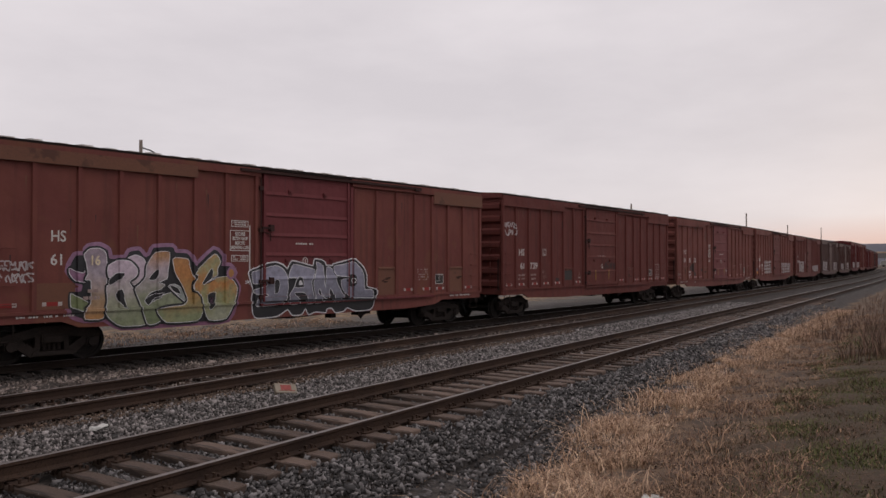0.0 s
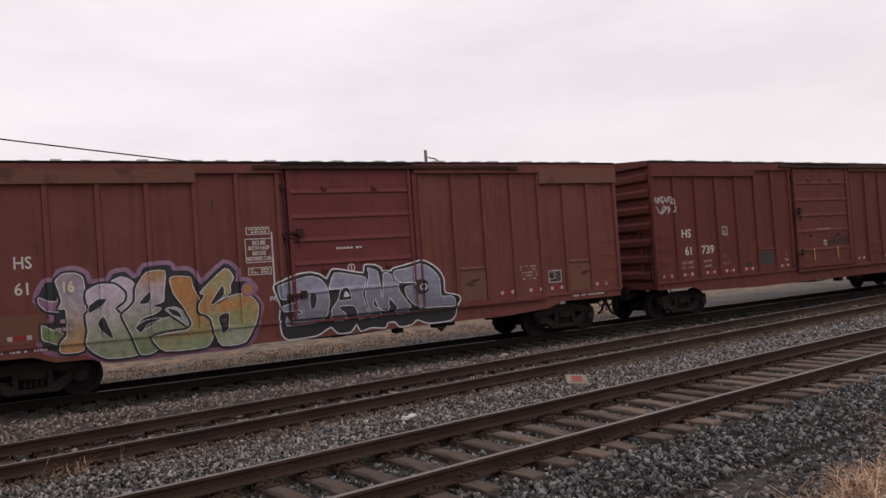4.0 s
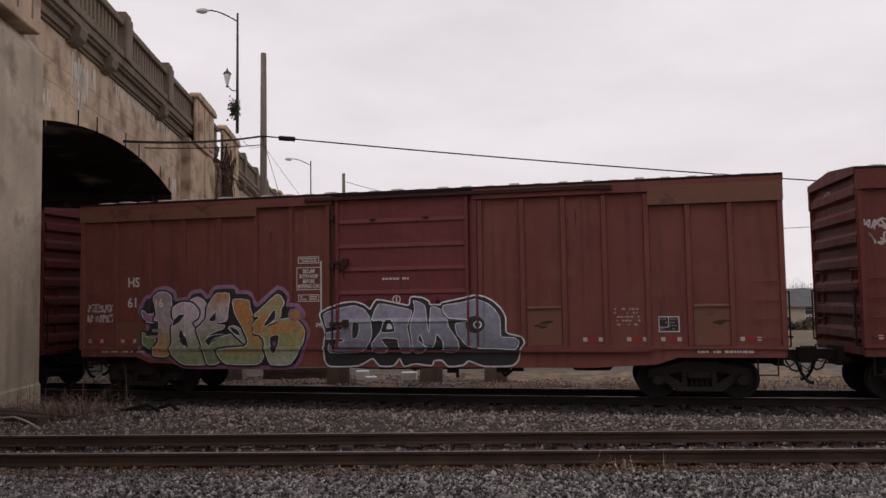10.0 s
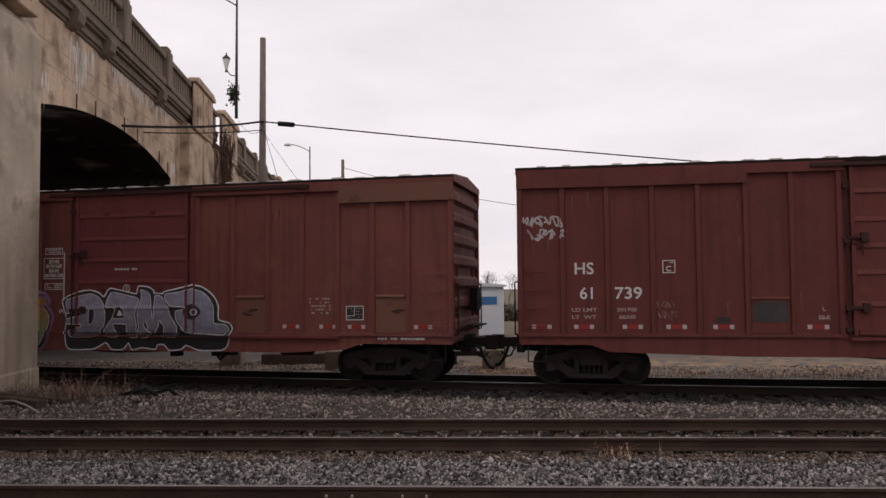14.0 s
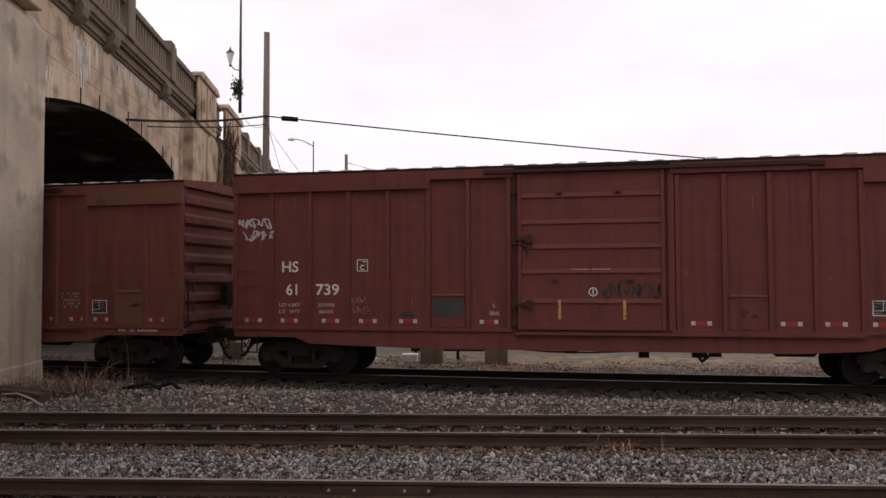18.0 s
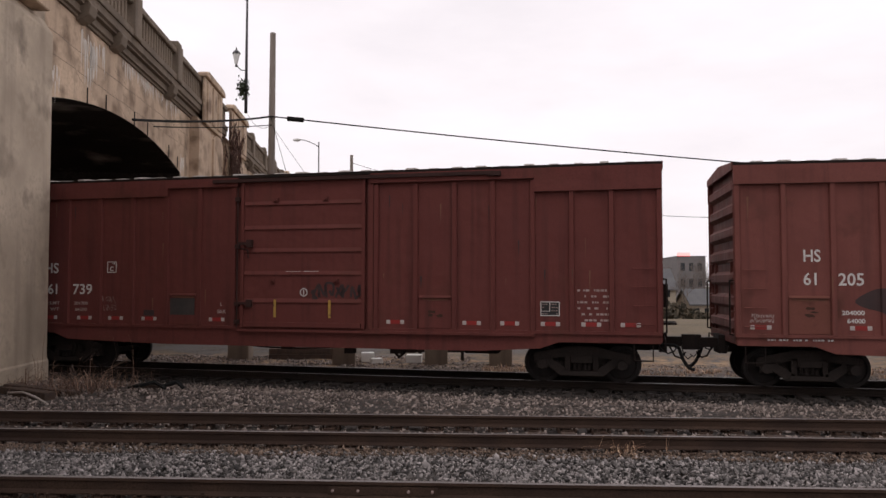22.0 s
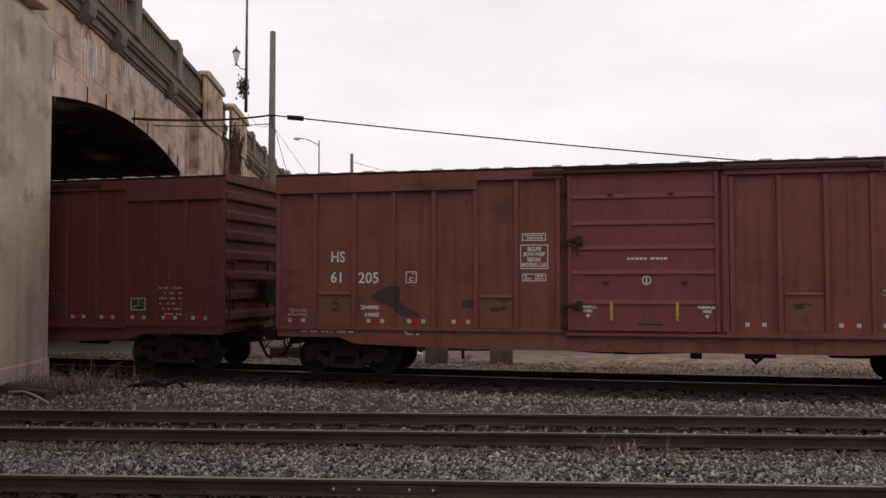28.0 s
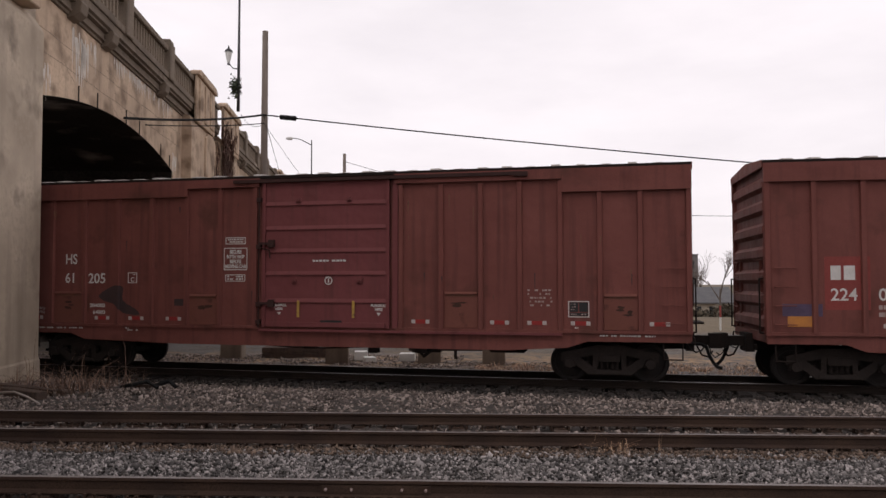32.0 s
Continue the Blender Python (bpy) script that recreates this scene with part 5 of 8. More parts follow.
def graffiti(car):
    """Two sprayed pieces, each a halo, filled letters and their outlines."""
    def lay(name, material, outline, x, z, layer, label="", grow=0.0):
        bm = bmesh.new()
        pts = rounded(outline, 3, True, 0.30)
        pts = swell(pts, grow) if grow else pts
        filled(bm, [(x + u, z + w) for u, w in pts], layer)
        return part(name, drape(bm), material, car, label)

    def line(name, material, outline, x, z, width, layer, grow=0.0):
        bm = bmesh.new()
        pts = rounded(outline, 3, True, 0.30)
        pts = swell(pts, grow) if grow else pts
        ribbon(bm, [(x + u, z + w) for u, w in pts], width, layer, True)
        return part(name, drape(bm), material, car)

    def disc(name, material, x, z, r, layer, flat=1.0):
        bm = bmesh.new()
        filled(bm, [(x + r * math.cos(i * 0.5236), z + flat * r * math.sin(i * 0.5236)) for i in range(12)], layer)
        return part(name, drape(bm), material, car)

    lay("graffiti_halo", G_BLACK, CLOUD_TWO, 0, 0, 0.002, "black and white sprayed outline")
    line("graffiti_outline", G_WHITE, CLOUD_TWO, 0, 0, 0.034, 0.004, 0.012)
    for k, sk in enumerate((LETTER_D, LETTER_A, LETTER_M, LETTER_O)):
        lay("graffiti_letter", G_BLUE, sk, 0, 0, 0.006 + 0.002 * k, "blue-grey sprayed letter", 0.004)
        line("graffiti_outline", G_BLACK, sk, 0, 0, 0.030, 0.0065 + 0.002 * k, 0.016)
        line("graffiti_outline", G_WHITE, sk, 0, 0, 0.018, 0.007 + 0.002 * k, -0.006)
    for pts in (EYE_D, EYE_A):
        lay("graffiti_counter", G_BLACK, pts, 0, 0, 0.016)
        line("graffiti_outline", G_WHITE, pts, 0, 0, 0.014, 0.017)
    lay("graffiti_counter", G_WHITE, EYE_A_IN, 0, 0, 0.018)
    disc("graffiti_counter", G_BLACK, 10.31, 1.52, 0.22, 0.016, 0.9)
    disc("graffiti_counter", G_WHITE, 10.37, 1.515, 0.105, 0.018, 0.85)
    disc("graffiti_counter", G_RING, 10.37, 1.515, 0.075, 0.020, 0.85)
    lay("graffiti_halo", G_PURPLE, CLOUD_ONE, 0, 0, 0.001, "purple sprayed halo", 0.095)
    lay("graffiti_halo", G_BLACK, CLOUD_ONE, 0, 0, 0.003, "black sprayed ground of the letters")
    tones = {"P": G_PURPLE, "G": G_GREEN, "B": G_BAR, "L": G_LILAC, "E": G_ORANGE_TOP, "T": G_TEAL, "O": G_ORANGE, "S": G_SWIRL, "K": G_BLACK}
    words = {"P": "purple sprayed hook", "G": "moss-green sprayed foot", "B": "sprayed bar fading from orange to lilac", "L": "sprayed letter fading from green to lilac", "E": "sprayed letter with orange top", "T": "grey-teal sprayed shard", "O": "orange sprayed letter", "S": "orange and green sprayed letter"}
    for k, (tone, outline) in enumerate(LETTERS):
        lay("graffiti_letter", tones[tone], outline, 0, 0, 0.006 + 0.003 * k, words[tone], 0.022)
        line("graffiti_outline", G_BLACK, outline, 0, 0, 0.046, 0.007 + 0.003 * k, 0.036)
        line("graffiti_outline", G_WHITE, outline, 0, 0, 0.015, 0.008 + 0.003 * k, 0.004)
    for k, (tone, outline) in enumerate(COUNTERS):
        lay("graffiti_counter", tones[tone], outline, 0, 0, 0.034)
        if tone == "K":
            line("graffiti_outline", G_WHITE, outline, 0, 0, 0.012, 0.036, 0.012)
    disc("graffiti_dot", G_PURPLE, 5.91, 1.79, 0.17, 0.040)
    disc("graffiti_dot", G_ORANGE, 5.91, 1.79, 0.11, 0.042)
    scrawl(car, G_WHITE, 6.42, 6.62, 1.45, 1.6, 91, 1, 0.012)
    scrawl(car, G_BLACK, 2.75, 3.55, 0.78, 0.92, 93, 1, 0.016)
    scrawl(car, G_BLACK, 4.85, 5.35, 0.80, 0.94, 95, 1, 0.016)
    bars(car, 1.98, 2.36, 1.47, 2, 0.16, 0.075, M_FAINT, 96, FACE - 0.10, 0.9)
    lettering("car_number", "16", 0.30, 2.12, FACE - 0.10, 2.02, M_CREAM, car, "number half hidden by spray", 0.85, 0.008)


ALL_SPOTS = (0.47, 1.40, 2.45, 3.38, 4.36, 5.32, 6.27, 10.92, 11.84, 12.75, 13.63, 14.55, 15.45, 16.30)
DOOR_FACE = -HALF - DOOR_OUT - 0.004


def scab_plate(car, x0, x1, z0, z1, seed, paint=None):
    """A patch plate welded over the foot of a panel, with a bent lip and dark scabs of rust."""
    r = random.Random(seed)
    paint = paint or M_PLATE
    p = part("patch_plate", box(bmesh.new(), x0, x1, FACE - 0.012, FACE + 0.002, z0, z1), paint, car, "welded patch plate", bevel=0.004)
    part("patch_lip", prism(bmesh.new(), [(FACE, z1), (FACE - 0.055, z1 + 0.005), (FACE - 0.05, z1 + 0.03), (FACE, z1 + 0.06)], x0 + 0.015, x1 - 0.015, "x"), paint, p)
    cx, cz = x0 + (x1 - x0) * r.uniform(0.45, 0.75), z1 - r.uniform(0.20, 0.34)
    for k in range(4):
        a, b, n = r.uniform(0.06, 0.17), r.uniform(0.02, 0.055), 9
        ox, oz = cx + r.uniform(-0.16, 0.12), cz + r.uniform(-0.10, 0.08)
        bm = bmesh.new()
        filled(bm, [(ox + a * r.uniform(0.6, 1.1) * math.cos(6.283 * i / n), oz + b * r.uniform(0.5, 1.2) * math.sin(6.283 * i / n)) for i in range(n)], FACE - 0.015 - 0.0006 * k)
        part("rust_scab", bm, M_SCAB, p)
    bm = bmesh.new()
    filled(bm, [(x0 + 0.06, z1 - 0.02), (x0 + 0.3, z1 - 0.012), (x1 - 0.06, z1 - 0.02), (x1 - 0.10, z1 - 0.05), (x0 + 0.35, z1 - 0.055), (x0 + 0.10, z1 - 0.04)], FACE - 0.0142)
    part("scrape", bm, M_PATCH, p)


def rust_runs(car, seed, count, top=True):
    """Thin brown runs and scuffs on the side of a car."""
    r = random.Random(seed)
    for i in range(count):
        x, z = r.choice([r.uniform(0.2, 6.7), r.uniform(10.4, 16.5)]), r.choice((4.12, 4.05, 3.2, 2.4, 1.9))
        z -= r.uniform(0, 0.25)
        h, w = r.uniform(0.10, 0.55), r.uniform(0.008, 0.022)
        bm = bmesh.new()
        filled(bm, [(x - w, z), (x + w, z + 0.01), (x + w * 0.5, z - h * 0.6), (x, z - h), (x - w * 0.6, z - h * 0.5)], 0.0)
        part("rust_run", drape(bm), r.choice((M_SOOT, M_PATCH, M_PATCH)), car)


def marks_b(car):
    rust_runs(car, 201, 26)
    lettering("reporting_mark", "HS", 0.36, 1.19, FACE, 2.316, M_WHITE, car, "white stencilled letters", 1.05, 0.005)
    lettering("car_number", "61", 0.36, 1.31, FACE, 1.774, M_WHITE, car, "white stencilled number", 1.0, 0.005)
    lettering("car_number", "739", 0.36, 2.07, FACE, 1.774, M_WHITE, car, "white stencilled number", 1.12, 0.005)
    lettering("load_limit", "LD LMT", 0.11, 1.13, FACE, 1.498, M_FAINT, car, "worn white stencil", 1.5, 0.003)
    lettering("load_limit", "201700", 0.11, 2.12, FACE, 1.498, M_FAINT, car, "worn white stencil", 1.3, 0.003)
    lettering("light_weight", "LT  WT", 0.11, 1.13, FACE, 1.340, M_FAINT, car, "worn white stencil", 1.5, 0.003)
    lettering("light_weight", "66300", 0.11, 2.16, FACE, 1.340, M_FAINT, car, "worn white stencil", 1.3, 0.003)
    frame_of(car, "plate_border", 3.11, 3.38, 2.32, 2.60, 0.018)
    lettering("plate_mark", "C", 0.16, 3.18, FACE, 2.360, M_WHITE, car, "", 1.0, 0.004)
    bars(car, 3.16, 3.33, 2.565, 1, 0.05, 0.03, M_WHITE, 8)
    lettering("door_code", "L", 0.12, 6.36, FACE, 1.500, M_FAINT, car, "", 1.0, 0.004)
    lettering("door_code", "50-K", 0.12, 6.28, FACE, 1.320, M_FAINT, car, "", 1.0, 0.004)
    reflectors(car, ALL_SPOTS)
    consolidated_plate(car, 14.33, 14.76, 1.34, 1.66)
    bars(car, 15.15, 15.85, 1.93, 6, 0.13, 0.045, M_FAINT, 9, fill=0.55)
    bars(car, 8.15, 9.0, 2.345, 1, 0.05, 0.04, M_WHITE, 10, DOOR_FACE, 0.9)
    roundel(car, 8.62, 1.84, DOOR_FACE - 0.002)
    for x in (7.88, 9.30):
        plaque("yellow_stripe", car, x - 0.032, x + 0.032, 1.24, 1.66, M_YELLOW, DOOR_FACE - 0.036)
    scab_plate(car, 4.93, 5.72, 1.03, 1.74, 7, M_CAR)
    plaque("primer_patch", car, 4.97, 5.66, 1.27, 1.68, M_GREYP, FACE - 0.016, "square of grey primer")
    scab_plate(car, 11.50, 12.28, 1.03, 1.72, 8, M_CAR)
    plaque("primer_patch", car, 4.20, 4.50, 1.24, 1.38, M_SOOT, FACE)
    scrawl(car, M_TAG, 0.08, 1.02, 3.04, 3.62, 31, 2, 0.036)
    scrawl(car, M_SOOT, 8.75, 10.05, 1.62, 2.08, 37, 1, 0.06, DOOR_FACE - 0.003)
    scrawl(car, M_FAINT, 2.95, 3.40, 1.30, 1.75, 41, 2, 0.005)
    lettering("end_number", "61739", 0.17, -0.55, 0, 4.28, M_FAINT, car, "", 1.0, 0.004).matrix_basis = pose(-0.02, 0, 0, 0, 0, -90)


def marks_c(car):
    rust_runs(car, 202, 26)
    lettering("reporting_mark", "HS", 0.36, 1.33, FACE, 2.56, M_WHITE, car, "white stencilled letters", 0.85, 0.005)
    lettering("car_number", "61", 0.36, 1.33, FACE, 2.07, M_WHITE, car, "white stencilled number", 0.92, 0.005)
    lettering("car_number", "205", 0.36, 2.02, FACE, 2.06, M_WHITE, car, "white stencilled number", 0.97, 0.005)
    lettering("load_limit", "204000", 0.13, 2.08, FACE, 1.44, M_WHITE, car, "white stencil", 1.15, 0.003)
    lettering("light_weight", "64000", 0.13, 2.18, FACE, 1.27, M_WHITE, car, "white stencil", 1.1, 0.003)
    frame_of(car, "plate_border", 3.19, 3.45, 2.06, 2.33, 0.018)
    lettering("plate_mark", "C", 0.15, 3.265, FACE, 2.10, M_WHITE, car, "", 1.0, 0.004)
    bars(car, 3.24, 3.40, 2.295, 1, 0.05, 0.03, M_WHITE, 8)
    hasp_signs(car, 5.88)
    reflectors(car, (0.47, 1.40, 2.45, 3.44, 4.50, 5.42, 10.92, 11.95, 12.78, 13.63, 14.60, 16.30))
    plaque("stencil_panel", car, 14.36, 14.55, 1.42, 1.63, M_BLACK)
    plaque("stencil_panel", car, 14.57, 14.76, 1.42, 1.63, M_BLACK)
    plaque("stencil_panel", car, 14.36, 14.76, 1.33, 1.40, M_BLACK)
    frame_of(car, "stencil_border", 14.33, 14.79, 1.30, 1.66, 0.018, y=FACE - 0.003)
    bars(car, 14.39, 14.53, 1.60, 3, 0.06, 0.018, M_FAINT, 3, FACE - 0.003)
    bars(car, 14.39, 14.73, 1.38, 1, 0.06, 0.03, M_FAINT, 4, FACE - 0.003)
    bars(car, 14.40, 14.74, 1.08, 1, 0.05, 0.03, M_WHITE, 6)
    bars(car, 13.42, 13.98, 1.92, 5, 0.085, 0.04, M_FAINT, 9, fill=0.5)
    bars(car, 8.25, 9.10, 2.62, 1, 0.05, 0.045, M_WHITE, 10, DOOR_FACE, 0.95)
    roundel(car, 8.66, 2.12, DOOR_FACE - 0.002)
    for x in (7.90, 9.30):
        plaque("yellow_stripe", car, x - 0.032, x + 0.032, 1.24, 1.64, M_YELLOW, DOOR_FACE - 0.036)
    for x in (7.15, 9.68):
        for i, words in enumerate(("PUSH/PULL", "HERE")):
            lettering("door_notice", words, 0.085, x + 0.24, DOOR_FACE - 0.002, 1.50 - i * 0.09, M_WHITE, car, "", 0.95, 0.003, "CENTER")
        bm = bmesh.new()
        v = [bm.verts.new(p) for p in ((x + 0.19, DOOR_FACE - 0.002, 1.36), (x + 0.29, DOOR_FACE - 0.002, 1.36), (x + 0.24, DOOR_FACE - 0.002, 1.29))]
        bm.faces.new(v)
        part("arrow", bm, M_WHITE, car)
    plaque("name_plate", car, 8.45, 9.00, 1.10, 1.17, M_BLACK, DOOR_FACE - 0.002)
    bars(car, 0.60, 1.9, 0.92, 1, 0.05, 0.035, M_WHITE, 12, -HALF - 0.018)
    bars(car, 3.15, 3.55, 0.98, 3, 0.05, 0.03, M_WHITE, 13, -HALF - 0.018)
    bars(car, 14.9, 16.2, 0.92, 1, 0.05, 0.035, M_WHITE, 14, -HALF - 0.018)
    blot(car, M_SOOT, ((2.35, 1.75), (2.75, 1.98), (3.05, 1.95), (3.05, 1.62), (3.42, 1.40), (3.52, 1.25), (3.05, 1.30), (2.85, 1.50), (2.5, 1.60)))
    plaque("board", car, 4.52, 4.86, 1.49, 1.66, M_SOOT, FACE, "routing card board")
    scab_plate(car, 1.03, 1.85, 1.03, 1.78, 3)
    scab_plate(car, 11.50, 12.28, 1.03, 1.80, 4)
    scab_plate(car, 4.95, 5.71, 1.03, 1.72, 5)
    scab_plate(car, 15.11, 15.84, 1.03, 1.76, 6)
    scrawl(car, M_FAINT, 0.25, 0.75, 1.25, 1.45, 52, 2, 0.014)
    scrawl(car, M_FAINT, 4.95, 5.60, 1.35, 1.6, 53, 2, 0.005)


def marks_a(car):
    rust_runs(car, 203, 26)
    lettering("reporting_mark", "HS", 0.34, 1.30, FACE, 2.54, M_WHITE, car, "white stencilled letters", 0.85, 0.005)
    lettering("car_number", "61", 0.34, 1.30, FACE, 2.02, M_WHITE, car, "white stencilled number", 0.92, 0.005)
    hasp_signs(car, 5.92)
    reflectors(car, (0.40, 1.35, 12.95, 13.9, 14.62, 16.25))
    plaque("patch", car, 0.98, 1.85, 1.05, 1.62, M_PATCH, FACE, "brown touch-up paint")
    consolidated_plate(car, 14.36, 14.80, 1.32, 1.66)
    bars(car, 13.42, 13.98, 1.85, 5, 0.085, 0.04, M_FAINT, 9, fill=0.5)
    plaque("white_stripe", car, 6.53, 6.57, 1.83, 3.07, M_WHITE, FACE)
    bars(car, 8.10, 8.75, 2.63, 1, 0.05, 0.045, M_WHITE, 10, DOOR_FACE, 0.95)
    roundel(car, 8.45, 2.12, DOOR_FACE - 0.002)
    scab_plate(car, 11.50, 12.28, 1.03, 1.86, 1, M_PATCH)
    scab_plate(car, 15.10, 15.84, 1.03, 1.86, 2, M_PATCH)
    scrawl(car, M_TAG, 0.12, 0.95, 1.60, 2.12, 61, 2, 0.034)
    scrawl(car, M_PLATE, 16.0, 16.5, 1.4, 1.8, 62, 2, 0.014)
    bars(car, 0.60, 1.9, 0.92, 1, 0.05, 0.04, M_WHITE, 12, -HALF - 0.018)
    bars(car, 15.0, 16.3, 0.92, 1, 0.05, 0.05, M_WHITE, 14, -HALF - 0.018)
    graffiti(car)


def marks_z(car):
    plaque("orange_stripe", car, 15.85, 16.35, 1.16, 1.36, M_ORANGE, FACE)
    consolidated_plate(car, 14.0, 14.5, 1.35, 1.68)
    bars(car, 14.75, 15.25, 1.75, 5, 0.09, 0.045, M_FAINT, 9, fill=0.5)
    bars(car, 14.0, 14.6, 1.16, 2, 0.08, 0.03, M_WHITE, 15)


def marks_d(car):
    plaque("company_panel", car, 1.15, 2.05, 1.50, 2.62, M_CPRED, FACE + 0.002, "brighter red repainted square")
    for x0, x1 in ((1.27, 1.47), (1.53, 1.75)):
        plaque("company_mark", car, x0, x1, 2.13, 2.43, M_WHITE, FACE - 0.003, "plain white painted mark")
    lettering("car_number", "224", 0.36, 1.26, FACE, 1.70, M_WHITE, car, "white stencilled number", 1.0, 0.004)
    lettering("car_number", "084", 0.36, 2.20, FACE, 1.70, M_WHITE, car, "white stencilled number", 1.0, 0.004)
    bars(car, 2.2, 2.9, 1.60, 2, 0.15, 0.09, M_FAINT, 21, fill=0.9)
    plaque("orange_stripe", car, 0.40, 1.0, 1.14, 1.36, M_ORANGE, FACE)
    plaque("blue_stripe", car, 0.30, 1.10, 1.36, 1.62, M_VIOLET, FACE)
    reflectors(car, (2.5, 3.4, 4.4, 5.3, 6.2))
    scrawl(car, M_TAG, 3.2, 6.2, 1.1, 2.2, 71, 4, 0.07)
    scrawl(car, M_TAG, 11.0, 15.5, 1.1, 2.0, 72, 4, 0.07)


def marks_far(seed):
    def put(car):
        r = random.Random(seed)
        lettering("reporting_mark", "HS", 0.36, 1.30, FACE, 2.5, M_WHITE, car, "white stencilled letters", 0.9, 0.012)
        bars(car, 1.3, 2.7, 2.3, 1, 0.3, 0.30, M_WHITE, seed, fill=0.8)
        plaque("notice_board", car, 6.0, 6.45, 1.9, 3.0, M_FAINT)
        scrawl(car, M_TAG, r.uniform(1, 3), r.uniform(4, 6.5), 1.05, r.uniform(1.8, 2.4), seed, 5, 0.09)
        scrawl(car, M_TAG, r.uniform(10.5, 12), r.uniform(13.5, 16), 1.05, r.uniform(1.6, 2.2), seed + 50, 4, 0.08)
        reflectors(car, (0.5, 2.45, 4.4, 11.9, 13.7, 15.5))
    return put


M_CPRED = surface("bright_red_paint", (0.23, 0.040, 0.032), (0.20, 0.040, 0.034), 1.5, 0.5)
M_VIOLET = surface("violet_stripe_paint", (0.085, 0.055, 0.10), (0.07, 0.045, 0.08), 3.0, 0.5)

CARS = []
for k, label, paint, dpaint, marks, patches in (
        (-1, "deep red boxcar with ridged end wall going under the bridge", M_CAR_Z, M_CAR_Z, marks_z, False),
        (0, "red-brown boxcar with two large graffiti pieces on its side", M_CAR_A, M_DOOR, marks_a, True),
        (1, "red-brown boxcar with white number and faint tags", M_CAR, M_CAR, marks_b, False),
        (2, "oxide-red boxcar with white number and warning notices", M_CAR_C, M_DOOR_C, marks_c, False),
        (3, "red boxcar with a brighter square behind its number", M_CAR_C, M_CAR, marks_d, False),
        (4, "red boxcar with pale graffiti along its lower side", M_CAR, M_CAR, marks_far(81), False),
        (5, "weathered grey-brown boxcar with pale graffiti", M_CAR_GREY, M_CAR_BROWN, marks_far(82), False),
        (6, "brown boxcar far down the train", M_CAR_BROWN, M_CAR_BROWN, marks_far(83), False),
        (7, "red boxcar far down the train", M_CAR_Z, M_CAR_Z, marks_far(84), False),
        (8, "red boxcar far down the train", M_CAR, M_CAR, None, False),
        (9, "bright red boxcar far down the train", M_CAR_Z, M_CAR_Z, None, False),
        (10, "red boxcar far down the train", M_CAR_C, M_CAR_C, None, False),
        (11, "brown boxcar far down the train", M_CAR_BROWN, M_CAR_BROWN, None, False),
        (12, "red boxcar far down the train", M_CAR, M_CAR, None, False),
        (13, "red boxcar far down the train", M_CAR_C, M_CAR_C, None, False),
        (14, "brown boxcar far down the train", M_CAR_BROWN, M_CAR_BROWN, None, False),
        (15, "deep red boxcar far down the train", M_CAR_Z, M_CAR_Z, None, False),
        (16, "red boxcar far down the train", M_CAR, M_CAR, None, False)):
    CARS.append((k, *boxcar(label, paint, dpaint, marks, patches=patches, far=k > 3)))
    if k in (1, 7, 8):
        CARS[-1][1].scale = (1, 1, 1.015 if k == 1 else 1.13)     # taller cars

HEAD = [(0.0, 8.29), (2.0, 4.50), (4.0, 0.98), (6.5, -3.84), (9.0, -8.44), (11.0, -12.11), (13.0, -15.60), (14.5, -18.26), (17.0, -22.67), (20.0, -27.93), (22.0, -31.37), (24.0, -34.82), (25.5, -37.40), (28.0, -41.88), (30.0, -45.50), (32.0, -49.05)]     # the left end of the graffiti car along the line, by time


def head_at(t):
    return float(np.interp(t, [h[0] for h in HEAD], [h[1] for h in HEAD]))


def car_poses(k, t):
    """The poses of a car and, in its space, of its two trucks."""
    left = head_at(t) + k * SPACING + (0.2 if k == -1 else 0.0)
    a, b = on_line(left + MIDDLE - TRUCK), on_line(left + MIDDLE + TRUCK)
    d = (b - a).normalized()
    yaw = math.degrees(math.atan2(d.y, d.x))
    mid = (a + b) / 2 - d * MIDDLE
    turns = []
    for s in (-1, 1):
        c = left + MIDDLE + s * TRUCK
        e = on_line(c + 0.9) - on_line(c - 0.9)
        turns.append(math.degrees(math.atan2(e.y, e.x)) - yaw)
    return pose(mid.x, mid.y, 0, 0, 0, yaw), turns


def motions():
    times = [i * 1.0 for i in range(33)]
    for k, car, trucks in CARS:
        both = [(t, *car_poses(k, t)) for t in times]
        walk(car, [(t, m) for t, m, _ in both])
        for i, tr in enumerate(trucks):
            x = MIDDLE + (-TRUCK, TRUCK)[i]
            walk(tr, [(t, pose(x, 0, -DROP, 0, 0, turn[i])) for t, _, turn in both])
            steps = [j * 0.3 for j in range(107)] + [32.0]
            for w in [c for c in tr.children if c.name.startswith("wheelset")]:
                o = w.matrix_basis.translation.x
                walk(w, [(t, pose(o, 0, 0.42, 0, math.degrees(head_at(t) / 0.42), 0)) for t in steps])


# ---- the road bridge: x runs along its parapet, y into it, z up ----
bridge = thing("bridge", "weathered concrete arch road bridge with balustrade parapet", "bridge", Matrix(((-0.1392, -0.9903, 0, -8.615), (0.9903, -0.1392, 0, -1.21), (0, 0, 1, 0), (0, 0, 0, 1))))
WIDE, CORNICE = 12.0, 9.75
OPEN = ((0.6, 14.6), (20.8, 35.0))


def arch_z(u, a, b, spring=6.95, rise=0.80):
    t = (u - (a + b) / 2) / ((b - a) / 2)
    return spring + rise * (1 - t * t)


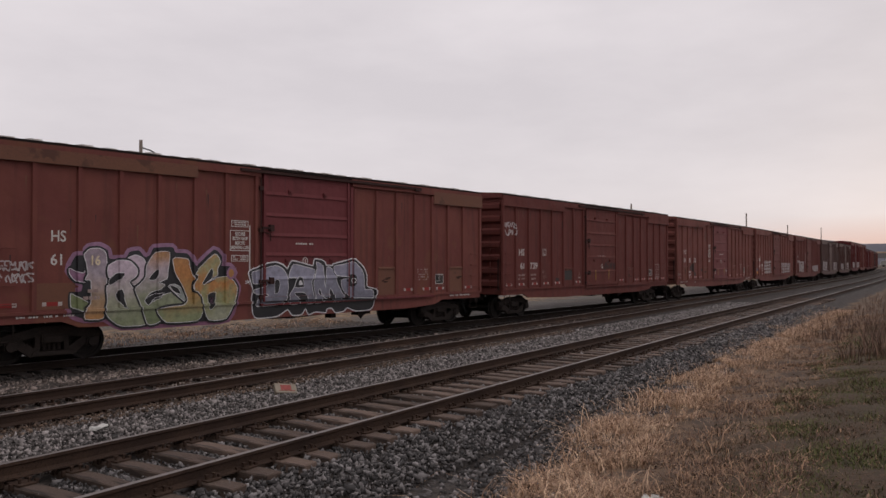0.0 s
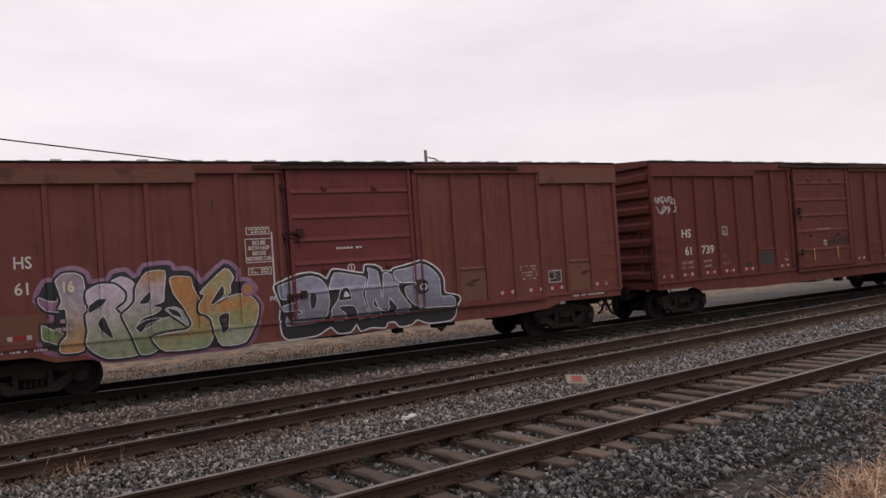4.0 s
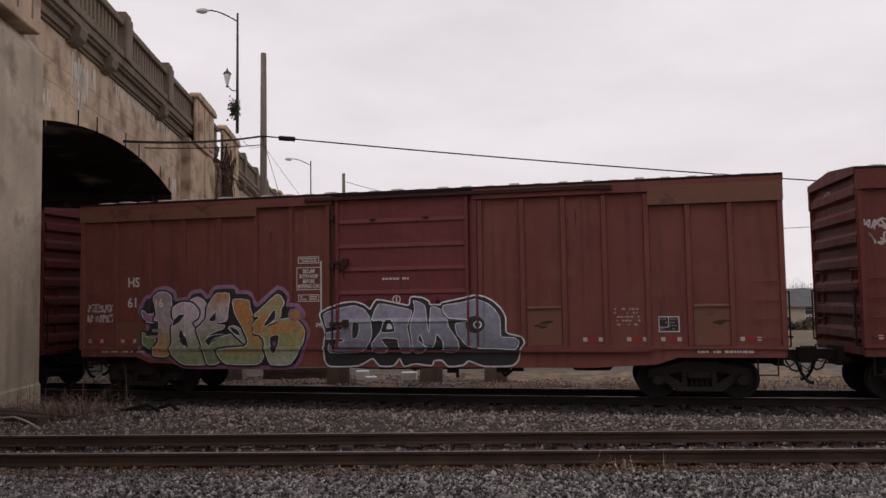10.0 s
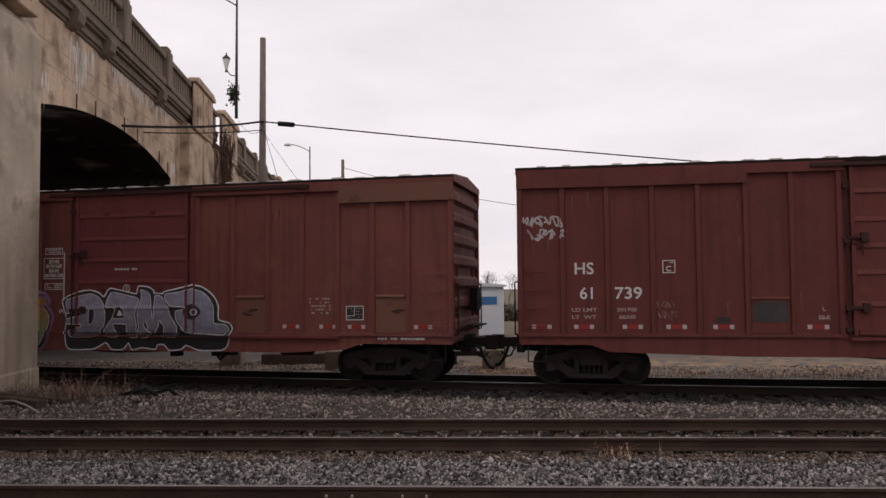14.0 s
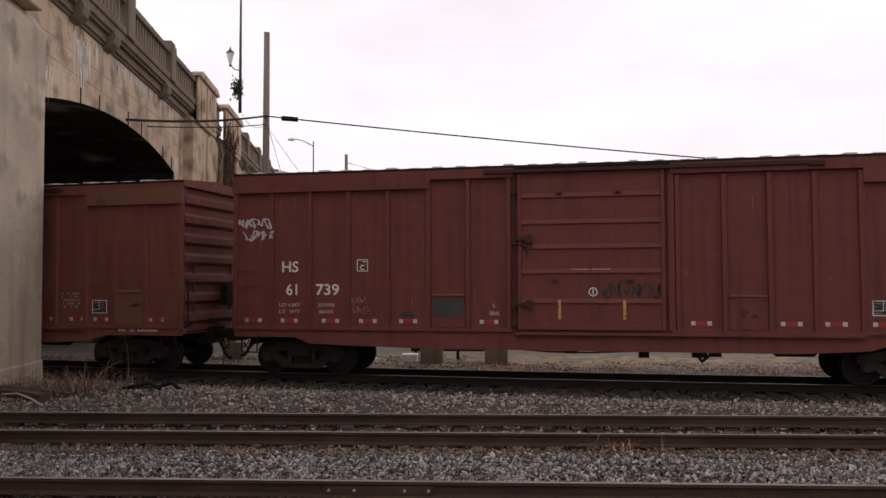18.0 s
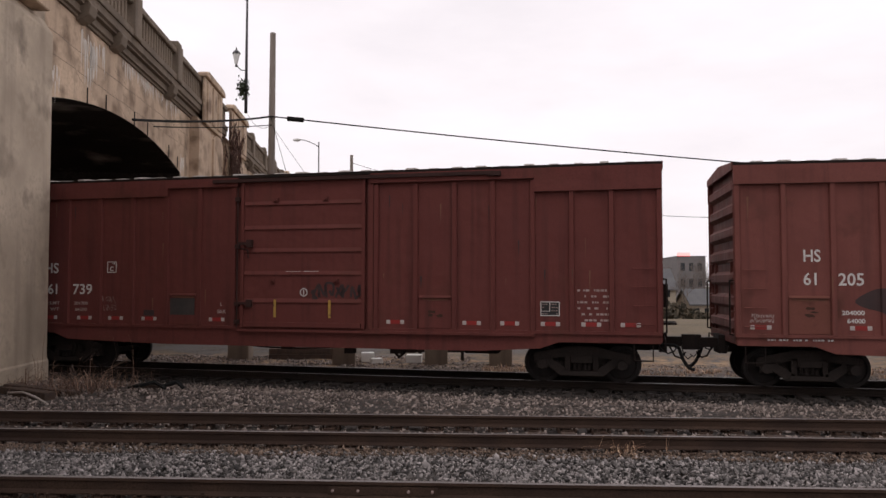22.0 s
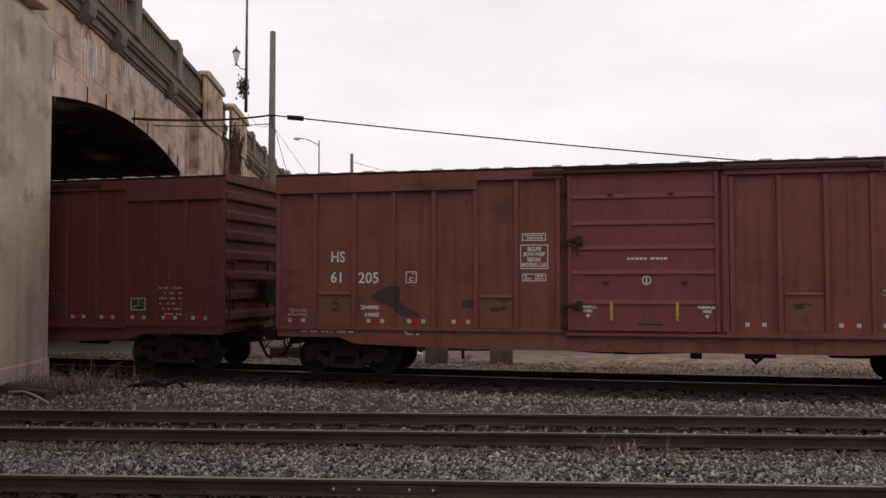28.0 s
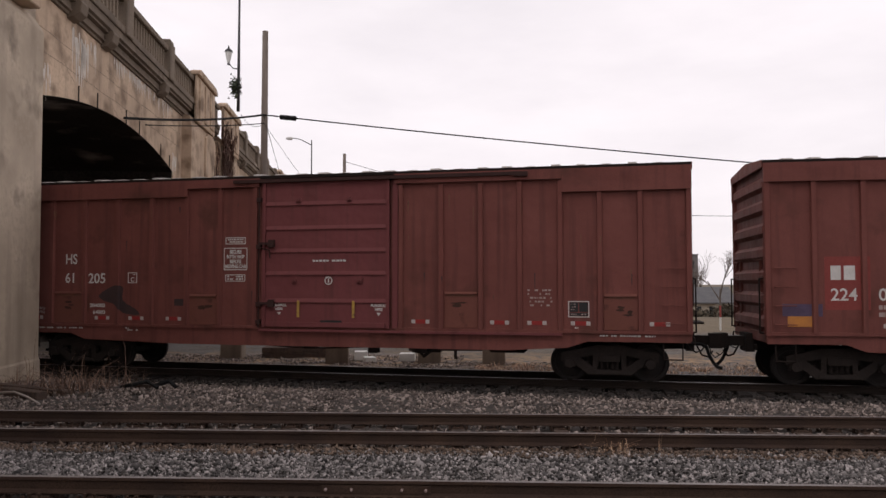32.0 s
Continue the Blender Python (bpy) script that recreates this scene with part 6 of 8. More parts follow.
def span_bm(a, b, n=28):
    """The wall over one opening."""
    bm = bmesh.new()
    us = np.linspace(a, b, n + 1)
    rows = []
    for u in us:
        z = arch_z(u, a, b)
        rows.append([bm.verts.new((u, 0, z)), bm.verts.new((u, 0, CORNICE)), bm.verts.new((u, WIDE, CORNICE)), bm.verts.new((u, WIDE, z))])
    for p, q in zip(rows, rows[1:]):
        for i in range(3):
            bm.faces.new((p[i], q[i], q[i + 1], p[i + 1]))
    return bm


def vault_bm(a, b, n=28):
    bm = bmesh.new()
    us = np.linspace(a, b, n + 1)
    rows = [[bm.verts.new((u, y, arch_z(u, a, b) + dz)) for y, dz in ((0.02, 0), (WIDE - 0.02, 0), (WIDE - 0.02, 0.05), (0.02, 0.05))] for u in us]
    for p, q in zip(rows, rows[1:]):
        for i in range(4):
            bm.faces.new((p[i], q[i], q[(i + 1) % 4], p[(i + 1) % 4]))
    return bm


for a, b in OPEN:
    part("spandrel_wall", span_bm(a, b), M_CONC, bridge)
    # Underside is near-black by colour, which stands for the shade in there.
    part("vault", vault_bm(a, b), M_VAULT, bridge, "concrete underside with its deep shade put into the colour")
LOW = -1.0
for a, b in ((-6.0, 0.6), (14.6, 20.8), (35.0, 95.0)):
    part("pier" if b < 30 else "abutment", box(bmesh.new(), a, b, 0.0, WIDE, LOW, CORNICE), M_CONC_PIER if b < 30 else M_CONC, bridge)
    # Added thin dark sheets on the opening's side walls, with shade painted in.
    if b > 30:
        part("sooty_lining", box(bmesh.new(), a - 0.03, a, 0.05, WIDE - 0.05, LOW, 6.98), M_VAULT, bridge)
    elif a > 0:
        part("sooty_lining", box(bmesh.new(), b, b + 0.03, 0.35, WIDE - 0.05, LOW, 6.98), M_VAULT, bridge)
part("deck", box(bmesh.new(), -6, 95, 0.0, WIDE, CORNICE, 10.45), M_CONC_DARK, bridge)
# buttress on the pier with a sloped cap and a grooved block over it
part("buttress", prism(prism(bmesh.new(), [(-0.30, LOW), (-0.26, 8.55), (0.0, 8.95), (0.05, LOW)], 16.3, 20.72, "x"), [(-0.34, LOW), (-0.32, 0.1), (-0.20, 0.35), (0.05, 0.35), (0.05, LOW)], 16.2, 20.76, "x"), M_CONC_PIER, bridge, bevel=0.03)
part("pier_block", box(bmesh.new(), 16.6, 20.10, -0.42, 0.05, 8.95, 12.0), M_CONC, bridge, bevel=0.03)
for u in (17.2, 18.0, 18.8, 19.6):
    part("groove", box(bmesh.new(), u - 0.05, u + 0.05, -0.425, -0.40, 9.2, 11.7), M_CONC_DARK, bridge)
part("pier_cap", box(bmesh.new(), 16.3, 20.1, -0.55, 0.5, 12.0, 12.35), M_CONC_DARK, bridge, bevel=0.04)
# cornice, brackets, parapet
def cornice_bm(a, b):
    bm = bmesh.new()
    prism(bm, [(0.0, 9.76), (-0.07, 9.77), (-0.07, 9.85), (-0.15, 9.87), (-0.15, 9.93), (-0.12, 9.95), (-0.12, 10.12), (-0.25, 10.15), (-0.25, 10.22), (-0.34, 10.26), (-0.34, 10.50), (0.0, 10.50)], a, b, "x")
    return bm


SECTIONS = ((-5.0, 16.3), (20.1, 43.6), (49.2, 92.0))
for a, b in SECTIONS:
    part("cornice", cornice_bm(a, b), M_CONC_DARK, bridge, "moulded concrete cornice")
    part("parapet_base", box(bmesh.new(), a, b, -0.40, 0.05, 10.504, 10.76), M_CONC_DARK, bridge, bevel=0.02)
    part("parapet_rail", box(bmesh.new(), a, b, -0.38, 0.02, 11.62, 11.86), M_CONC_DARK, bridge, bevel=0.03)
POSTS = (-4.6, 0.9, 6.2, 11.5, 21.6, 27.2, 32.9, 52.6, 58.2, 63.8, 69.4, 79.0, 84.5, 90.0)
BRACKETS = (-4.6, 0.9, 6.2, 11.5, 23.1, 25.9, 32.4, 52.6, 58.2, 63.8, 69.4, 79.0)
post_me = finish(box(box(bmesh.new(), -0.38, 0.38, -0.46, 0.08, 10.50, 12.02), -0.30, 0.30, -0.42, 0.04, 12.02, 12.17), "parapet_post", M_CONC_DARK, 0.03)
bracket_me = finish(prism(bmesh.new(), [(0.0, 9.66), (-0.20, 9.72), (-0.38, 9.86), (-0.43, 10.14), (-0.38, 10.24), (0.0, 10.24)], -0.27, 0.27, "x"), "bracket", M_CONC_DARK, 0.02)
for u in POSTS:
    part("parapet_post", post_me, None, bridge, at=pose(u, 0, 0))
for u in BRACKETS:
    part("bracket", bracket_me, None, bridge, at=pose(u, 0, 0))
baluster_me = finish(box(bmesh.new(), -0.075, 0.075, -0.27, -0.09, 10.76, 11.62), "baluster", M_CONC_DARK, 0.015)
for a, b in SECTIONS:
    u = a + 0.2
    while u < b - 0.1:
        if min(abs(u - p) for p in POSTS) > 0.45 and u > 8:
            part("baluster", baluster_me, None, bridge, at=pose(u, 0, 0))
        u += 0.34
# tall pilasters of the abutment
def pilaster_bm(w, top, wing):
    """A grooved block with chamfered shoulders over a wider, battered shaft."""
    bm = bmesh.new()
    box(bm, -w / 2, w / 2, -0.54, -0.41, 9.7, top - 0.34)
    for k in (-1, 0, 1):
        box(bm, k * w * 0.30 - w * 0.10, k * w * 0.30 + w * 0.10, -0.61, -0.5, 9.9, top - 0.45)
    prism(bm, [(-w / 2 - 0.12, top - 0.34), (-w / 2 - 0.12, top - 0.16), (-w / 2 + 0.35, top), (w / 2 - 0.35, top), (w / 2 + 0.12, top - 0.16), (w / 2 + 0.12, top - 0.34)], -0.67, -0.20)
    prism(bm, [(-0.40, LOW), (-0.46, 9.2), (-0.36, 9.85), (0.1, 9.9), (0.1, LOW)], -w / 2 - wing, w / 2 + wing * 0.3, "x")
    return bm


part("pilaster", pilaster_bm(4.2, 12.22, 0.6), M_CONC, bridge, bevel=0.03, at=pose(39.25, 0, 0))
part("pilaster", pilaster_bm(5.2, 12.18, 0.4), M_CONC, bridge, bevel=0.03, at=pose(46.4, 0, 0))
part("pilaster", pilaster_bm(3.0, 12.3, 0.4), M_CONC, bridge, bevel=0.03, at=pose(72.0, 0, 0))
part("parapet_wall", box(bmesh.new(), -6, 95, WIDE - 0.3, WIDE, 10.45, 12.0), M_CONC_DARK, bridge)
part("pilaster_panel", prism(bmesh.new(), [(39.3, 5.5), (41.6, 5.5), (41.6, 9.3), (40.9, 9.6), (40.0, 9.6), (39.3, 9.3)], -0.56, -0.40), M_CONC, bridge, bevel=0.03)
part("pilaster_panel", box(bmesh.new(), 44.8, 48.0, -0.54, -0.40, 5.5, 9.1), M_CONC, bridge, bevel=0.03)
# dead creeper climbing the abutment
vine = thing("creeper", "dead brown creeper climbing the concrete abutment", "creeper", bridge.matrix_basis.copy())
r_ = random.Random(31)
for i in range(16):
    stem = bmesh.new()
    u, top = r_.uniform(41.8, 45.8), r_.uniform(8.4, 10.6)
    pts = [(u, -0.62, 4.6)]
    while pts[-1][2] < top:
        pts.append((pts[-1][0] + r_.uniform(-0.22, 0.34), -0.62 + r_.uniform(-0.05, 0.04), pts[-1][2] + r_.uniform(0.3, 0.5)))
    bent(stem, pts, r_.uniform(0.018, 0.05), 4)
    for p in pts[2:]:
        for _ in range(3):
            bent(stem, [p, (p[0] + r_.uniform(-0.5, 0.5), p[1] - 0.05, p[2] + r_.uniform(0.0, 0.5)), (p[0] + r_.uniform(-0.9, 0.9), p[1] - 0.08, p[2] + r_.uniform(0.1, 0.9))], 0.014, 3)
    part("stem", stem, M_BROWNVINE, vine)
for u in (23.7, 25.3, 28.2, 29.8, 32.8, 34.2):
    part("hanger_rod", tube(bmesh.new(), (u, -0.06, arch_z(u, *OPEN[1]) - 0.05), (u, -0.06, arch_z(u, *OPEN[1]) + 0.45), 0.020, n=6), M_WIRE, bridge)
r_ = random.Random(5)
for i in range(150):
    u, z, w, h = r_.uniform(26.8, 34.8), 9.74 - abs(r_.gauss(0, 0.10)), r_.uniform(0.015, 0.055), r_.uniform(0.10, 0.62)
    if i < 34:
        u, z, w, h = r_.gauss(24.2, 0.5), 9.55 - abs(r_.gauss(0, 0.45)), r_.uniform(0.02, 0.085), r_.uniform(0.3, 1.1)
    elif i < 46:
        u, z, w, h = r_.uniform(21.0, 22.0), 8.0 - abs(r_.gauss(0, 0.3)), r_.uniform(0.02, 0.06), r_.uniform(0.2, 0.6)
    elif i < 54:
        u, z, w, h = r_.uniform(34.9, 35.6), 7.8 - abs(r_.gauss(0, 0.2)), r_.uniform(0.04, 0.10), r_.uniform(0.3, 0.8)
    bm = bmesh.new()
    filled(bm, rounded([(u - w, z), (u, z + 0.06), (u + w, z - 0.05), (u + w * 0.5, z - h * 0.6), (u + w * 0.1, z - h), (u - w * 0.5, z - h * 0.5)], 3), -0.004)
    part("lime_streak", bm, M_LIME, bridge)
# joints of the shuttering boards
for k, z in enumerate((8.25, 8.85)):
    bm = bmesh.new()
    ribbon(bm, [(21.0 + 0.8 * i, z + 0.015 * ((i * 7 + k) % 3 - 1)) for i in range(20)], 0.018, -0.003)
    part("board_joint", bm, M_CONC_DARK, bridge)
for u in (23.4, 25.6, 28.3, 30.2, 32.7, 34.6):
    bm = bmesh.new()
    ribbon(bm, [(u, 8.25), (u + 0.02, 8.6), (u - 0.01, 8.85)], 0.016, -0.003)
    part("board_joint", bm, M_CONC_DARK, bridge)
for i in range(5):
    u, z = r_.uniform(22, 33), r_.uniform(8.1, 9.2)
    pts = [(u, z)]
    for _ in range(4):
        pts.append((pts[-1][0] + r_.uniform(0.1, 0.5), pts[-1][1] - r_.uniform(-0.05, 0.35)))
    bm = bmesh.new()
    ribbon(bm, pts, 0.014, -0.005)
    part("crack", bm, M_CONC_DARK, bridge)


# ---- poles, wires and lamps ----
def utility_pole(x, y, top, r, label, arm=None):
    p = thing("utility_pole", label, "utility pole", pose(x, y, ground_at(x, y)), group="utility poles")
    h = top - ground_at(x, y)
    part("mast", tube(bmesh.new(), (0, 0, -0.3), (0, 0, h), r * 1.2, r * 0.8, 12), M_POLE, p, smooth=True)
    if arm:
        part("lamp_arm", bent(bmesh.new(), [(0, 0, h - 0.5), (arm * 0.6, 0, h - 0.62), (arm, 0, h - 0.85)], 0.045), M_LAMP, p)
        part("lamp_head", lathe(bmesh.new(), [(0.05, 0.0), (0.16, -0.08), (0.12, -0.16)], 10, (arm, 0, h - 0.80)), M_LAMP, p)
    return p


def ground_at(x, y):
    return float(ground_height(np.array(float(x)), np.array(float(y))))


utility_pole(-11.1, 39.5, 15.2, 0.19, "tall grey timber utility pole beside the bridge")
utility_pole(-10.3, 59.0, 12.0, 0.15, "grey timber utility pole beyond the train")
utility_pole(32.7, 46.0, 10.40, 0.14, "timber utility pole with a small lamp arm", 1.3)
for x, y, top in ((118.5, 42, 11.3), (163, 34, 11.9), (235, 38, 12.5), (319, 40, 15.0)):
    utility_pole(x, y, top, 0.16, "distant timber utility pole beside the line")


def cable(name, p, q, sag, r, label):
    p, q = Vector(p), Vector(q)
    pts = [p.lerp(q, i / 24) - Vector((0, 0, sag * 4 * (i / 24) * (1 - i / 24))) for i in range(25)]
    return lone(name, bent(bmesh.new(), pts, r, 5), M_WIRE, label, "cable", group="overhead cables")


TOP = Vector((-11.1, 39.3, 10.75))
cable("cable", (-12.3, 26.2, 7.80), TOP, 0.15, 0.050, "thick black overhead cable from bridge to pole")
cable("cable", (-12.6, 28.6, 8.05), TOP + Vector((0, 0, -0.45)), 0.08, 0.024, "thin black overhead cable from bridge to pole")
cable("cable", TOP, (32.7, 45.9, 7.7), 0.25, 0.036, "black overhead cable sloping away from the pole")
cable("cable", (32.7, 45.9, 7.7), (118.5, 42, 8.6), 0.9, 0.03, "black overhead cable between far poles")
cable("cable", (-10.3, 59, 11.4), (32.7, 46.0, 7.4), 2.7, 0.018, "thin sagging overhead wire")
cable("guy_wire", TOP, (-8.3, 41.5, -0.4), 0.1, 0.014, "guy wire from pole to ground")
cable("guy_wire", TOP + Vector((0, 0, -0.4)), (-3.5, 44.0, 0.0), 0.4, 0.010, "slack thin wire from pole")
cable("cable", TOP + Vector((0.1, 0.2, -0.3)), (-14.4, 46.0, 12.3), 0.5, 0.012, "thin service wire from pole to bridge")
sb = Vector((32.7, 45.9, 7.7)) - TOP
box_at = TOP + sb * 0.024
lone("splice_case", tube(bmesh.new(), -sb.normalized() * 0.42, sb.normalized() * 0.42, 0.13, n=10), M_WIRE, "black splice case hanging on the cable", "cable box", Matrix.Translation(box_at + Vector((0.2, 0, -0.06))), bevel=0.02)


def street_lamp(x, y, z0, top, reach, label, lantern=False):
    p = thing("street_lamp", label, "street lamp", pose(x, y, z0), group="street lamps")
    h = top - z0
    part("mast", tube(bmesh.new(), (0, 0, 0), (0, 0, h), 0.10, 0.06, 10), M_LAMP, p, smooth=True)
    pts = [(0, 0, h - 0.5)] + [(-reach * i / 6, 0, h - 0.5 + 0.75 * math.sin(math.pi / 2 * i / 6)) for i in range(1, 7)]
    part("arm", bent(bmesh.new(), pts, 0.04), M_LAMP, p)
    hd = part("lamp_head", lathe(bmesh.new(), [(0.04, -0.30), (0.13, -0.18), (0.17, 0.1), (0.14, 0.34), (0.05, 0.42)], 12), M_TRIM, p, "pale cobra lamp head", at=pose(-reach - 0.35, 0, h + 0.22, 0, 90, 0))
    if lantern:
        zl = 15.75 - z0
        part("bracket", bent(bmesh.new(), [(0, 0, zl - 1.0), (-0.35, 0, zl - 0.95), (-0.62, 0, zl - 0.62)], 0.03), M_LAMP, p)
        ln = part("lantern", lathe(bmesh.new(), [(0.06, -0.62), (0.10, -0.55), (0.22, 0.0), (0.20, 0.03)], 8, (-0.62, 0, zl)), M_GLASS, p, "pale glass post lantern")
        part("lantern_cap", lathe(bmesh.new(), [(0.26, 0.03), (0.20, 0.14), (0.06, 0.26), (0.03, 0.42)], 8, (-0.62, 0, zl)), M_LAMP, ln)
        part("lantern_base", lathe(bmesh.new(), [(0.09, -0.75), (0.05, -0.60)], 8, (-0.62, 0, zl)), M_LAMP, ln)
        r = np.random.default_rng(4)
        c = np.stack([r.normal(-0.16, 0.14, 420), r.normal(0, 0.14, 420), r.normal(1.45, 0.24, 420)], 1)
        o = r.normal(0, 0.07, (420, 3, 3))
        tagged(part("hanging_greenery", soup("hanging_greenery", (c[:, None] + o).reshape(-1, 3), np.arange(1260).reshape(-1, 3), M_WREATH), M_WREATH, p, "dark evergreen bunch"), kind="stuff")
    return p


street_lamp(-14.2, 44.9, 12.2, 19.5, 1.9, "tall street lamp with lantern and evergreen bunch on the bridge", True)
street_lamp(-16.9, 77.5, -1.5, 16.5, 2.0, "street lamp on the far side of the bridge")


# ---- behind the train ----
def gable_house(x, y, w, d, wall, ridge, rz, label, wall_mat, wins, size=(1.0, 1.4)):
    z0 = ground_at(x, y) - 0.3
    h = thing("house", label, "house", pose(x, y, z0, 0, 0, rz), group="houses")
    part("wall", prism(bmesh.new(), [(-w / 2, 0), (w / 2, 0), (w / 2, wall), (-w / 2, wall)], -d / 2, d / 2), wall_mat, h)
    part("gable", prism(bmesh.new(), [(-d / 2, wall), (d / 2, wall), (0, ridge)], -w / 2 + 0.05, w / 2 - 0.05, "x"), wall_mat, h)
    for s in (-1, 1):
        part("roof", prism(bmesh.new(), [(s * (d / 2 + 0.4), wall - 0.28), (0, ridge + 0.05), (0, ridge + 0.22), (s * (d / 2 + 0.4), wall - 0.10)], -w / 2 - 0.3, w / 2 + 0.3, "x"), M_ROOFING, h)
    a, b = size[0] / 2, size[1] / 2
    for wx, wz in wins:
        f = part("window", box(bmesh.new(), wx - a, wx + a, -d / 2 - 0.06, -d / 2 + 0.05, wz - b, wz + b), M_TRIM if a > 0.3 else M_PANE, h)
        for lo, hi in ((-b + 0.08, -0.03), (0.03, b - 0.08)):
            part("pane", box(bmesh.new(), wx - a + 0.06, wx + a - 0.06, -d / 2 - 0.075, -d / 2 - 0.05, wz + lo, wz + hi), M_PANE, f)
    return h


GLOW = bpy.data.materials.new("warm_porch_bulb")
GLOW.use_nodes = True
GLOW.node_tree.nodes["Principled BSDF"].inputs["Emission Color"].default_value = (1.0, 0.62, 0.3, 1)
GLOW.node_tree.nodes["Principled BSDF"].inputs["Emission Strength"].default_value = 6.0
REDGLOW = bpy.data.materials.new("red_roof_sign_glow")
REDGLOW.use_nodes = True
REDGLOW.node_tree.nodes["Principled BSDF"].inputs["Emission Color"].default_value = (1.0, 0.10, 0.08, 1)
REDGLOW.node_tree.nodes["Principled BSDF"].inputs["Emission Strength"].default_value = 1.6
hs = gable_house(14.65, 108, 5.1, 8, 2.8, 5.15, 0, "tan house with grey roof, front gable and lit porch", M_HOUSE, [(-1.4, 1.9), (-0.3, 1.9), (1.3, 1.9)], (0.5, 0.95))
part("gable_wing", prism(bmesh.new(), [(-4.9, 0.0), (-2.4, 0.0), (-2.4, 2.9), (-3.65, 4.5), (-4.9, 2.9)], -4.6, 0.0), M_HOUSE, hs)
for s_ in (-1, 1):
    part("wing_roof", prism(bmesh.new(), [(-3.65 + s_ * 1.5, 2.62), (-3.65, 4.52), (-3.65, 4.70), (-3.65 + s_ * 1.62, 2.66)], -4.9, 0.5), M_ROOFING, hs)
for wx, wz in ((-4.3, 1.5), (-3.65, 1.5), (-3.0, 1.5), (-4.0, 3.0), (-3.4, 3.0), (-3.65, 3.75)):
    part("window", box(bmesh.new(), wx - 0.17, wx + 0.17, -4.66, -4.55, wz - 0.42, wz + 0.42), M_PANE, hs)
part("chimney", box(bmesh.new(), -3.45, -2.75, -4.2, -3.4, 2.6, 5.85), M_HOUSE, hs)
part("yard_board", box(bmesh.new(), 1.6, 2.2, -5.2, -5.1, 0.2, 0.9), M_TRIM, hs)
part("porch_light", lathe(bmesh.new(), [(0.05, -0.2), (0.18, -0.1), (0.18, 0.1), (0.05, 0.2)], 10, (0.32, -4.35, 2.32)), GLOW, hs, "warm lit porch bulb")
gable_house(7.4, 106, 4.2, 7, 1.9, 2.9, 0, "low dark building beside the bare tree", M_BRICK, [(-1.4, 2.0), (1.2, 2.0)])
row = gable_house(21.2, 108, 8.0, 8, 4.3, 6.75, 0, "long tan three-storey row house with a grey roof", M_HOUSE, [(x * 1.06 - 3.35, z) for z in (0.45, 2.0, 3.65) for x in range(7)], (0.48, 1.0))
part("chimney", box(bmesh.new(), -3.95, -3.05, -3.4, -2.4, 4.4, 7.15), M_HOUSE, row)
part("wall_lamp", lathe(bmesh.new(), [(0.05, -0.2), (0.16, -0.1), (0.16, 0.1), (0.05, 0.2)], 10, (0.87, -4.3, 4.0)), GLOW, row, "warm lit wall lamp")
gable_house(30.6, 108, 6.8, 8, 2.3, 4.0, 0, "low tan house with a dark roof behind bare trees", M_HOUSE, [(x, 1.2) for x in (-2.6, -1.4, 0.2, 1.4, 2.6)], (0.55, 0.9))
gable_house(43.0, 114, 9.0, 8, 3.4, 5.6, -6, "tan house with grey roof beyond the field", M_HOUSE, [(-3, 1.2), (0, 1.2), (3, 1.2), (-3, 2.8), (3, 2.8)])
blk = thing("apartment_block", "grey flat-roofed apartment block with red roof sign", "building", pose(40.2, 156, -2.6))
part("wall", box(bmesh.new(), -3.5, 1.8, -6, 6, 0, 9.9), M_BRICK, blk)
part("roof", box(bmesh.new(), -3.6, 1.9, -6.1, 6.1, 9.9, 10.05), M_ROOFING, blk)
for i in range(3):
    for j in range(3):
        part("window", box(bmesh.new(), -2.9 + i * 1.6, -2.1 + i * 1.6, -6.06, -5.95, 1.2 + j * 3.0, 2.7 + j * 3.0), M_PANE, blk)
part("roof_sign", box(bmesh.new(), -2.0, 0.4, -0.3, 0.3, 10.05, 10.9), REDGLOW, blk, "small red glowing roof sign")

hut = thing("equipment_hut", "white steel equipment hut with a blue name board", "hut", pose(-1.4, 40.0, ground_at(-1.4, 40) - 0.05))
part("wall", box(bmesh.new(), -2.45, 2.75, 0, 2.6, 0.12, 2.62), M_SHED, hut, bevel=0.02)
part("base", box(bmesh.new(), -2.35, 2.65, 0.1, 2.5, 0.0, 0.14), M_CONC_DARK, hut)
part("roof", prism(bmesh.new(), [(-2.6, 2.62), (2.9, 2.62), (2.9, 2.72), (0.15, 2.98), (-2.6, 2.72)], -0.15, 2.75), M_SHED, hut)
part("name_board", box(bmesh.new(), -2.1, 2.4, -0.03, 0.0, 1.72, 2.12), M_BLUE, hut, "blue name board with white letters")
lettering("place_name", "BETHLEHEM  89", 0.36, -2.02, -0.034, 1.79, M_WHITE, hut, "white lettering", 1.05, 0.006)
for x in (-1.5, -0.6):
    part("dish", lathe(bmesh.new(), [(0.02, 0.0), (0.30, 0.05), (0.42, 0.14), (0.40, 0.15)], 14), M_LAMP, hut, at=pose(x, 1.2, 3.35, 60, 0, 20))
    part("dish_mast", tube(bmesh.new(), (x, 1.25, 2.7), (x, 1.25, 3.4), 0.03, n=6), M_LAMP, hut)

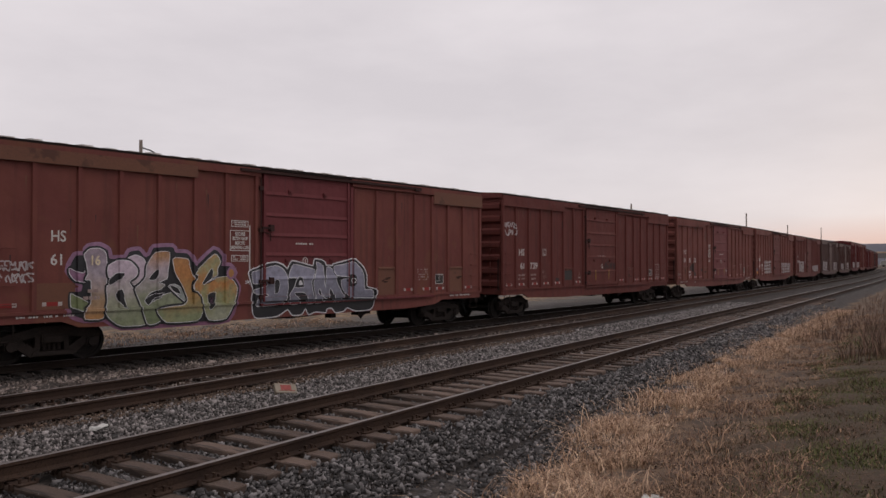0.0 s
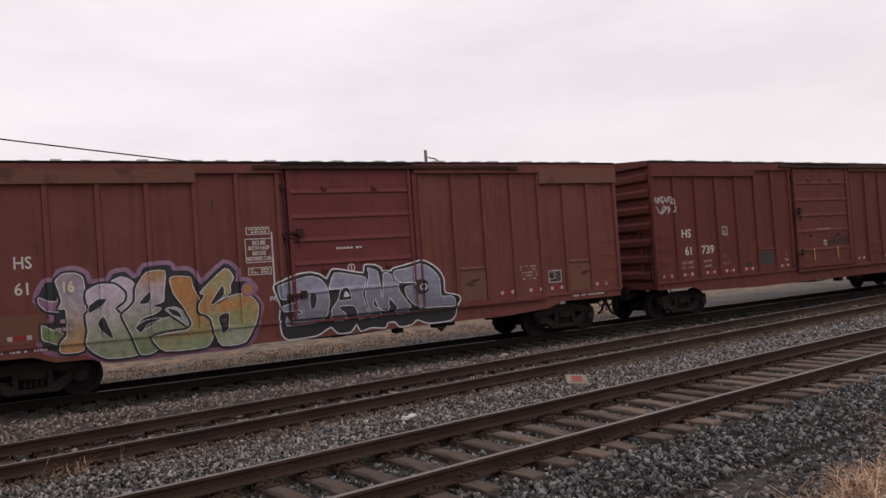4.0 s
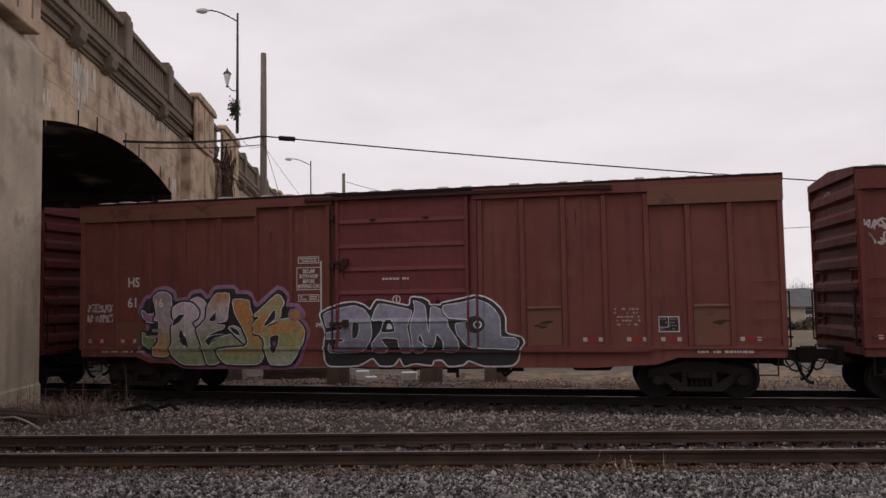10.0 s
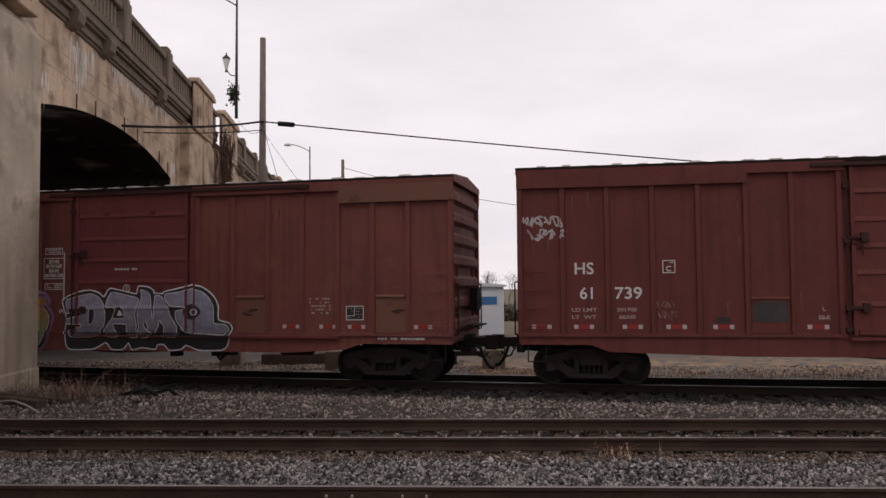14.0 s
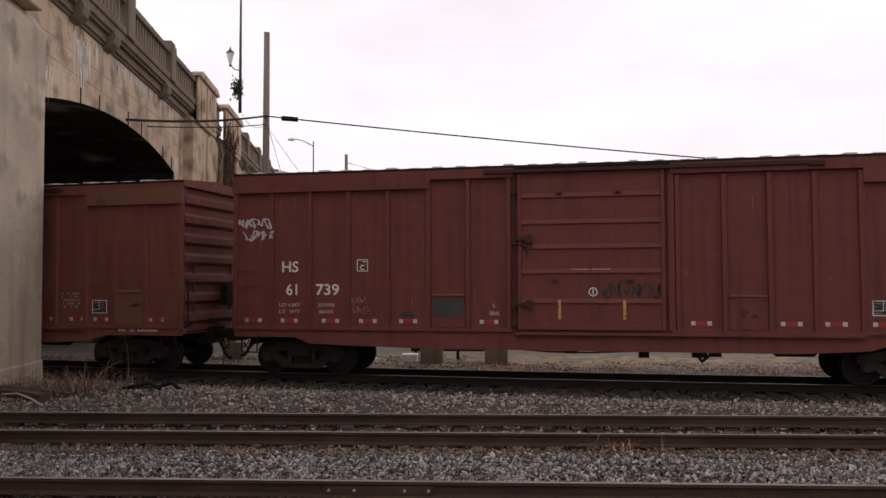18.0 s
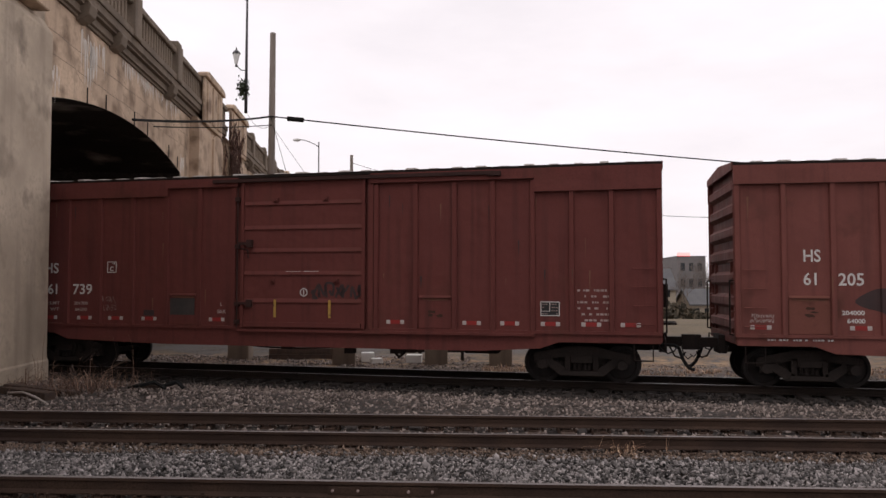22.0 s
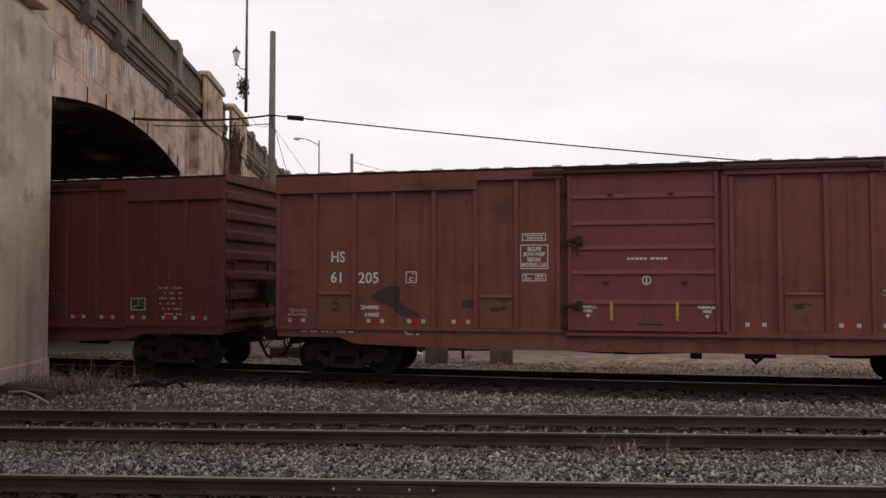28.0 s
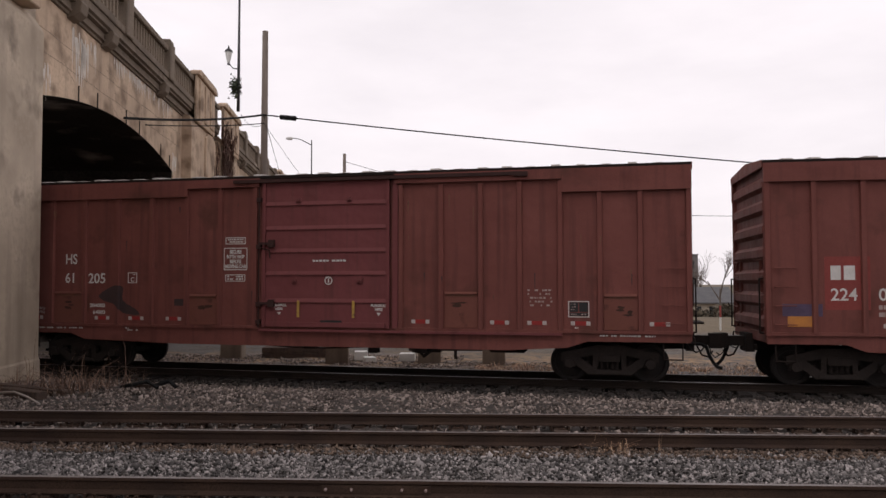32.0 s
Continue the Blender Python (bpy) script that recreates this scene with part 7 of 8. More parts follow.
block_me = finish(box(bmesh.new(), -0.36, 0.36, -0.3, 0.3, 0, 0.62), "concrete_block", M_CONC_DARK, 0.03)
for i, (x, y, rz) in enumerate(((-1.55, 24.6, 4), (0.50, 24.7, -3), (-4.45, 24.4, 8), (-8.3, 26.0, 2))):
    lone("concrete_block", block_me, M_CONC, "weathered concrete block standing on the lot", "concrete block", pose(x, y, ground_at(x, y) - 0.02, 0, 0, rz), "concrete blocks")
for i, (x, y, w, h) in enumerate(((-2.3, 25.2, 0.5, 0.26), (-3.85, 25.4, 0.42, 0.30), (-3.5, 24.9, 0.36, 0.16))):
    lone("white_box", box(bmesh.new(), -w / 2, w / 2, -0.2, 0.2, 0, h), M_TRIM, "small white metal box lying on the lot", "box", pose(x, y, ground_at(x, y), 0, 0, 10 * i), "white boxes", bevel=0.015)
pile = thing("timber_pile", "low stack of dark old ties on the lot", "timber pile", pose(-5.9, 26.3, ground_at(-5.9, 26.3), 0, 0, 6))
for i in range(6):
    part("tie", box(bmesh.new(), -1.4, 1.3, (i % 3) * 0.27 - 0.4, (i % 3) * 0.27 - 0.17, (i // 3) * 0.19, (i // 3) * 0.19 + 0.18), M_TIE_OLD, pile, bevel=0.012)
beam = thing("steel_frame", "dark low steel frame standing on blocks", "frame", pose(-0.4, 25.6, ground_at(-0.4, 25.6)))
part("beam", box(bmesh.new(), -1.9, 1.2, 0, 0.12, 0.30, 0.46), M_GRIME, beam)
for x in (-1.8, -0.4, 1.0):
    part("leg", box(bmesh.new(), x, x + 0.1, 0, 0.1, -0.02, 0.30), M_GRIME, beam)


def bare_tree(x, y, height, seed, label):
    """A leafless tree: a tapered trunk and forking limbs that thin out into twigs."""
    r = random.Random(seed)
    z0 = ground_at(x, y) - 0.2
    t = thing("tree", label, "tree", pose(x, y, z0), group="bare trees")
    limbs, twigs = bmesh.new(), bmesh.new()

    def grow(p, d, length, rad, level):
        q = p + d * length
        tube(limbs if level < 2 else twigs, p, q, rad, rad * 0.62, 5 if level < 2 else 3)
        if level >= 6:
            return
        for _ in range(r.choice((2, 3, 3)) if level < 4 else 2):
            e = (d + Vector((r.uniform(-0.75, 0.75), r.uniform(-0.75, 0.75), r.uniform(-0.15, 0.55)))).normalized()
            grow(p + d * length * r.uniform(0.6, 1.0), e, length * r.uniform(0.58, 0.82), max(rad * 0.60, 0.010), level + 1)

    grow(Vector((0, 0, 0)), Vector((r.uniform(-0.06, 0.06), 0, 1)).normalized(), height * 0.30, height * 0.0125, 0)
    part("trunk", limbs, M_BARK, t)
    tagged(part("crown", twigs, M_BARK, t, "bare twigs"), kind="stuff")


for i, (x, y, h) in enumerate(((7.5, 84, 12.0), (12.0, 84, 11.0), (9.9, 88, 11.0), (15.9, 92, 9.0), (16.8, 118, 9.5), (20.0, 120, 10), (27.6, 90, 11.5), (24.9, 98, 7.0), (31.5, 118, 10.0), (34.6, 122, 10.5), (31.0, 130, 11), (46, 128, 9), (52, 120, 8.5), (1.2, 110, 9), (-6, 120, 10), (60, 140, 10))):
    bare_tree(x, y, h, 100 + i, "bare grey winter tree beyond the field")


def brush(name, x0, x1, y0, y1, n, h, material, label, seed, size=0.16):
    """A low uneven thicket of small clumps."""
    g = np.random.default_rng(seed)
    x, y = g.uniform(x0, x1, n), g.uniform(y0, y1, n)
    top = h * (0.55 + 0.45 * np.sin(x * 0.9) * np.sin(x * 0.37 + 1))
    z = ground_height(x, y) + g.uniform(0, 1, n) * top
    tri = np.stack([x, y, z], 1)[:, None] + g.normal(0, size, (n, 3, 3))
    return tagged(new(name, soup(name, tri.reshape(-1, 3), np.arange(n * 3).reshape(-1, 3), material)), label, "hedge", kind="stuff")


brush("hedge", -14, 24, 66, 70, 5200, 1.5, M_HEDGE, "low dark leafless hedge along the field", 3, 0.2)
brush("hedge", 24, 70, 72, 76, 5200, 2.0, M_HEDGE, "low dark leafless hedge along the field", 5, 0.2)
r_ = random.Random(12)
kinds = [o for o in bpy.data.objects if o.name.startswith("tree")]
for i in range(44):
    x, y = r_.uniform(-60, 120), r_.uniform(140, 190)
    copy_thing(r_.choice(kinds), pose(x, y, ground_at(x, y) - 0.2, 0, 0, r_.uniform(0, 360)))
post = thing("marker_post", "white marker post with a red top in the field", "post", pose(12.9, 42, ground_at(12.9, 42) - 0.05))
part("shaft", tube(bmesh.new(), (0, 0, 0), (0, 0, 0.75), 0.05, n=8), M_TRIM, post)
part("red_band", tube(bmesh.new(), (0, 0, 0.75), (0, 0, 1.35), 0.055, n=8), M_LITTER_RED, post)
brush("hedge", -80, 140, 128, 134, 9000, 3.0, M_HEDGE, "far line of dark scrub", 7, 0.22)

# far end of the line: a road bridge, its banks and a hill
fb = thing("far_bridge", "dark low road bridge with a pale parapet across the far tracks", "bridge", pose(420, 0, 0))
part("deck", box(bmesh.new(), 0, 12, -70, 90, 3.9, 6.3), M_BRICK, fb)
part("parapet", box(bmesh.new(), -0.4, 0.2, -70, 90, 6.3, 7.0), M_CONC, fb)
for y in (-24, 3, 24, 52):
    part("pier", box(bmesh.new(), 1, 11, y - 0.8, y + 0.8, -2.5, 3.9), M_CONC_DARK, fb)
lorry = thing("lorry", "small white box lorry standing beyond the far bridge", "lorry", pose(437, 24, ground_at(437, 24)))
part("box_body", box(bmesh.new(), -1.2, 1.2, -7.0, 2.0, 1.1, 4.2), M_TRIM, lorry, bevel=0.05)
part("cab", prism(bmesh.new(), [(2.2, 0.8), (4.4, 0.8), (4.4, 2.0), (3.9, 3.0), (2.2, 3.0)], -1.1, 1.1, "x"), M_TRIM, lorry)
for y in (-5.4, 3.2):
    for x in (-1.0, 1.0):
        part("wheel", lathe(bmesh.new(), [(0.1, -0.15), (0.5, -0.13), (0.5, 0.13), (0.1, 0.15)], 14, (x, y, 0.5), "x"), M_WIRE, lorry)
def hill(x, y):
    return -4 + 34 * np.exp(-((y - 130) / 190.0) ** 2) * np.exp(-((x - 1150) / 260.0) ** 2) + 3 * np.sin(y * 0.05) * np.exp(-((x - 1150) / 260.0) ** 2)
tagged(new("hill", grid_mesh("hill", np.linspace(700, 1600, 30), np.linspace(-500, 900, 60), hill, M_HILL)), "hazy grey wooded hill on the horizon", "hill", kind="structure")
brush("far_trees", 240, 320, -22, -3, 6000, 5.0, M_HEDGE, "dark scrub beside the far tracks", 9, 0.3)
brush("far_trees", 340, 415, 46, 80, 5000, 7.0, M_HEDGE, "dark bare trees beside the far bridge", 10, 0.35)


# ---- things on the ground ----
carton = thing("carton", "crushed red and white carton lying on the ballast", "carton", pose(9.86, 9.72, -0.20, -58, 6, -30))
part("panel", box(bmesh.new(), -0.19, 0.20, 0.0, 0.09, 0.0, 0.25), M_CARD, carton, bevel=0.012)
part("red_print", box(bmesh.new(), -0.09, 0.10, -0.004, 0.002, 0.07, 0.20), M_LITTER_RED, carton)
part("red_print", box(bmesh.new(), -0.13, 0.15, -0.004, 0.002, 0.045, 0.056), M_LITTER_RED, carton)
lone("scrap", prism(bmesh.new(), [(-0.15, 0), (0.15, 0.01), (0.14, 0.05), (0.0, 0.035), (-0.13, 0.06)], -0.05, 0.05), M_TRIM, "torn white plastic scrap on the ballast", "litter", pose(6.27, 9.70, -0.19, 0, 0, 20), bevel=0.01)
def rag_bm():
    bm = bmesh.new()
    bmesh.ops.create_grid(bm, x_segments=9, y_segments=9, size=0.10)
    r = random.Random(8)
    for v in bm.verts:
        v.co.z = 0.05 + r.uniform(-0.04, 0.05) - 0.25 * (v.co.x ** 2 + v.co.y ** 2) / 0.14
    g = bmesh.ops.solidify(bm, geom=bm.faces[:], thickness=0.006)
    return bm
lone("rag", rag_bm(), M_TRIM, "crumpled white rag in the dead grass", "litter", pose(7.30, 2.40, ground_at(7.30, 2.40) + 0.03))
debris = thing("debris", "dark broken bits of hose and wood on the ballast", "debris", pose(-7.3, 17.0, ground_at(-7.3, 17.0)))
part("hose", bent(bmesh.new(), [(-0.45, 0.0, 0.03), (-0.2, 0.1, 0.10), (0.1, 0.0, 0.06), (0.4, 0.12, 0.16), (0.6, 0.0, 0.03)], 0.045), M_WIRE, debris)
part("hose", bent(bmesh.new(), [(-0.6, -0.1, 0.04), (-0.3, -0.25, 0.12), (0.0, -0.15, 0.18), (0.3, -0.28, 0.06)], 0.04), M_WIRE, debris)
part("splinter", box(bmesh.new(), -0.3, 0.35, -0.1, 0.0, 0.0, 0.09), M_TIE_OLD, debris, at=pose(0, 0, 0, 0, 8, 12))
M_STICK = surface("bleached_stick", (0.42, 0.38, 0.34), (0.30, 0.26, 0.23), 6.0, 0.9)
plank = thing("planks", "broken old ties and a pale stick beside the pier", "planks", pose(-9.3, 15.4, ground_at(-9.3, 15.4), 0, 0, -30))
part("plank", box(bmesh.new(), -1.0, 0.8, -0.12, 0.12, 0.0, 0.17), M_TIE_OLD, plank, bevel=0.015)
part("plank", box(bmesh.new(), -0.8, 0.9, 0.22, 0.42, 0.02, 0.17), M_TIE_OLD, plank, bevel=0.015, at=pose(0, 0, 0, 0, 4, 22))
part("stick", bent(bmesh.new(), [(-0.3, -0.25, 0.10), (0.35, -0.3, 0.17), (0.9, -0.36, 0.13), (1.5, -0.45, 0.05)], 0.022), M_STICK, plank)
jb = part("joint_bar", box(bmesh.new(), -1.65, -0.50, NEAR_Y + NEAR_GAUGE - 0.045, NEAR_Y + NEAR_GAUGE - 0.012, -0.135, -0.05), M_RAIL, track_near, "bolted joint bar")
for x in (-1.60, -1.33, -0.80, -0.55):
    part("bolt", lathe(bmesh.new(), [(0.015, 0.0), (0.015, -0.03), (0.008, -0.036)], 8, (x, NEAR_Y + NEAR_GAUGE - 0.045, -0.09), "y"), M_FAINT, jb)
sg = thing("pier_sign", "small white number board fixed to the pier", "sign", bridge.matrix_basis @ pose(17.70, -0.36, 0.95))
part("board", box(bmesh.new(), -0.17, 0.17, -0.02, 0.02, 0.0, 0.66), M_TRIM, sg)
for z in (0.09, 0.28, 0.47):
    part("mark", box(bmesh.new(), -0.09, 0.09, -0.026, -0.02, z, z + 0.11), M_GREYP, sg)


# ---- loose ballast, grass and ties ----
def scatter_stones(name, n, xs_, ys_, zs, size, material, label, seed, faces=20, thin=18.0, keep=None):
    """Broken stones lying over the bed, fewer far down the line."""
    g = np.random.default_rng(seed)
    x = xs_[0] + (xs_[1] - xs_[0]) * g.random(n) ** (1.0 if thin is None else 1.35)
    if thin is None or thin < 0:
        x = g.uniform(xs_[0], xs_[1], n)
    y = g.uniform(ys_[0], ys_[1], n)
    if keep is not None:
        m = keep(x, y)
        x, y = x[m], y[m]
    n = len(x)
    if faces == 20:
        f = (1 + 5 ** 0.5) / 2
        base = np.array([(-1, f, 0), (1, f, 0), (-1, -f, 0), (1, -f, 0), (0, -1, f), (0, 1, f), (0, -1, -f), (0, 1, -f), (f, 0, -1), (f, 0, 1), (-f, 0, -1), (-f, 0, 1)]) / 1.9
        tri = np.array([(0, 11, 5), (0, 5, 1), (0, 1, 7), (0, 7, 10), (0, 10, 11), (1, 5, 9), (5, 11, 4), (11, 10, 2), (10, 7, 6), (7, 1, 8), (3, 9, 4), (3, 4, 2), (3, 2, 6), (3, 6, 8), (3, 8, 9), (4, 9, 5), (2, 4, 11), (6, 2, 10), (8, 6, 7), (9, 8, 1)])
    else:
        base = np.array([(1, 0, 0), (-1, 0, 0), (0, 1, 0), (0, -1, 0), (0, 0, 1), (0, 0, -1)], float)
        tri = np.array([(0, 2, 4), (2, 1, 4), (1, 3, 4), (3, 0, 4), (2, 0, 5), (1, 2, 5), (3, 1, 5), (0, 3, 5)])
    k = len(base)
    v = base[None] * (1 + g.uniform(-0.35, 0.35, (n, k, 1)))
    v = v * (size * g.lognormal(0, 0.28, (n, 1, 1))) * g.uniform(0.42, 1.5, (n, 1, 3)) * np.array([1.0, 1.0, 0.75])
    q = g.normal(size=(n, 4))
    q /= np.linalg.norm(q, axis=1)[:, None]
    a, b, c, d = q.T
    rot = np.stack([np.stack([1 - 2 * (c * c + d * d), 2 * (b * c - a * d), 2 * (b * d + a * c)], -1), np.stack([2 * (b * c + a * d), 1 - 2 * (b * b + d * d), 2 * (c * d - a * b)], -1),
                    np.stack([2 * (b * d - a * c), 2 * (c * d + a * b), 1 - 2 * (b * b + c * c)], -1)], 1)
    v = np.einsum("nij,nkj->nki", rot, v)
    z = (ground_height(x, y) if zs is None else zs(x, y)) + g.uniform(-0.4, 0.9, n) * size
    v += np.stack([x, y, z], 1)[:, None]
    t = tri[None] + (np.arange(n) * k)[:, None, None]
    return tagged(new(name, soup(name, v.reshape(-1, 3), t.reshape(-1, 3), material)), label, "ballast", kind="stuff")


N1, N2, M1, M2 = NEAR_Y, NEAR_Y + NEAR_GAUGE, MID_Y, MID_Y + GAUGE
def bed(level):
    return lambda x, y: np.full(len(x), level)


def verge_edge(x):
    """Where the dead grass ends and the ballast begins."""
    return np.interp(x, (5, 7, 13, 25, 60), (3.75, 3.95, 4.75, 5.15, 5.25))


def clear(x, y):
    """Keeps stones off the foot of every rail."""
    ok = np.ones(len(x), bool)
    for r in (N1, N2, M1, M2):
        ok &= np.abs(y - r) > 0.10
    return ok


scatter_stones("ballast", 52000, (2.6, 46), (3.3, 6.65), lambda x, y: np.where(y > 4.9, -0.275 - 0.09 * smooth(6.0, 4.6, y), ground_height(x, y)), 0.027, M_STONE_NEAR, "grey broken stone ballast beside the near track", 11, 8, keep=lambda x, y: clear(x, y) & (y > verge_edge(x) - 0.55 + 0.25 * np.sin(x * 2.3)))
scatter_stones("ballast", 24000, (0.0, 46), (6.75, 8.15), bed(-0.283), 0.025, M_STONE_NEAR, "grey broken stone ballast between the near rails", 12, 8, keep=clear)
scatter_stones("ballast", 72000, (-8, 46), (8.25, 10.55), lambda x, y: -0.222 + 0.02 * np.sin(x * 2) * np.sin(y * 3), 0.023, M_STONE, "grey broken stone ballast between the tracks", 13, 8, keep=clear)
scatter_stones("ballast", 12000, (-12, 26), (10.9, 12.3), bed(-0.25), 0.028, M_STONE_RUST, "rust-stained ballast between rusty rails", 14, 8, keep=clear)
scatter_stones("ballast", 11000, (-9, 24), (10.28, 10.82), bed(-0.205), 0.020, M_STONE_DIRT, "dirt-covered ballast along the rusty rail", 16, 8, keep=clear)
scatter_stones("ballast", 60000, (-12, 34), (12.42, 20.5), None, 0.030, M_STONE_RUST, "brown dusty ballast before the train's track", 15, 8, keep=lambda x, y: y < np.interp(x, LINE_X, LINE[:, 1]) - 0.95)
# Black stones in a band along the train stand for its shadow.
scatter_stones("ballast", 30000, (-14, 34), (12.6, 22.4), lambda x, y: ground_height(x, y) * 0.4 - 0.6 * (0.20 + DROP), 0.034, M_STONE_BLACK, "black ballast under the train, its shadow painted into the stones", 17, 8, keep=lambda x, y: np.abs(y - np.interp(x, LINE_X, LINE[:, 1]) - 0.40) < 1.65)
scatter_stones("ballast", 12000, (-0.5, 26), (19.5, 25.0), None, 0.022, M_STONE_RUST, "loose brown gravel strewn behind the train", 19, 8, keep=lambda x, y: y > np.interp(x, LINE_X, LINE[:, 1]) + 2.2)
scatter_stones("ballast", 14000, (-16, -0.5), (21.0, 27.0), None, 0.030, M_STONE_RUST, "loose gravel on the lot behind the train", 18, 8, keep=lambda x, y: y > np.interp(x, LINE_X, LINE[:, 1]) + 2.3)


def scatter_blades(name, n, place, height, material, label, seed, width=0.006, lean=0.6, clump=0):
    """Bent tapering blades, each three triangles."""
    g = np.random.default_rng(seed)
    x, y = place(g, n)
    n = len(x)
    if clump:
        i = g.integers(0, max(1, n // clump), n)
        x, y = x[i] + g.normal(0, 0.07, n), y[i] + g.normal(0, 0.07, n)
    h = height * g.lognormal(0, 0.35, n)
    a = g.uniform(0, 6.2832, n)
    out = np.stack([np.cos(a), np.sin(a)], 1) * (h * g.uniform(0.1, 1.0, n) * lean)[:, None]
    b = a + g.uniform(1.0, 2.1, n)
    w = np.stack([np.cos(b), np.sin(b)], 1) * (width * g.uniform(0.6, 1.4, n))[:, None]
    z = ground_height(x, y) - 0.01
    v = np.zeros((n, 5, 3))
    p = np.stack([x, y], 1)
    v[:, 0, :2], v[:, 1, :2], v[:, 2, :2], v[:, 3, :2], v[:, 4, :2] = p - w, p + w, p + out * 0.35 - w * 0.7, p + out * 0.35 + w * 0.7, p + out
    v[:, 0, 2], v[:, 1, 2], v[:, 2, 2], v[:, 3, 2], v[:, 4, 2] = z, z, z + h * 0.6, z + h * 0.6, z + h * g.uniform(0.55, 1.0, n)
    t = np.array([(0, 1, 3), (0, 3, 2), (2, 3, 4)])[None] + (np.arange(n) * 5)[:, None, None]
    return tagged(new(name, soup(name, v.reshape(-1, 3), t.reshape(-1, 3), material)), label, "grass", kind="stuff")


def strip(x0, x1, y0, y1, wave=0.0, bias=1.0):
    def place(g, n):
        x = x0 + (x1 - x0) * g.random(n) ** 1.5
        y = y0 + (y1 - y0) * g.random(n) ** bias
        return x, y + wave * np.sin(x * 1.3) + wave * 0.6 * np.sin(x * 3.1 + 2)
    return place


def tufts(name, clumps, blades, place, height, material, label, seed, spread=0.09, width=0.0035):
    """Arching tufts: the blades of each clump lean outwards and curl over."""
    g = np.random.default_rng(seed)
    cx, cy = place(g, clumps)
    size = g.lognormal(0, 0.35, len(cx))
    i = g.integers(0, len(cx), len(cx) * blades)
    n = len(i)
    off = g.normal(0, spread, (n, 2)) * size[i][:, None]
    p = np.stack([cx[i], cy[i]], 1) + off
    a = np.arctan2(off[:, 1], off[:, 0]) + g.normal(0, 0.9, n)
    h = height * size[i] * g.lognormal(0, 0.3, n)
    out = np.stack([np.cos(a), np.sin(a)], 1) * (h * g.uniform(0.6, 2.7, n))[:, None]
    b = a + 1.57
    w = np.stack([np.cos(b), np.sin(b)], 1) * (width * g.uniform(0.6, 1.5, n))[:, None]
    z = ground_height(p[:, 0], p[:, 1]) - 0.01
    v = np.zeros((n, 7, 3))
    for k, (f, hh, ww) in enumerate(((0.0, 0.0, 1.0), (0.20, 0.60, 0.85), (0.58, 0.80, 0.6))):
        v[:, 2 * k, :2], v[:, 2 * k + 1, :2] = p + out * f - w * ww, p + out * f + w * ww
        v[:, 2 * k, 2] = v[:, 2 * k + 1, 2] = z + h * hh
    v[:, 6, :2] = p + out
    v[:, 6, 2] = z + h * g.uniform(0.10, 0.75, n)
    t = np.array([(0, 1, 3), (0, 3, 2), (2, 3, 5), (2, 5, 4), (4, 5, 6)])[None] + (np.arange(n) * 7)[:, None, None]
    return tagged(new(name, soup(name, v.reshape(-1, 3), t.reshape(-1, 3), material)), label, "grass", kind="stuff")


def patchy(x0, x1, y0, y1, bias=1.5, level=0.0, wave=0.12):
    """Spots in a strip, thick in some places and bare in others."""
    def place(g, n):
        x = x0 + (x1 - x0) * g.random(n * 3) ** bias
        y = g.uniform(y0, y1, n * 3) + verge_edge(x) - 4.0 + wave * np.sin(x * 1.3) + wave * 0.6 * np.sin(x * 3.1 + 2)
        f = np.sin(x * 2.1 + 1.3 * np.sin(y * 1.7)) * np.sin(y * 2.6 + np.sin(x * 1.1)) + g.normal(0, 0.35, len(x))
        m = np.nonzero(f > level)[0][:n]
        return x[m], y[m]
    return place


tufts("dry_grass", 1350, 26, patchy(5.6, 44, 2.85, 3.95, 1.5, -0.25), 0.105, M_BLADE, "straw-coloured dead grass along the ballast edge", 21, 0.085)
tufts("dry_grass", 800, 22, patchy(7.0, 40, 1.2, 2.9, 1.4, -0.2), 0.070, M_BLADE_DULL, "brown clumps of dead grass on the verge", 22, 0.09)
scatter_blades("dry_grass", 16000, strip(5.0, 40, 3.9, 0.6, 0.2), 0.035, M_BLADE_DULL, "short trampled dead grass", 32, 0.0035, 3.0, 3)
scatter_blades("fallen_leaves", 9000, strip(5.0, 26, 3.4, -2.0, 0.2), 0.022, M_BROWN, "brown leaf litter on the turf", 33, 0.016, 2.6, 3)
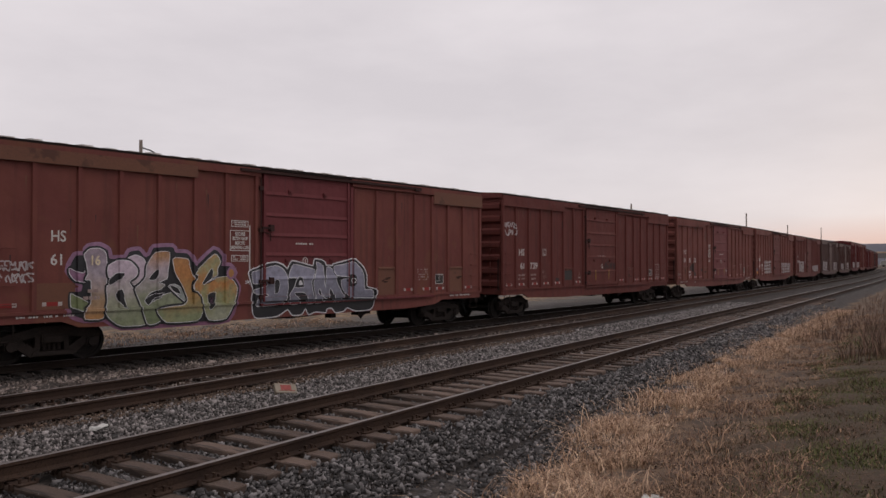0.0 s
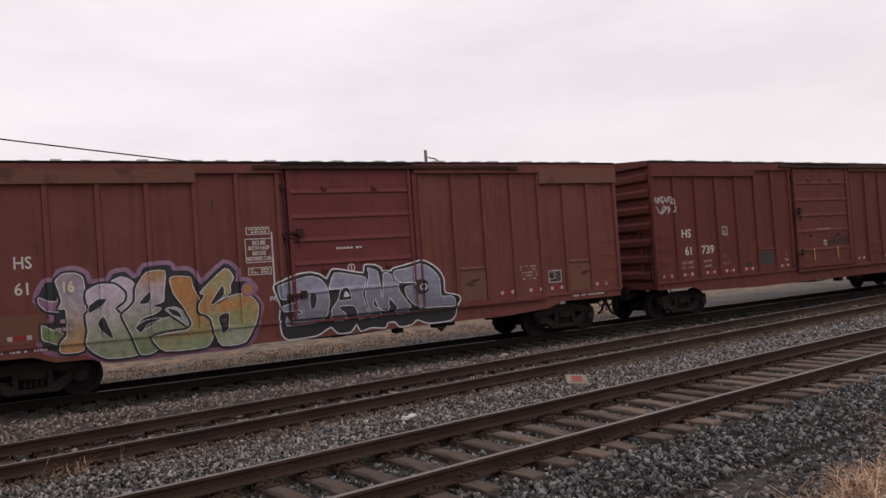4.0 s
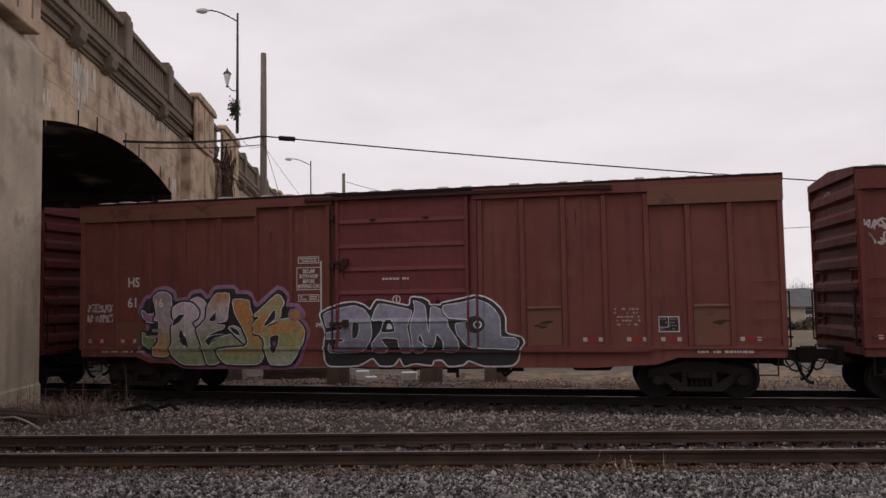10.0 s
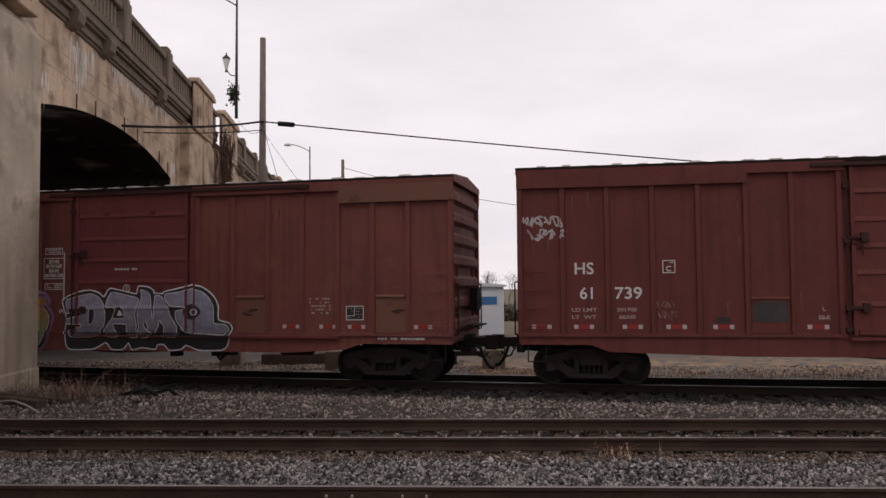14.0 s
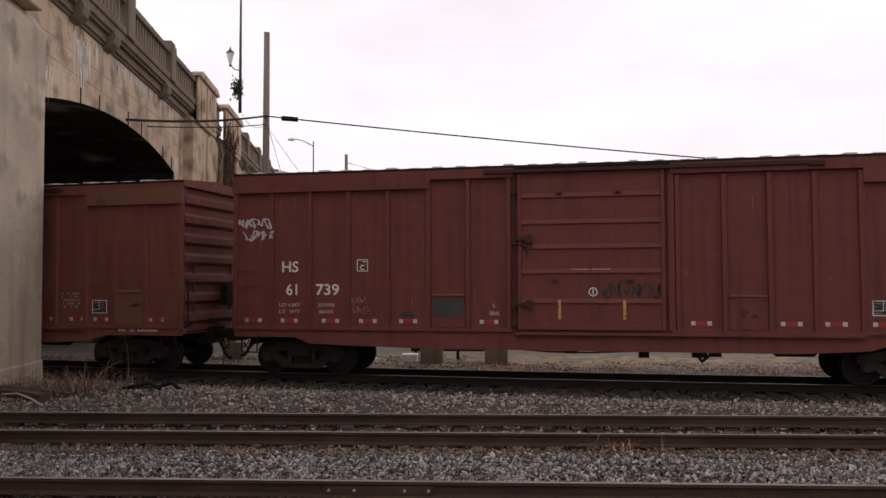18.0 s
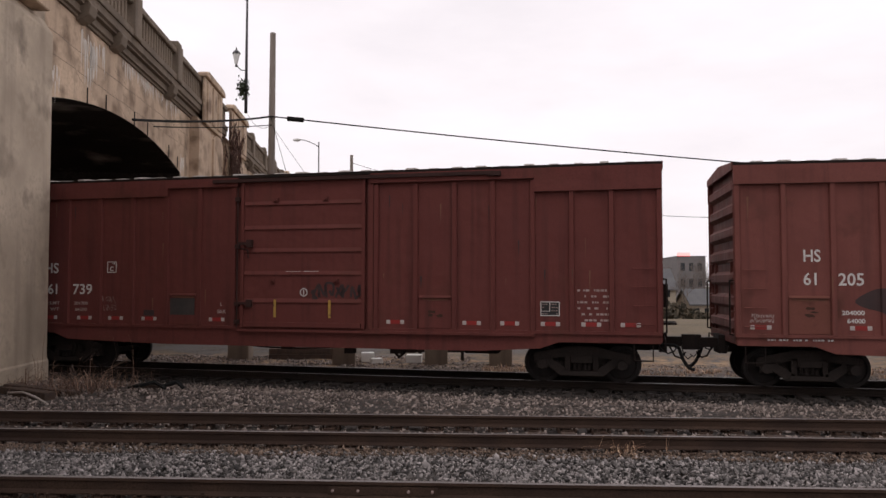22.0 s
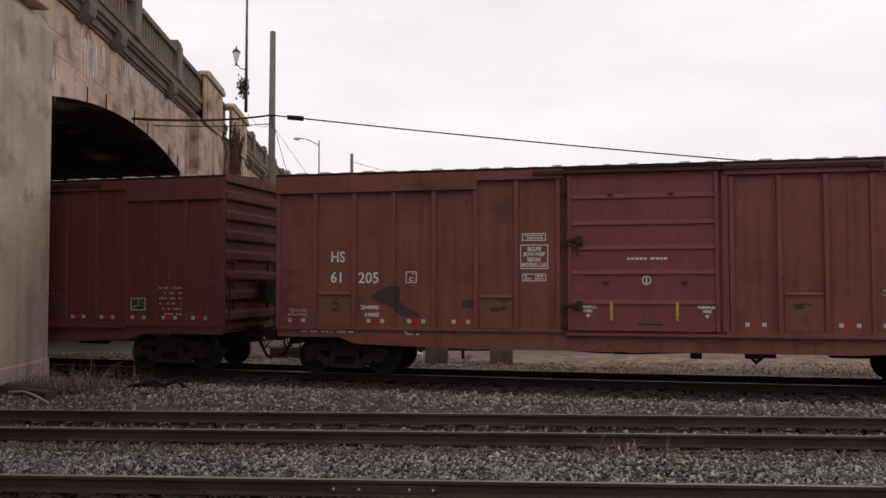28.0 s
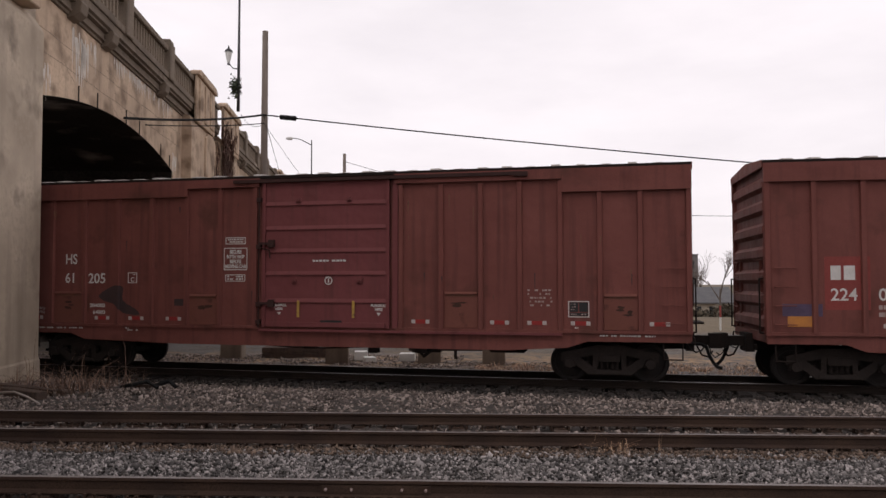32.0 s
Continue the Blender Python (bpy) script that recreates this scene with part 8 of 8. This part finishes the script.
scatter_blades("green_grass", 120000, strip(5.0, 34, 2.7, -3.5, 0.3), 0.038, M_GREEN, "short patchy green and brown turf", 23, 0.0042, 1.9)
scatter_blades("green_grass", 90000, patchy(6.2, 34, -5.5, 1.75, 1.4, 0.0), 0.045, M_GRASS, "patches of living green grass", 35, 0.004, 1.5)
scatter_blades("weeds", 5000, strip(26, 95, 4.2, -1.0, 0.3), 0.42, M_BROWN, "tall brown dead weeds along the line", 24, 0.006, 0.9, 5)
scatter_blades("weeds", 9000, strip(19, 70, 1.8, -3.0, 0.3), 0.50, M_BROWN, "thick brown dead weeds on the bank", 34, 0.006, 1.0, 6)
scatter_blades("dry_grass", 7000, strip(0, 26, 21.2, 23.6, 0.4), 0.10, M_BLADE, "low dead grass behind the train", 25, 0.008, 0.9, 8)
tufts("weeds", 22, 24, lambda g, n: (g.normal(-8.9, 0.5, n), g.normal(16.3, 0.6, n)), 0.24, M_BROWN, "brown dead weeds by the pier", 26, 0.12, 0.006)
scatter_blades("weeds", 34, lambda g, n: (g.normal(-8.6, 0.8, n), g.normal(17.0, 0.6, n)), 0.85, M_BROWN, "thin dead stalks by the pier", 27, 0.005, 0.35)
tufts("weeds", 4, 16, lambda g, n: (g.normal(1.95, 0.14, n), g.normal(10.7, 0.04, n)), 0.15, M_BLADE, "dry weed tuft beside the rusty rail", 28, 0.05, 0.004)
scatter_blades("weeds", 5, lambda g, n: (g.normal(2.45, 0.03, n), g.normal(10.7, 0.03, n)), 0.33, M_BLADE, "single dry stalk beside the rusty rail", 29, 0.005, 0.15)

lay_ties(track_near, NEAR_Y, -9, 55, TIES, -0.20, 22, 1)
lay_ties(track_mid, MID_Y, -14, 42, TIES_DARK, -0.215, 10, 2)
# Ties under the train, in timber with its shade painted in.
r_ = random.Random(9)
s_ = -16.0
while s_ < 40:
    c_, d_ = on_line(s_), on_line(s_ + 0.2) - on_line(s_ - 0.2)
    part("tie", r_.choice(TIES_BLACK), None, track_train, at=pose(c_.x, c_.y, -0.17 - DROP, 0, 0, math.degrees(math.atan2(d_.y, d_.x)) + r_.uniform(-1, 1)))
    s_ += r_.uniform(0.5, 0.58)


motions()
